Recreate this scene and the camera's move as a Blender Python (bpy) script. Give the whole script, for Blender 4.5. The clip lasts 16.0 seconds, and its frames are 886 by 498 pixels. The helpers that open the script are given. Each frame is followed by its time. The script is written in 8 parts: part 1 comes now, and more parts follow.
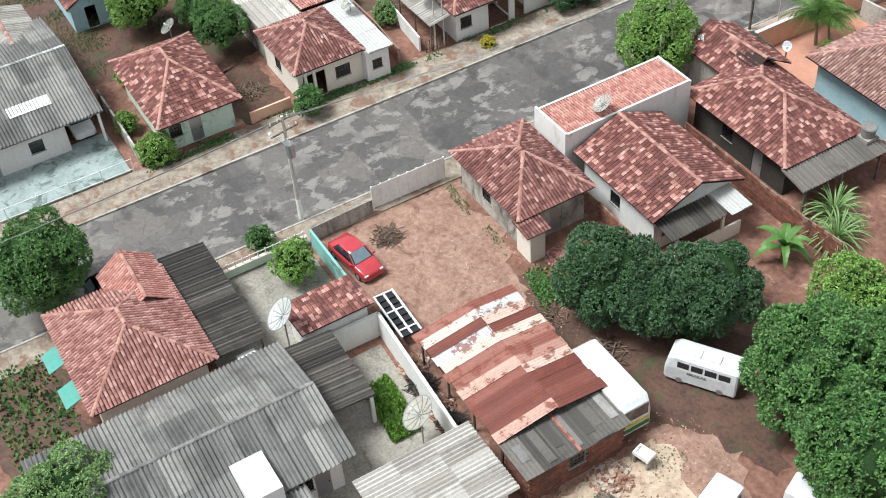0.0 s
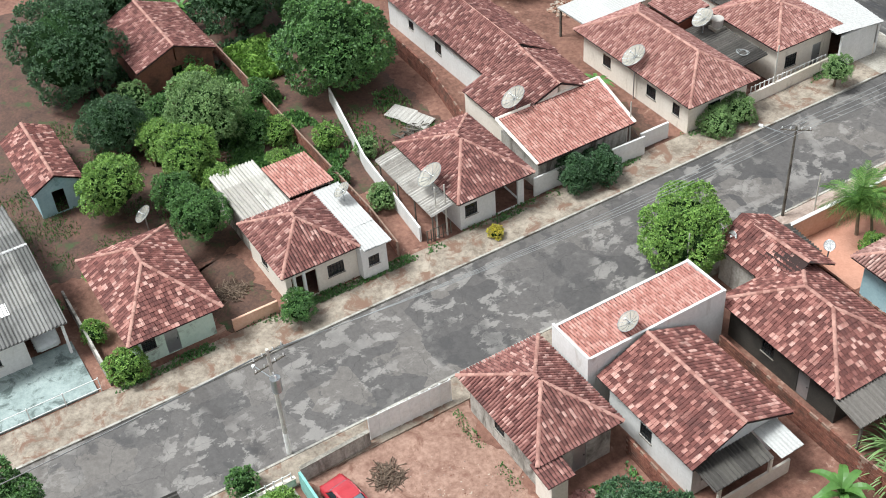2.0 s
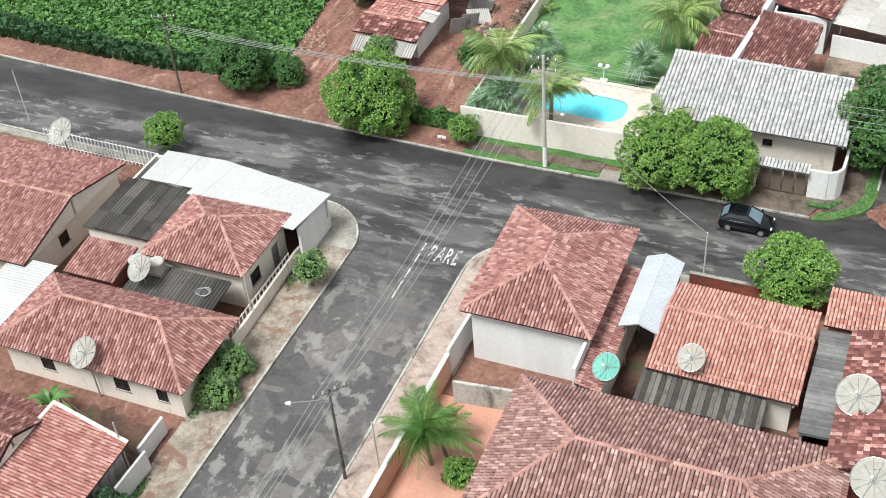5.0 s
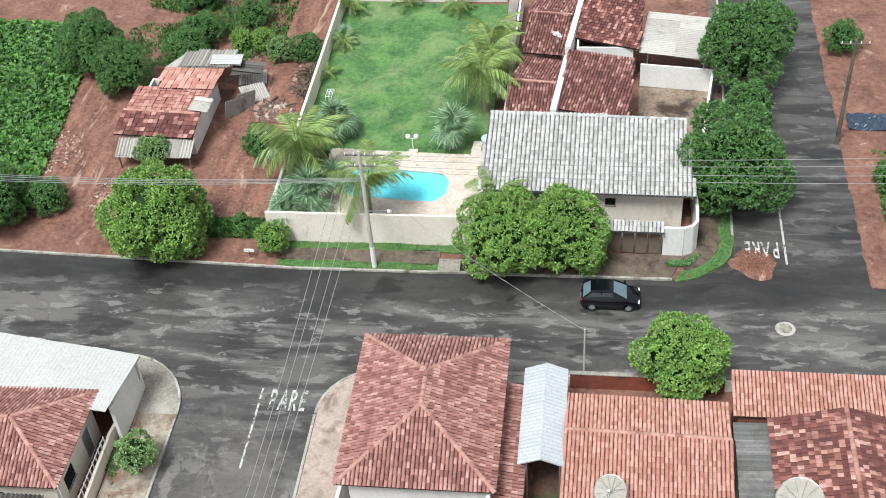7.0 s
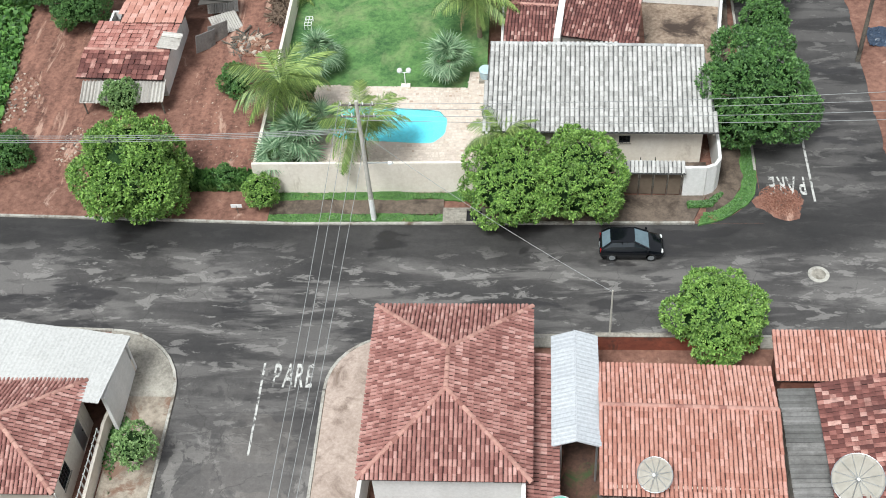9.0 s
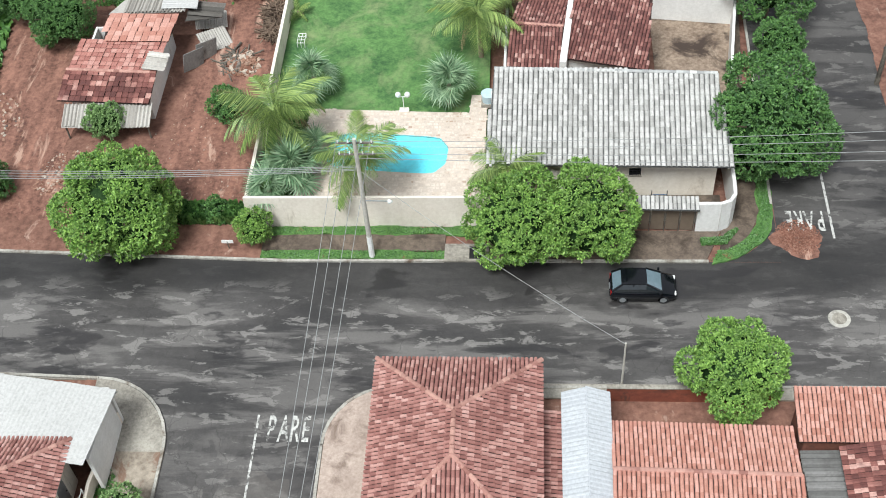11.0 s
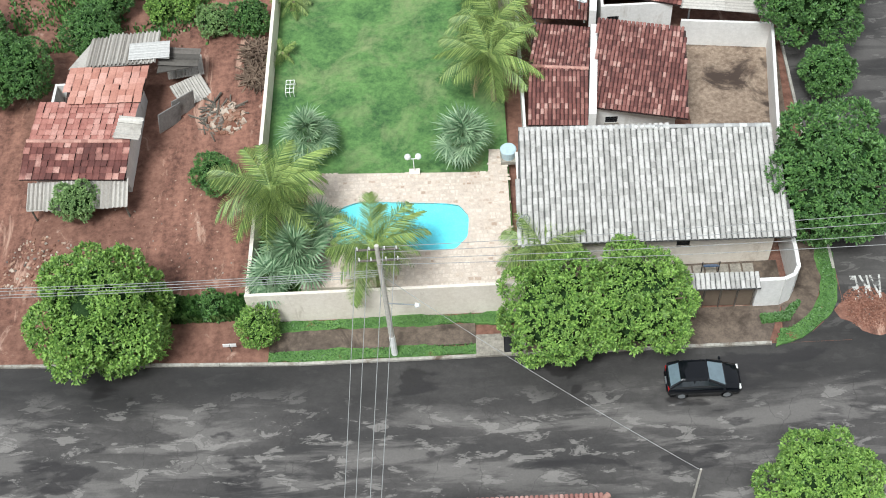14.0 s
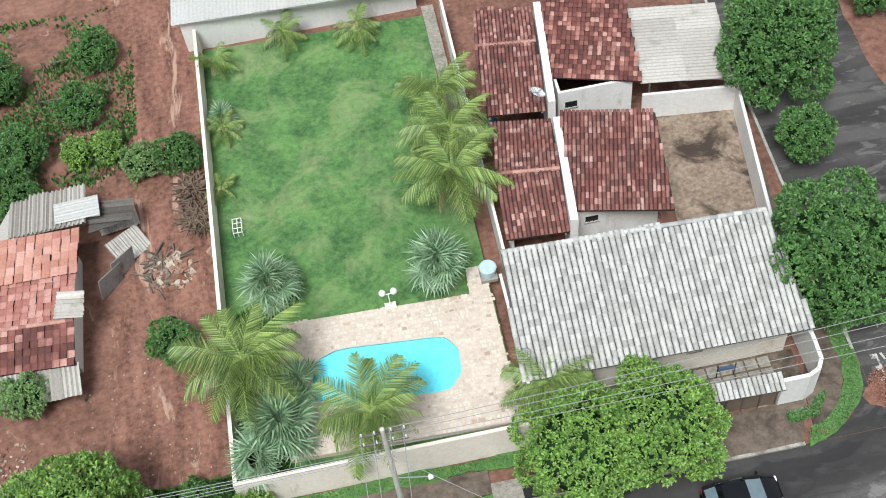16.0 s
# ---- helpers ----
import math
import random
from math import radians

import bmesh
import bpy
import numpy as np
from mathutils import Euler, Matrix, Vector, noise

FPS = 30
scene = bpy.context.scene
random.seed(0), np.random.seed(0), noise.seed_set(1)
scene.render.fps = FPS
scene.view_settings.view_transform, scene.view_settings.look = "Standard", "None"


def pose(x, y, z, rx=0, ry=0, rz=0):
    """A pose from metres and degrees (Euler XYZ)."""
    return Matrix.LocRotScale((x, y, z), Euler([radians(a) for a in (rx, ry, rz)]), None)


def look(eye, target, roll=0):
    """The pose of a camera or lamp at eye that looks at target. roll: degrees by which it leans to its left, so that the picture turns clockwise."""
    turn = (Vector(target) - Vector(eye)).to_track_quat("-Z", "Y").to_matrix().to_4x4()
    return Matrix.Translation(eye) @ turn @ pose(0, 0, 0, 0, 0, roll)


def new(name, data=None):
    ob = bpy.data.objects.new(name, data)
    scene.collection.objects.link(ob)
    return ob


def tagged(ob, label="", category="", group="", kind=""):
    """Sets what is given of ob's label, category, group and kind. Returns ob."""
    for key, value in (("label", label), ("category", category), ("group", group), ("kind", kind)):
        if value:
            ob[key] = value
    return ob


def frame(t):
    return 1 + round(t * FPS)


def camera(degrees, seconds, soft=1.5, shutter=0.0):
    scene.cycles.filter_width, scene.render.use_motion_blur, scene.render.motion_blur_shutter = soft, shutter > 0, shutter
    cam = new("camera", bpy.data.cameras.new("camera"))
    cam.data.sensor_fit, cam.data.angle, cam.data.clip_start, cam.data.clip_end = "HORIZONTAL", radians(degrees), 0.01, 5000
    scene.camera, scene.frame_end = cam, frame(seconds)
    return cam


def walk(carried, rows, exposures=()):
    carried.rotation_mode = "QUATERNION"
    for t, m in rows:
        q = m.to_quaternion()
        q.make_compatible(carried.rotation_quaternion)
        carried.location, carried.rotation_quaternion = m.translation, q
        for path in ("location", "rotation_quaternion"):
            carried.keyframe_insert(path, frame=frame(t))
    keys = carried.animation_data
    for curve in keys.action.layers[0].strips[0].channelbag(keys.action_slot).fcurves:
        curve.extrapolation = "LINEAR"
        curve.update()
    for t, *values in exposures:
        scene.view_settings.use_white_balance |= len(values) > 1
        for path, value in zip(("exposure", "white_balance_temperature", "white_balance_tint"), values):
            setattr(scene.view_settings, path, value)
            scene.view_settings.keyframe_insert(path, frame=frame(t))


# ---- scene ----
cam = camera(40.5, 16.0, soft=1.0)
PATH = [
    (0, (53.979, -88.032, 53.11), (52.711, -87.369, 51.712), -4.8),
    (0.5, (51.254, -86.699, 53.351), (49.971, -86.027, 51.971), -4.8),
    (1, (48.345, -85.229, 53.568), (47.025, -84.529, 52.239), -4.6),
    (1.5, (45.758, -83.74, 53.53), (44.425, -83.032, 52.217), -4.7),
    (2, (42.803, -82.259, 53.645), (41.47, -81.533, 52.342), -4.6),
    (2.5, (39.807, -80.393, 53.796), (38.498, -79.617, 52.499), -4.7),
    (3, (36.851, -78.371, 53.802), (35.593, -77.506, 52.51), -5.0),
    (3.5, (33.508, -75.962, 53.807), (32.39, -74.931, 52.509), -5.3),
    (4, (30.325, -73.784, 53.927), (29.373, -72.602, 52.624), -5.4),
    (4.5, (27.173, -71.242, 53.86), (26.376, -69.942, 52.566), -5.4),
    (5, (23.989, -68.846, 53.921), (23.329, -67.463, 52.636), -5.1),
    (5.2, (22.868, -67.878, 53.961), (22.252, -66.473, 52.677), -5.1),
    (7.3, (13.421, -55.433, 53.898), (13.212, -53.973, 52.547), -4.4),
    (7.5, (12.692, -54.602, 54.012), (12.503, -53.157, 52.643), -4.2),
    (8, (11.618, -52.59, 53.648), (11.446, -51.182, 52.238), -4.9),
    (8.5, (11.008, -51.203, 53.701), (10.837, -49.837, 52.249), -5.2),
    (8.7, (10.757, -50.62, 53.636), (10.588, -49.272, 52.168), -5.3),
    (10.8, (9.548, -45.279, 53.784), (9.396, -43.993, 52.26), -5.0),
    (11, (9.374, -44.494, 53.805), (9.227, -43.207, 52.282), -4.9),
    (11.5, (9.106, -42.778, 53.804), (8.964, -41.481, 52.288), -4.7),
    (12, (8.617, -40.647, 53.887), (8.489, -39.34, 52.379), -4.5),
    (12.5, (7.915, -38.634, 53.699), (7.806, -37.326, 52.19), -4.3),
    (13, (7.132, -36.361, 53.763), (7.034, -35.1, 52.214), -4.6),
    (13.5, (6.17, -34.059, 53.854), (6.08, -32.845, 52.267), -5.0),
    (14, (4.98, -31.981, 53.857), (4.911, -30.809, 52.238), -5.5),
    (14.5, (3.876, -29.736, 53.668), (3.907, -28.607, 52.018), -6.6),
    (15, (3.264, -27.352, 53.63), (3.347, -26.249, 51.963), -7.8),
    (15.5, (2.573, -24.957, 53.713), (2.654, -23.829, 52.063), -8.0),
    (16, (2.116, -22.592, 54.019), (2.191, -21.441, 52.385), -8.3),
]
walk(cam, [(t, look(eye, target, roll)) for t, eye, target, roll in PATH], [(0.0, 0.05), (3.0, 0.1), (5.0, 0.06), (7.5, -0.08), (11.0, -0.13), (13.5, -0.16), (16.0, -0.22)])

# ---- light: an even, wet, overcast afternoon ----
world = bpy.data.worlds.new("world")
scene.world = world
world.use_nodes = True
wn = world.node_tree
sky = wn.nodes.new("ShaderNodeTexSky")
sky.sky_type, sky.sun_disc = "NISHITA", False
sky.sun_elevation, sky.sun_rotation, sky.dust_density, sky.air_density = radians(58), radians(200), 3.0, 0.8
veil = wn.nodes.new("ShaderNodeMix")
veil.data_type = "RGBA"
veil.inputs[0].default_value = 0.72
wn.links.new(sky.outputs[0], veil.inputs[6])
veil.inputs[7].default_value = (11.8, 12.5, 13.4, 1)
wn.links.new(veil.outputs[2], wn.nodes["Background"].inputs[0])
wn.nodes["Background"].inputs[1].default_value = 0.073
sun_data = bpy.data.lights.new("sun", "SUN")
sun_data.energy, sun_data.angle, sun_data.color = 4.9, radians(20), (0.945, 1.0, 1.02)
sun = new("sun", sun_data)
sun.matrix_world = look((0, 0, 100), (0 + 22, -100 * 0 + 48, 0))


# ---- materials ----
def lin(r, g, b):
    return tuple(((c / 255) / 12.92 if c / 255 <= 0.04045 else ((c / 255 + 0.055) / 1.055) ** 2.4) for c in (r, g, b)) + (1.0,)


def start(name):
    m = bpy.data.materials.new(name)
    m.use_nodes = True
    t = m.node_tree
    return m, t, t.nodes["Principled BSDF"], t.nodes.new("ShaderNodeNewGeometry").outputs["Position"]


def noise_of(t, pos, scale, detail=4.0, rough=0.6, stretch=None, warp=0.0):
    src = pos
    if stretch:
        mp = t.nodes.new("ShaderNodeMapping")
        mp.inputs["Scale"].default_value = stretch
        t.links.new(src, mp.inputs["Vector"])
        src = mp.outputs[0]
    n = t.nodes.new("ShaderNodeTexNoise")
    n.inputs["Scale"].default_value, n.inputs["Detail"].default_value, n.inputs["Roughness"].default_value = scale, detail, rough
    n.inputs["Distortion"].default_value = warp
    t.links.new(src, n.inputs["Vector"])
    return n.outputs["Fac"]


def ramp(t, fac, stops, constant=False):
    r = t.nodes.new("ShaderNodeValToRGB")
    while len(r.color_ramp.elements) < len(stops):
        r.color_ramp.elements.new(0.5)
    for e, (p, c) in zip(r.color_ramp.elements, stops):
        e.position, e.color = p, c
    r.color_ramp.interpolation = "CONSTANT" if constant else "LINEAR"
    t.links.new(fac, r.inputs[0])
    return r.outputs[0]


def mix(t, fac, a, b, mode="MIX"):
    m = t.nodes.new("ShaderNodeMix")
    m.data_type, m.blend_type = "RGBA", mode
    for socket, value in ((m.inputs[0], fac), (m.inputs[6], a), (m.inputs[7], b)):
        if isinstance(value, bpy.types.NodeSocket):
            t.links.new(value, socket)
        else:
            socket.default_value = value
    return m.outputs[2]


def bump(t, bsdf, height, strength, distance=0.02):
    b = t.nodes.new("ShaderNodeBump")
    b.inputs["Strength"].default_value, b.inputs["Distance"].default_value = strength, distance
    t.links.new(height, b.inputs["Height"])
    t.links.new(b.outputs[0], bsdf.inputs["Normal"])


BLACK, WHITE = (0, 0, 0, 1), (1, 1, 1, 1)


def surface(name, a, b, big=0.4, fine=9.0, rough=0.85, relief=0.3, stain=None, stain_at=(0.55, 0.7), stain_scale=0.9, metal=0.0, stretch=None):
    """Two colours mingled at two scales, with stains of their own shape over them."""
    m, t, bsdf, pos = start(name)
    coarse = noise_of(t, pos, big, 5, 0.65, stretch)
    grain = noise_of(t, pos, fine, 4, 0.7)
    both = t.nodes.new("ShaderNodeMath")
    both.operation = "ADD"
    t.links.new(coarse, both.inputs[0])
    t.links.new(grain, both.inputs[1])
    half = t.nodes.new("ShaderNodeMath")
    half.operation, half.inputs[1].default_value = "MULTIPLY", 0.5
    t.links.new(both.outputs[0], half.inputs[0])
    col = ramp(t, half.outputs[0], [(0.38, a), (0.62, b)])
    if stain:
        spots = ramp(t, noise_of(t, pos, stain_scale, 6, 0.7, stretch, 0.6), [(stain_at[0], BLACK), (stain_at[1], WHITE)])
        col = mix(t, spots, col, stain)
    t.links.new(col, bsdf.inputs["Base Color"])
    bsdf.inputs["Roughness"].default_value, bsdf.inputs["Metallic"].default_value = rough, metal
    if relief:
        bump(t, bsdf, grain, relief)
    return m


def pieced(name, stops, rough=0.85, moss=None, moss_at=(0.5, 0.75), moss_scale=0.5, relief=0.25, metal=0.0, drift=0.0):
    """A colour of its own for each loose piece of a mesh, under stains that run across the pieces."""
    m, t, bsdf, pos = start(name)
    geo = t.nodes["Geometry"]
    both = t.nodes.new("ShaderNodeMath")
    both.operation = "ADD"
    t.links.new(geo.outputs["Random Per Island"], both.inputs[0])
    t.links.new(t.nodes.new("ShaderNodeObjectInfo").outputs["Random"], both.inputs[1])
    part_of = t.nodes.new("ShaderNodeMath")
    part_of.operation = "FRACT"
    t.links.new(both.outputs[0], part_of.inputs[0])
    share = part_of.outputs[0]
    if drift:
        # old and replaced pieces lie together in drifts
        lean = t.nodes.new("ShaderNodeMath")
        lean.operation, lean.inputs[1].default_value, lean.inputs[2].default_value = "MULTIPLY_ADD", drift, -0.5 * drift
        t.links.new(noise_of(t, pos, 0.7, 3, 0.6), lean.inputs[0])
        total = t.nodes.new("ShaderNodeMath")
        total.operation = "ADD"
        t.links.new(share, total.inputs[0])
        t.links.new(lean.outputs[0], total.inputs[1])
        share = total.outputs[0]
    col = ramp(t, share, stops)
    grain = noise_of(t, pos, 7.0, 4, 0.7)
    col = mix(t, 0.4, col, ramp(t, grain, [(0.3, (0.4, 0.38, 0.37, 1)), (0.6, WHITE)]), "MULTIPLY")
    if moss:
        spots = ramp(t, noise_of(t, pos, moss_scale, 6, 0.72), [(moss_at[0], BLACK), (moss_at[1], (0.85, 0.85, 0.85, 1))])
        col = mix(t, spots, col, moss)
    t.links.new(col, bsdf.inputs["Base Color"])
    bsdf.inputs["Roughness"].default_value, bsdf.inputs["Metallic"].default_value = rough, metal
    if relief:
        bump(t, bsdf, grain, relief)
    return m


def plain(name, col, rough=0.5, metal=0.0, coat=0.0):
    m, t, bsdf, pos = start(name)
    tone = mix(t, 0.35, col, ramp(t, noise_of(t, pos, 3.0, 5, 0.7), [(0.35, (0.55, 0.54, 0.52, 1)), (0.6, WHITE)]), "MULTIPLY")
    t.links.new(tone, bsdf.inputs["Base Color"])
    bsdf.inputs["Roughness"].default_value, bsdf.inputs["Metallic"].default_value, bsdf.inputs["Coat Weight"].default_value = rough, metal, coat
    return m


def leafy(name, dark, light, gloss=0.5):
    m, t, bsdf, pos = start(name)
    geo = t.nodes["Geometry"]
    col = ramp(t, geo.outputs["Random Per Island"], [(0.0, dark), (0.6, mix_rgb(dark, light, 0.55)), (1.0, light)])
    shade = ramp(t, noise_of(t, pos, 0.9, 3, 0.6), [(0.36, (0.4, 0.43, 0.42, 1)), (0.62, WHITE)])
    tone = mix(t, 0.4, col, shade, "MULTIPLY")
    t.links.new(tone, bsdf.inputs["Base Color"])
    bsdf.inputs["Roughness"].default_value = gloss
    thin = t.nodes.new("ShaderNodeBsdfTranslucent")
    t.links.new(tone, thin.inputs["Color"])
    blend = t.nodes.new("ShaderNodeMixShader")
    blend.inputs[0].default_value = 0.16
    t.links.new(bsdf.outputs[0], blend.inputs[1])
    t.links.new(thin.outputs[0], blend.inputs[2])
    t.links.new(blend.outputs[0], t.nodes["Material Output"].inputs["Surface"])
    return m


def mix_rgb(a, b, f):
    return tuple(x + (y - x) * f for x, y in zip(a, b))


def meshed(name, col, open_share):
    """Perforated sheet too fine to show its holes one by one: part of what is behind it shows through."""
    m, t, bsdf, pos = start(name)
    t.links.new(mix(t, 0.4, col, ramp(t, noise_of(t, pos, 3.0, 5, 0.7), [(0.35, (0.6, 0.59, 0.57, 1)), (0.6, WHITE)]), "MULTIPLY"), bsdf.inputs["Base Color"])
    bsdf.inputs["Roughness"].default_value = 0.6
    holes, both = t.nodes.new("ShaderNodeBsdfTransparent"), t.nodes.new("ShaderNodeMixShader")
    both.inputs[0].default_value = open_share
    t.links.new(bsdf.outputs[0], both.inputs[1])
    t.links.new(holes.outputs[0], both.inputs[2])
    t.links.new(both.outputs[0], t.nodes["Material Output"].inputs["Surface"])
    return m


SOIL = surface("red_soil", lin(92, 61, 50), lin(142, 103, 87), 0.35, 2.6, 0.9, 1.0, lin(168, 138, 122), (0.6, 0.7), 0.7)
SOIL_PALE = surface("trodden_soil", lin(122, 90, 76), lin(168, 136, 119), 0.5, 3.0, 0.85, 0.8, lin(116, 82, 68), (0.52, 0.64), 0.5)
SOIL_DARK = surface("dark_and_shaded_soil", lin(62, 44, 36), lin(104, 74, 60), 0.6, 4.0, 0.75, 0.9, lin(60, 76, 40), (0.55, 0.66), 0.7)
GRASS = surface("lawn", lin(50, 86, 46), lin(98, 138, 76), 0.5, 3.2, 0.9, 1.0, lin(138, 150, 104), (0.5, 0.78), 0.3)
SAND = surface("wet_pale_sand", lin(158, 136, 116), lin(196, 176, 154), 0.5, 3.0, 0.8, 0.5, lin(134, 104, 86), (0.55, 0.66), 0.5)
WEEDS = surface("weeds", lin(56, 94, 44), lin(98, 136, 70), 0.7, 10.0, 0.9, 0.9, lin(112, 82, 58), (0.6, 0.68), 0.9)
CONCRETE = surface("worn_concrete", lin(120, 114, 104), lin(168, 162, 150), 0.5, 6.0, 0.8, 0.3, lin(84, 78, 68), (0.54, 0.7), 0.6)
KERBSTONE = surface("whitish_kerb", lin(138, 134, 125), lin(186, 182, 172), 0.6, 6.0, 0.8, 0.3, lin(104, 90, 76), (0.52, 0.68), 0.7)
ROAD_RUTS = surface("rutted_red_soil", lin(84, 54, 44), lin(150, 107, 90), 1.1, 3.0, 0.85, 1.0, lin(172, 138, 120), (0.57, 0.64), 0.9, stretch=(1.0, 0.2, 1))
PAVING = surface("cracked_pavement", lin(114, 102, 89), lin(168, 156, 140), 0.6, 3.0, 0.85, 0.5, lin(122, 95, 79), (0.5, 0.6), 0.7)
DRIVE = surface("stained_yard_concrete", lin(104, 86, 72), lin(156, 138, 120), 0.5, 4.0, 0.7, 0.3, lin(62, 49, 41), (0.5, 0.62), 0.35)
TILED_YARD = surface("painted_terracotta_yard", lin(182, 128, 106), lin(204, 152, 130), 0.4, 8.0, 0.6, 0.15, lin(150, 98, 78), (0.58, 0.75), 0.3)
PINK_SLAB = surface("pale_pink_concrete", lin(152, 134, 122), lin(186, 168, 155), 0.5, 6.0, 0.8, 0.3, lin(112, 94, 82), (0.5, 0.68), 0.5)
GREEN_YARD = surface("green_grey_wet_yard", lin(128, 142, 138), lin(164, 176, 172), 0.6, 4.0, 0.4, 0.2, lin(92, 104, 100), (0.52, 0.62), 0.8)
STONE_DECK = pieced("deck_stone", [(0, lin(196, 180, 166)), (0.5, lin(220, 207, 194)), (0.9, lin(210, 194, 178)), (1, lin(172, 148, 130))], 0.75, lin(174, 146, 126), (0.58, 0.78), 0.3)
DECK_GROUT = surface("deck_grout", lin(190, 175, 161), lin(208, 194, 180), 0.8, 8.0, 0.95, 0.2)
WALL_WHITE = surface("white_render", lin(208, 206, 201), lin(228, 226, 222), 0.5, 5.0, 0.85, 0.1, lin(184, 177, 167), (0.6, 0.75), 0.8, stretch=(1, 1, 0.25))
WALL_CREAM = surface("cream_render", lin(216, 205, 190), lin(234, 225, 212), 0.5, 5.0, 0.85, 0.1, lin(170, 154, 136), (0.6, 0.76), 0.8, stretch=(1, 1, 0.25))
WALL_GREY = surface("weathered_grey_render", lin(150, 144, 136), lin(196, 190, 180), 0.6, 5.0, 0.9, 0.2, lin(88, 82, 74), (0.48, 0.64), 0.7, stretch=(1, 1, 0.3))
WALL_PINK = surface("peach_render", lin(206, 158, 132), lin(222, 182, 158), 0.5, 5.0, 0.85, 0.1, lin(182, 130, 106), (0.6, 0.75), 0.7)
WALL_BLUE = surface("pale_blue_render", lin(150, 182, 190), lin(176, 204, 208), 0.5, 5.0, 0.85, 0.1, lin(118, 142, 146), (0.6, 0.75), 0.7)
WALL_GREEN = surface("pale_green_render", lin(186, 208, 190), lin(206, 222, 206), 0.5, 5.0, 0.85, 0.1, lin(130, 140, 124), (0.56, 0.72), 0.7)
WALL_TEAL = surface("turquoise_render", lin(112, 172, 164), lin(140, 192, 182), 0.5, 5.0, 0.85, 0.1, lin(96, 110, 100), (0.52, 0.68), 0.8)
WALL_RED = surface("rust_red_render", lin(112, 58, 44), lin(142, 78, 58), 0.6, 5.0, 0.9, 0.2, lin(74, 52, 43), (0.5, 0.68), 0.8)
BRICK = pieced("hollow_brick", [(0, lin(122, 75, 60)), (0.5, lin(146, 95, 78)), (1, lin(106, 64, 52))], 0.9, lin(74, 58, 49), (0.46, 0.66), 0.7)
MORTAR = surface("mortar", lin(128, 104, 90), lin(156, 130, 114), 0.8, 8.0, 0.95, 0.2)
TIMBER = surface("weathered_boards", lin(76, 71, 64), lin(116, 109, 98), 0.8, 10.0, 0.85, 0.3, lin(50, 46, 40), (0.52, 0.7), 0.9)
TIMBER_DARK = surface("blackened_boards", lin(40, 37, 34), lin(70, 65, 58), 0.8, 10.0, 0.85, 0.3, lin(96, 90, 80), (0.62, 0.75), 0.9)
WET_DRIVE = surface("wet_stained_concrete", lin(78, 67, 58), lin(118, 104, 91), 0.5, 4.0, 0.5, 0.3, lin(54, 45, 38), (0.52, 0.66), 0.4)
TILE_DARK = pieced("weathered_clay_tiles", [(0, lin(94, 54, 49)), (0.45, lin(118, 71, 64)), (0.72, lin(146, 95, 86)), (0.88, lin(178, 128, 116)), (1, lin(198, 156, 144))], 0.85, lin(80, 50, 47), (0.5, 0.75), 0.6, 0.3, drift=0.7)
TILE_MAROON = pieced("dark_maroon_clay_tiles", [(0, lin(100, 61, 57)), (0.5, lin(130, 83, 76)), (0.85, lin(158, 111, 102)), (1, lin(194, 154, 143))], 0.85, lin(80, 52, 49), (0.52, 0.78), 0.6, 0.3, drift=0.6)
TILE_RED = pieced("red_clay_tiles", [(0, lin(130, 84, 77)), (0.45, lin(158, 110, 101)), (0.85, lin(178, 132, 122)), (1, lin(194, 152, 142))], 0.85, lin(112, 71, 64), (0.54, 0.8), 0.8, 0.3, drift=0.5)
TILE_BROWN = pieced("brown_red_clay_tiles", [(0, lin(128, 92, 85)), (0.5, lin(154, 116, 107)), (0.9, lin(176, 140, 130)), (1, lin(196, 164, 153))], 0.85, lin(108, 73, 66), (0.52, 0.78), 0.8, 0.3, drift=0.4)
TILE_ORANGE = pieced("new_orange_clay_tiles", [(0, lin(176, 120, 104)), (0.5, lin(192, 140, 124)), (1, lin(208, 160, 146))], 0.85, lin(146, 94, 82), (0.56, 0.82), 0.6, drift=0.4)
TILE_SALMON = pieced("salmon_clay_tiles", [(0, lin(160, 104, 94)), (0.5, lin(182, 126, 114)), (1, lin(200, 152, 140))], 0.85, lin(136, 88, 80), (0.56, 0.82), 0.6, drift=0.5)
UNDER_WHITE = plain("grey_roof_deck", lin(84, 84, 83), 0.9)
TILE_WHITE = pieced("whitish_roof_tiles", [(0, lin(166, 164, 159)), (0.5, lin(190, 188, 183)), (1, lin(204, 202, 197))], 0.75, lin(138, 136, 130), (0.54, 0.76), 0.9)
CAP = pieced("mortared_ridge_tiles", [(0, lin(158, 112, 101)), (0.6, lin(190, 146, 132)), (1, lin(138, 92, 82))], 0.85, lin(112, 74, 66), (0.56, 0.76), 0.8)
CAP_WHITE = pieced("grey_ridge_tiles", [(0, lin(150, 150, 148)), (1, lin(208, 208, 204))], 0.8)
FIBRE = pieced("grey_fibre_cement_sheets", [(0, lin(102, 101, 98)), (0.5, lin(130, 128, 125)), (1, lin(152, 149, 144))], 0.85, lin(72, 69, 66), (0.48, 0.7), 0.5)
FIBRE_PALE = pieced("pale_fibre_cement_sheets", [(0, lin(168, 162, 154)), (1, lin(198, 194, 186))], 0.85, lin(120, 114, 106), (0.54, 0.74), 0.6)
FIBRE_DARK = pieced("dark_fibre_cement_sheets", [(0, lin(72, 68, 64)), (0.5, lin(94, 90, 84)), (1, lin(116, 110, 104))], 0.85, lin(60, 56, 54), (0.5, 0.7), 0.6)
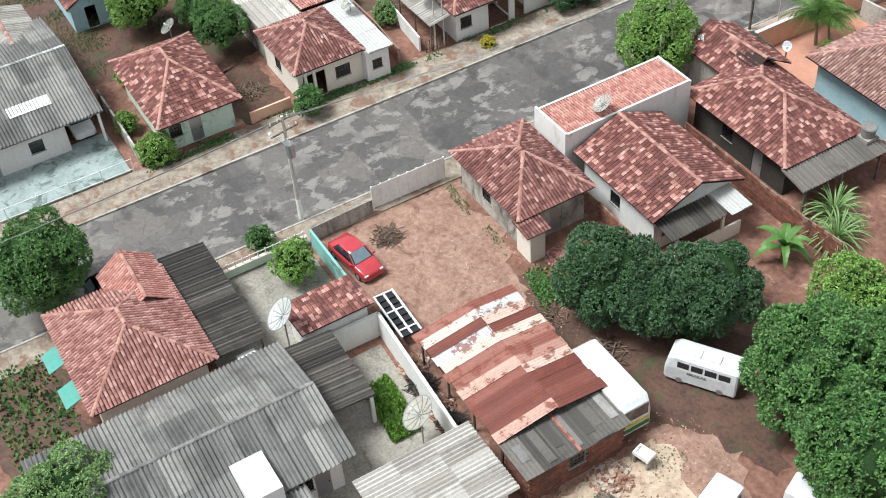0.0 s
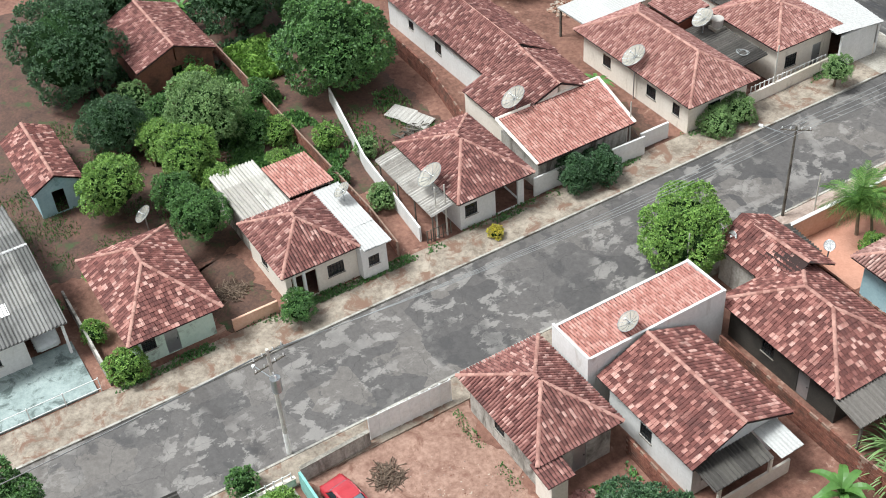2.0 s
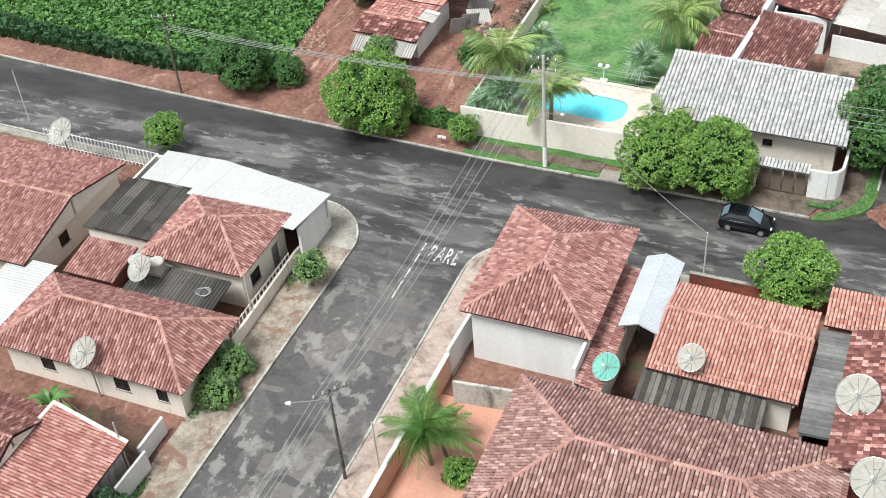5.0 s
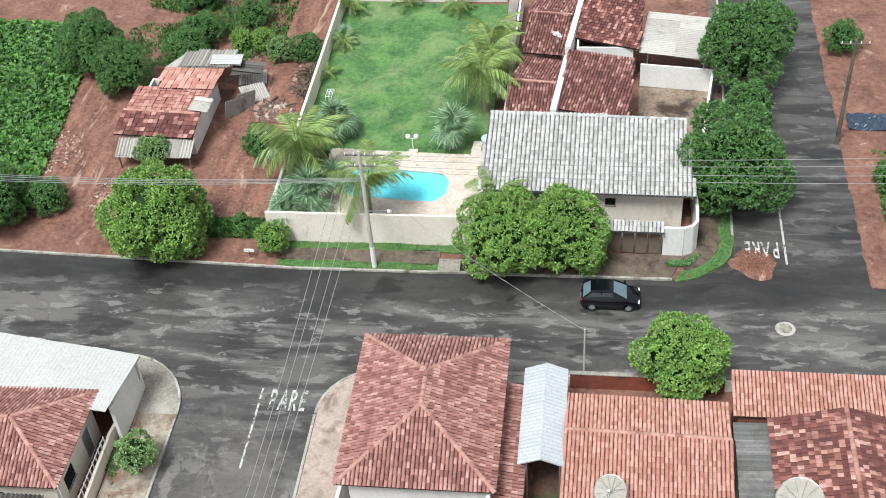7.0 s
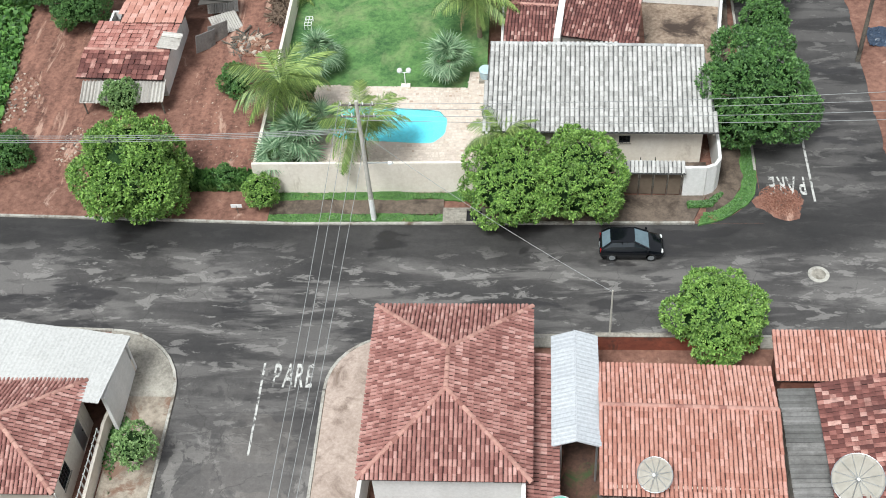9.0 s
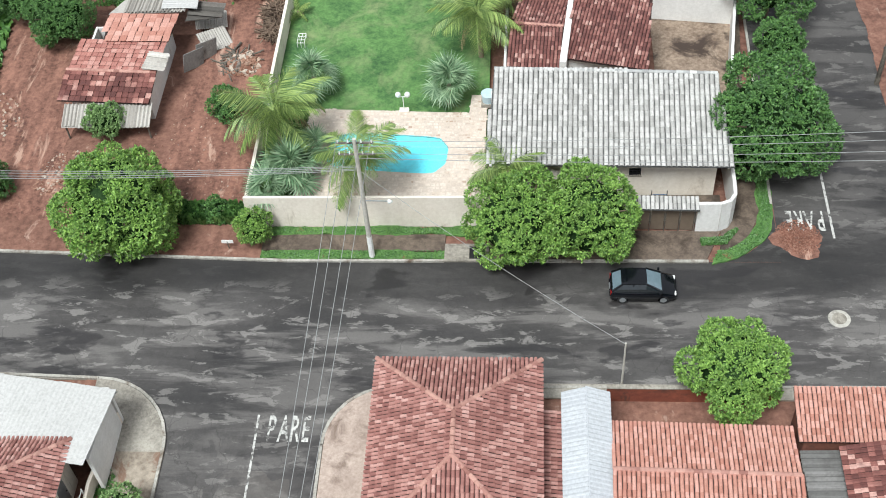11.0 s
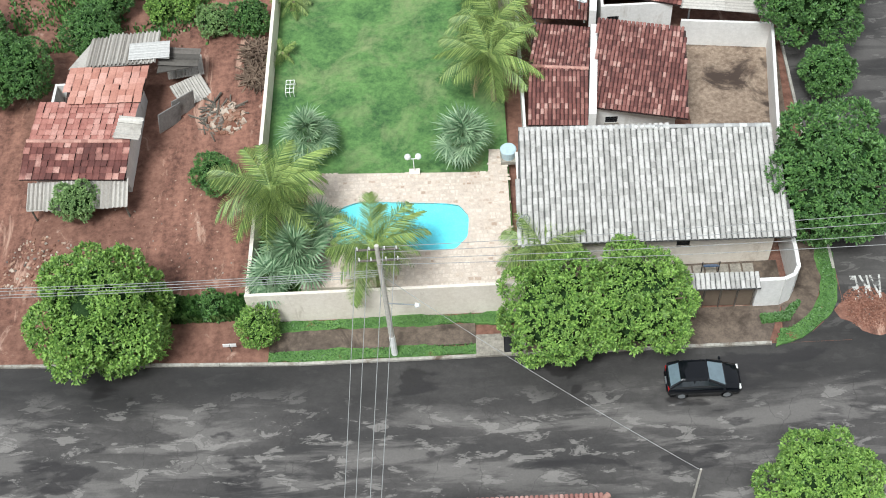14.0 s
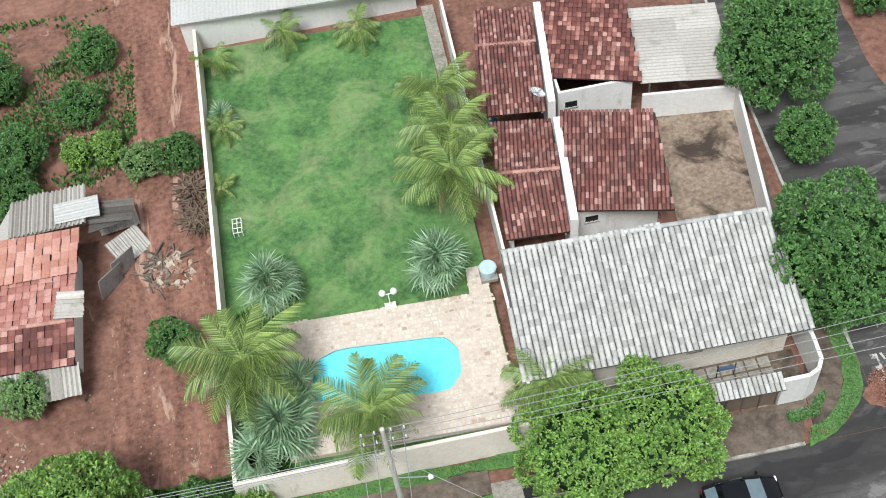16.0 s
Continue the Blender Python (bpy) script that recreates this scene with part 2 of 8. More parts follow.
SHEET_WHITE = pieced("white_metal_sheets", [(0, lin(184, 183, 179)), (1, lin(192, 191, 187))], 0.6, lin(172, 170, 164), (0.56, 0.82), 0.3, 0.05)
SHEET_SILVER = pieced("silver_metal_sheets", [(0, lin(184, 187, 190)), (1, lin(192, 195, 197))], 0.5, lin(176, 179, 182), (0.56, 0.82), 0.3, 0.0, 0.05)
RUST = pieced("rusty_metal_sheets", [(0, lin(112, 60, 50)), (0.4, lin(146, 90, 78)), (0.55, lin(172, 122, 108)), (0.68, lin(206, 180, 164)), (0.9, lin(212, 200, 188)), (1, lin(206, 214, 216))], 0.6, lin(124, 66, 52), (0.53, 0.58), 1.3, 0.1, 0.15)
# deck colour darkened to imitate shade in the channels between tile columns
DECKING = plain("groove_shade_deck", lin(52, 36, 33), 0.9)
STEEL = plain("galvanised_steel", lin(176, 180, 182), 0.35, 0.7)
STEEL_DARK = plain("dark_steel", lin(52, 52, 54), 0.5, 0.5)
MESHWORK = meshed("perforated_dish", lin(186, 181, 168), 0.35)
DISH_GREY = plain("grey_dish", lin(188, 190, 184), 0.5, 0.1)
DISH_TEAL = meshed("turquoise_dish", lin(112, 190, 170), 0.25)
PAINT_WHITE = plain("white_paint", lin(236, 236, 232), 0.5)
PAINT_TEAL = plain("turquoise_paint", lin(74, 152, 138), 0.5)
CARPAINT_BLACK = plain("black_car_paint", (0.004, 0.005, 0.007, 1), 0.12)
CARPAINT_BLACK.node_tree.nodes["Principled BSDF"].inputs["Specular IOR Level"].default_value = 0.4
CARPAINT_RED = plain("red_car_paint", (0.46, 0.03, 0.04, 1), 0.3, 0.0, 1.0)
CARPAINT_WHITE = plain("white_car_paint", lin(214, 216, 215), 0.3, 0.0, 0.8)
RUBBER = plain("rubber", (0.018, 0.018, 0.018, 1), 0.85)
DARKGLASS = plain("dark_window_glass", (0.02, 0.025, 0.028, 1), 0.08, 0.0, 0.5)
# pale blue-grey base colour imitates the sky mirrored in car glass
LIGHTGLASS = plain("painted_sky_glass", (0.16, 0.22, 0.25, 1), 0.06, 0.0, 0.5)
LAMPGLASS = plain("lamp_glass", lin(226, 228, 224), 0.15)
REDGLASS = plain("tail_lamp_glass", (0.35, 0.01, 0.01, 1), 0.2)
YELLOW = plain("yellow_paint", lin(214, 190, 70), 0.6)
GREEN_PAINT = plain("green_paint", lin(40, 120, 70), 0.5)
BLUE_PLASTIC = plain("blue_plastic", lin(60, 104, 150), 0.4)
POOL_BLUE = plain("pool_lining", lin(128, 236, 246), 0.4)
POLE_CONCRETE = surface("pole_concrete", lin(168, 164, 154), lin(200, 196, 186), 0.5, 8.0, 0.85, 0.2)
CABLE = plain("cable", lin(150, 152, 150), 0.5)
BARK = surface("bark", lin(84, 70, 58), lin(122, 106, 90), 1.0, 12.0, 0.9, 0.6)
PALM_BARK = surface("palm_bark", lin(118, 104, 88), lin(150, 136, 116), 1.0, 12.0, 0.9, 0.5)
LEAF_BRIGHT = leafy("bright_leaves", (0.065, 0.17, 0.026, 1), (0.36, 0.57, 0.13, 1))
LEAF_CROP = leafy("crop_leaves", (0.035, 0.11, 0.025, 1), (0.17, 0.36, 0.075, 1))
LEAF_MID = leafy("mid_green_leaves", (0.035, 0.11, 0.028, 1), (0.17, 0.34, 0.09, 1))
LEAF_DARK = leafy("dark_leaves", (0.024, 0.072, 0.028, 1), (0.1, 0.2, 0.08, 1))
# near-black colour imitates the shade deep inside a crown
LEAF_SHADE = surface("crown_gap_shade", (0.012, 0.028, 0.01, 1), (0.03, 0.06, 0.022, 1), 1.2, 9.0, 1.0, 1.0)
LEAF_SHADE.node_tree.nodes["Principled BSDF"].inputs["Specular IOR Level"].default_value = 0.0
TURF = leafy("turf_blades", (0.05, 0.13, 0.03, 1), (0.12, 0.25, 0.07, 1))
EARTH_CLODS = pieced("earth_clods", [(0, lin(104, 66, 52)), (0.6, lin(136, 92, 75)), (0.95, lin(152, 112, 94)), (1, lin(96, 84, 76))], 0.9)
LEAF_GREY = leafy("grey_green_leaves", (0.1, 0.2, 0.06, 1), (0.32, 0.48, 0.18, 1))
FROND = leafy("palm_fronds", (0.07, 0.15, 0.035, 1), (0.46, 0.58, 0.18, 1))
FROND_GREEN = leafy("deep_green_fronds", (0.05, 0.14, 0.03, 1), (0.24, 0.42, 0.1, 1))
FROND_BLUE = leafy("fan_palm_leaves", (0.08, 0.18, 0.08, 1), (0.36, 0.5, 0.3, 1))
FROND_DRY = leafy("dry_fronds", (0.24, 0.18, 0.08, 1), (0.42, 0.34, 0.18, 1))
BRANCHES = leafy("dry_branches", lin(92, 74, 62), lin(142, 122, 104), 0.9)
RUBBLE = pieced("rubble", [(0, lin(112, 72, 56)), (0.5, lin(160, 124, 104)), (0.85, lin(190, 176, 160)), (1, lin(90, 84, 80))], 0.9)


def asphalt(name):
    """One worn street surface: patched and grey down the long street, dark and wet with dried streaks round the crossing."""
    m, t, bsdf, pos = start(name)

    def number(op, a, b, c=None):
        n = t.nodes.new("ShaderNodeMath")
        n.operation = op
        for k, v in enumerate((a, b, c)):
            if isinstance(v, bpy.types.NodeSocket):
                t.links.new(v, n.inputs[k])
            elif v is not None:
                n.inputs[k].default_value = v
        return n.outputs[0]

    def cut(fac, lo, hi, top=1.0):
        return ramp(t, fac, [(lo, BLACK), (hi, (top, top, top, 1))])

    axis = t.nodes.new("ShaderNodeSeparateXYZ")
    t.links.new(pos, axis.inputs[0])
    grain = noise_of(t, pos, 9.0, 5, 0.8)
    fine = noise_of(t, pos, 2.6, 7, 0.72)
    # the old street: blocky repairs, worn pale crust, damp stains
    block = t.nodes.new("ShaderNodeTexVoronoi")
    block.distance, block.inputs["Scale"].default_value, block.inputs["Randomness"].default_value = "CHEBYCHEV", 0.3, 0.9
    skew = t.nodes.new("ShaderNodeTexNoise")
    skew.inputs["Scale"].default_value, skew.inputs["Detail"].default_value = 1.2, 6
    t.links.new(pos, skew.inputs["Vector"])
    t.links.new(mix(t, 0.5, pos, skew.outputs["Color"], "ADD"), block.inputs["Vector"])
    tone = t.nodes.new("ShaderNodeSeparateColor")
    t.links.new(block.outputs["Color"], tone.inputs[0])
    old = ramp(t, tone.outputs[0], [(0.0, lin(82, 79, 77)), (0.45, lin(96, 92, 89)), (0.75, lin(108, 103, 99)), (1.0, lin(118, 112, 106))])
    old = mix(t, 0.55, old, ramp(t, fine, [(0.35, (0.55, 0.54, 0.53, 1)), (0.62, WHITE)]), "MULTIPLY")
    crust = mix(t, 1.0, cut(noise_of(t, pos, 0.75, 9, 0.66, (1.0, 0.7, 1), 0.25), 0.52, 0.55, 0.65), cut(noise_of(t, pos, 0.16, 4, 0.6), 0.42, 0.54), "MULTIPLY")
    old = mix(t, crust, old, lin(150, 145, 139))
    old = mix(t, cut(noise_of(t, pos, 0.5, 8, 0.68, None, 0.3), 0.56, 0.6, 0.6), old, lin(66, 64, 63))
    # earth washed along both gutters of the long street
    off = number("ABSOLUTE", number("ADD", axis.outputs["X"], 5.65), 0.0)
    washed = number("ADD", number("MULTIPLY", off, 0.24), number("MULTIPLY", noise_of(t, pos, 0.45, 6, 0.65), 0.9))
    old = mix(t, cut(washed, 1.08, 1.3, 0.6), old, lin(128, 101, 85))
    # the wet street: long crisp streaks where the driven middle has dried
    across = number("ADD", axis.outputs["Y"], number("MULTIPLY", noise_of(t, pos, 0.13, 4, 0.6, (0.6, 1, 1)), 5.0))
    middle = ramp(t, number("MULTIPLY_ADD", across, 0.0625, 0.5), [(0.1, (0.75, 0.75, 0.75, 1)), (0.25, WHITE), (0.45, WHITE), (0.56, (0.06, 0.06, 0.06, 1)), (0.7, (0.06, 0.06, 0.06, 1)), (0.84, (0.5, 0.5, 0.5, 1))])
    wet = ramp(t, noise_of(t, pos, 0.3, 6, 0.6, (0.3, 1, 1)), [(0.36, lin(54, 52, 51)), (0.5, lin(74, 71, 69)), (0.64, lin(94, 91, 88))])
    wet = mix(t, 0.5, wet, ramp(t, fine, [(0.35, (0.6, 0.59, 0.58, 1)), (0.62, WHITE)]), "MULTIPLY")
    # multiplies the base darker in a band beside the north kerb
    wet = mix(t, 0.55, wet, middle, "MULTIPLY")
    streak = mix(t, 1.0, cut(noise_of(t, pos, 0.62, 10, 0.63, (0.2, 1.0, 1), 0.35), 0.485, 0.56, 0.62), middle, "MULTIPLY")
    wet = mix(t, streak, wet, lin(120, 116, 112))
    wisps = mix(t, 1.0, cut(noise_of(t, pos, 1.5, 8, 0.66, (0.35, 1.0, 1), 0.5), 0.56, 0.585, 0.6), middle, "MULTIPLY")
    wet = mix(t, wisps, wet, lin(142, 138, 133))
    pools = cut(noise_of(t, pos, 0.4, 8, 0.6, (0.4, 1.0, 1), 0.3), 0.58, 0.61, 0.7)
    wet = mix(t, pools, wet, lin(46, 44, 44))
    # how far the wet reaches into the long street
    reach = cut(number("ADD", number("MULTIPLY_ADD", axis.outputs["Y"], 0.05, 1.25), number("MULTIPLY", noise_of(t, pos, 0.3, 6, 0.65), 0.6)), 0.55, 1.0)
    col = mix(t, reach, old, wet)
    crack = t.nodes.new("ShaderNodeTexVoronoi")
    crack.feature, crack.inputs["Scale"].default_value = "DISTANCE_TO_EDGE", 0.32
    t.links.new(mix(t, 0.8, pos, skew.outputs["Color"], "ADD"), crack.inputs["Vector"])
    col = mix(t, ramp(t, crack.outputs["Distance"], [(0.0, (0.5, 0.5, 0.5, 1)), (0.008, BLACK)]), col, lin(48, 45, 43))
    col = mix(t, 0.35, col, ramp(t, grain, [(0.3, (0.45, 0.45, 0.45, 1)), (0.65, WHITE)]), "MULTIPLY")
    t.links.new(col, bsdf.inputs["Base Color"])
    t.links.new(ramp(t, pools, [(0.0, (0.62, 0.62, 0.62, 1)), (0.7, (0.3, 0.3, 0.3, 1))]), bsdf.inputs["Roughness"])
    bump(t, bsdf, grain, 0.4, 0.012)
    return m


ASPHALT = asphalt("worn_street_asphalt")


# ---- building tools ----
rng = random.Random(7)


def mesh_of(name, verts, faces, material, smooth=False):
    me = bpy.data.meshes.new(name)
    me.from_pydata([tuple(v) for v in verts], [], faces)
    me.materials.append(material)
    if smooth:
        me.polygons.foreach_set("use_smooth", [True] * len(me.polygons))
    me.update()
    return me


def part(name, bm, material, parent=None, label="", smooth=False, kind=""):
    me = bpy.data.meshes.new(name)
    bm.to_mesh(me)
    bm.free()
    me.materials.append(material)
    if smooth:
        me.polygons.foreach_set("use_smooth", [True] * len(me.polygons))
    ob = new(name, me)
    ob.parent = parent
    return tagged(ob, label, kind=kind)


def joined(name, verts, faces, material, parent=None, label="", kind="", smooth=False):
    ob = new(name, mesh_of(name, verts, faces, material, smooth))
    ob.parent = parent
    return tagged(ob, label, kind=kind)


def thing(name, label, category, x=0, y=0, z=0, rz=0, group="", kind=""):
    ob = new(name)
    ob.empty_display_size = 0.3
    ob.matrix_basis = pose(x, y, z, 0, 0, rz)
    return tagged(ob, label, category, group, kind)


def box(bm, x0, y0, z0, x1, y1, z1, bevel=0.0):
    r = bmesh.ops.create_cube(bm, size=1.0)
    bmesh.ops.scale(bm, vec=(x1 - x0, y1 - y0, z1 - z0), verts=r["verts"])
    bmesh.ops.translate(bm, vec=((x0 + x1) / 2, (y0 + y1) / 2, (z0 + z1) / 2), verts=r["verts"])
    if bevel:
        edges = list({e for v in r["verts"] for e in v.link_edges})
        bmesh.ops.bevel(bm, geom=edges, offset=bevel, segments=2, affect="EDGES")
    return bm


def boxes(*items):
    bm = bmesh.new()
    for it in items:
        box(bm, *it)
    return bm


def rod(bm, a, b, r0, r1=None, sides=8):
    a, b = Vector(a), Vector(b)
    d = b - a
    r = bmesh.ops.create_cone(bm, cap_ends=True, segments=sides, radius1=r0, radius2=r0 if r1 is None else r1, depth=d.length)
    m = Matrix.Translation((a + b) / 2) @ d.to_track_quat("Z", "Y").to_matrix().to_4x4()
    bmesh.ops.transform(bm, matrix=m, verts=r["verts"])
    return bm


def rods(items, sides=6):
    bm = bmesh.new()
    for it in items:
        rod(bm, *it, sides=sides)
    return bm


def ragged(outline, amount):
    """An outline broken up as loose earth or grass ends: uneven at two scales."""
    pts = []
    for (xa, ya), (xb, yb) in zip(outline, outline[1:] + outline[:1]):
        d = Vector((xb - xa, yb - ya, 0))
        side = Vector((d.y, -d.x, 0)).normalized()
        n = max(1, int(d.length / 0.3))
        for i in range(n):
            p = Vector((xa, ya, 0)) + d * i / n
            p += side * amount * (noise.noise(p * 0.45) + 0.55 * noise.noise(p * 1.6) + 0.3 * noise.noise(p * 4.5))
            pts.append((p.x, p.y))
    return pts


def sheet(name, outline, z, material, label, depth=0.05, category="ground", kind="structure"):
    """A slab of ground with an outline, its top at z."""
    if material in (SOIL_PALE, SOIL_DARK, ROAD_RUTS, SAND):
        outline = ragged(outline, 0.9)
    elif material is WEEDS or name == "verge":
        outline = ragged(outline, 0.22)
    bm = bmesh.new()
    f = bm.faces.new([bm.verts.new((x, y, z)) for x, y in outline])
    f.normal_update()
    if f.normal.z < 0:
        f.normal_flip()
    ext = bmesh.ops.extrude_face_region(bm, geom=[f])
    bmesh.ops.translate(bm, vec=(0, 0, -depth), verts=[v for v in ext["geom"] if isinstance(v, bmesh.types.BMVert)])
    bmesh.ops.recalc_face_normals(bm, faces=bm.faces)
    ob = part(name, bm, material)
    return tagged(ob, label, category, kind=kind)


def inside(px, py, poly):
    c = False
    for (x0, y0), (x1, y1) in zip(poly, poly[1:] + poly[:1]):
        if (y0 > py) != (y1 > py) and px < (x1 - x0) * (py - y0) / (y1 - y0) + x0:
            c = not c
    return c


def plane_frame(poly):
    """Across, down-slope and normal of a roof plane given by corners in space."""
    p = [Vector(v) for v in poly]
    n = Vector((0, 0, 0))
    for a, b in zip(p, p[1:] + p[:1]):
        n += a.cross(b)
    n.normalize()
    if n.z < 0:
        n = -n
    down = Vector((n.x, n.y, 0))
    down = Vector((0, -1, 0)) if down.length < 1e-4 else down.normalized()
    down = (down - n * down.dot(n)).normalized()
    level = n.cross(down)
    # rows follow the eaves: the edge that runs most nearly level
    best = max(zip(p, p[1:] + p[:1]), key=lambda e: abs((e[1] - e[0]).normalized().dot(level)) + 0.02 * (e[1] - e[0]).length)
    across = (best[1] - best[0]).normalized()
    across = across if across.dot(level) > 0 else -across
    return p[0], across, across.cross(n).normalized(), n


def lay_tiles(poly, w=0.22, l=0.35, h=0.068, jitter=0.012, arch=True):
    """Rows of single curved tiles over one roof plane; the pieces are loose islands."""
    o, u, d, n = plane_frame(poly)
    flat = [((Vector(v) - o).dot(u), (Vector(v) - o).dot(d)) for v in poly]
    u0, u1 = min(a for a, _ in flat), max(a for a, _ in flat)
    d0, d1 = min(b for _, b in flat), max(b for _, b in flat)
    verts, faces = [], []
    prof = [(0.0, 0.0), (0.16, h * 0.8), (0.42, h), (0.68, h * 0.8), (0.85, 0.0)] if arch else [(0.02, 0.02), (0.1, 0.045), (0.2, 0.015), (0.55, 0.03), (0.9, 0.01), (0.98, 0.02)]
    rows, cols = max(1, round((d1 - d0) / l)), max(1, round((u1 - u0) / w))
    w, l = (u1 - u0) / cols, (d1 - d0) / rows
    for r in range(rows):
        for c in range(cols):
            cu, cd = u0 + (c + 0.5) * w, d0 + (r + 0.5) * l
            if not inside(cu, cd, flat):
                continue
            ju, jn = rng.uniform(-jitter, jitter), rng.uniform(0, jitter)
            k = len(verts)
            for dd, lift in ((-0.5 * l - 0.03, 0.005), (0.5 * l + 0.02, 0.055)):
                for pu, ph in prof:
                    verts.append(o + u * (cu + ju + (pu - 0.5) * w) + d * (cd + dd) + n * (lift + ph + jn + 0.02))
            m = len(prof)
            faces += [(k + i, k + i + 1, k + m + i + 1, k + m + i) for i in range(m - 1)]
    return verts, faces


def lay_waves(poly, width=1.0, length=2.2, pitch=0.25, amp=0.085, jitter=0.02):
    """Corrugated sheets over one roof plane, each sheet a loose island."""
    o, u, d, n = plane_frame(poly)
    flat = [((Vector(v) - o).dot(u), (Vector(v) - o).dot(d)) for v in poly]
    u0, u1 = min(a for a, _ in flat), max(a for a, _ in flat)
    d0, d1 = min(b for _, b in flat), max(b for _, b in flat)
    nu, nd = max(1, round((u1 - u0) / width)), max(1, round((d1 - d0) / length))
    wu, wd = (u1 - u0) / nu, (d1 - d0) / nd
    lots = []
    for i in range(nu):
        for j in range(nd):
            verts, faces = [], []
            if not inside(u0 + (i + 0.5) * wu, d0 + (j + 0.5) * wd, flat):
                continue
            steps = max(4, int(wu / pitch) * 4)
            lift, slip, k = rng.uniform(0, jitter), rng.uniform(-jitter, jitter) * 2, len(verts)
            for s in range(steps + 1):
                uu = u0 + i * wu + s / steps * (wu + 0.04)
                wave = amp * math.sin(uu / pitch * 2 * math.pi)
                for dd, up in ((d0 + j * wd - 0.06, 0.0), (d0 + (j + 1) * wd + 0.04 + slip, 0.02)):
                    verts.append(o + u * uu + d * dd + n * (wave + lift + up + 0.05))
            faces += [(k + 2 * s, k + 2 * s + 2, k + 2 * s + 3, k + 2 * s + 1) for s in range(steps)]
            lots.append((verts, faces))
    return lots


def slab(poly, thick=0.06):
    bm = bmesh.new()
    f = bm.faces.new([bm.verts.new(v) for v in poly])
    f.normal_update()
    if f.normal.z < 0:
        f.normal_flip()
    ext = bmesh.ops.extrude_face_region(bm, geom=[f])
    bmesh.ops.translate(bm, vec=(0, 0, -thick), verts=[v for v in ext["geom"] if isinstance(v, bmesh.types.BMVert)])
    bmesh.ops.recalc_face_normals(bm, faces=bm.faces)
    return bm


def cap_mesh(material):
    verts, faces = [], []
    for x, r in ((0.0, 0.14), (0.42, 0.12)):
        for s in range(6):
            a = math.pi * s / 5
            verts.append((x, math.cos(a) * r, math.sin(a) * r * 0.8 + 0.03))
    faces = [(s, s + 1, 7 + s, 6 + s) for s in range(5)] + [(0, 1, 2, 3, 4, 5)]
    return mesh_of("ridge_tile", verts, faces, material)


CAP_MESH = {}


def cap_row(a, b, material, parent):
    """A row of single half-round ridge tiles from a to b."""
    a, b = Vector(a), Vector(b)
    if material.name not in CAP_MESH:
        CAP_MESH[material.name] = cap_mesh(material)
    along = (b - a).normalized()
    side = Vector((0, 0, 1)).cross(along).normalized()
    turn = Matrix((along, side, along.cross(side))).transposed().to_4x4()
    count = max(1, int((b - a).length / 0.4))
    for i in range(count):
        ob = new("ridge_tile", CAP_MESH[material.name])
        ob.parent = parent
        ob.matrix_basis = Matrix.Translation(a + (b - a) * (i / count) + Vector((0, 0, rng.uniform(0, 0.015)))) @ turn


def merge(lots):
    verts, faces = [], []
    for v, f in lots:
        k = len(verts)
        verts += v
        faces += [tuple(i + k for i in face) for face in f]
    return verts, faces


def roof(parent, planes, caps, material, cap_material=None, lay=lay_tiles, label="", gables=None, low=2.6, **kw):
    """Roof of a house: one part for each slope, with its tiles or sheets on a deck, and the ridge tiles."""
    if material is TILE_DARK:
        kw.setdefault("w", 0.26)
        kw.setdefault("l", 0.32)
        kw.setdefault("arch", False)
    under = UNDER_WHITE if material is TILE_WHITE else DECKING
    for poly in planes:
        deck = part("roof", slab(poly), under if lay is lay_tiles else material, parent, label)
        if lay is lay_tiles:
            v, f = lay(poly, **kw)
            if f:
                joined("tiles", v, f, material, deck, kind="stuff")
        else:
            for v, f in lay(poly, **kw):
                joined("roof_sheet", v, f, material, deck)
    for a, b in caps:
        cap_row(a, b, cap_material or CAP, parent)
    if gables:
        skirt(parent, planes, gables, low)


def skirt(parent, planes, material, low):
    """Gable walls: upright panels below the sloping and high edges of roof planes, down to a level."""
    for poly in planes:
        c = sum((Vector(v) for v in poly), Vector()) / len(poly)
        zmin = min(v[2] for v in poly)
        for a, b in zip(poly, poly[1:] + poly[:1]):
            a, b = Vector(a), Vector(b)
            if max(a.z, b.z) < zmin + 0.15:
                continue
            q = [p + (c - p).normalized() * 0.3 - Vector((0, 0, 0.1)) for p in (a, b)]
            out = (b - a).cross(Vector((0, 0, 1))).normalized() * 0.06
            bm = bmesh.new()
            v = [bm.verts.new(p) for s in (-1, 1) for p in ((q[0].x + s * out.x, q[0].y + s * out.y, low), (q[1].x + s * out.x, q[1].y + s * out.y, low), q[1] + s * out, q[0] + s * out)]
            for f in ((0, 1, 2, 3), (7, 6, 5, 4), (0, 4, 5, 1), (1, 5, 6, 2), (2, 6, 7, 3), (3, 7, 4, 0)):
                bm.faces.new([v[i] for i in f])
            bmesh.ops.recalc_face_normals(bm, faces=bm.faces)
            part("gable_wall", bm, material, parent)


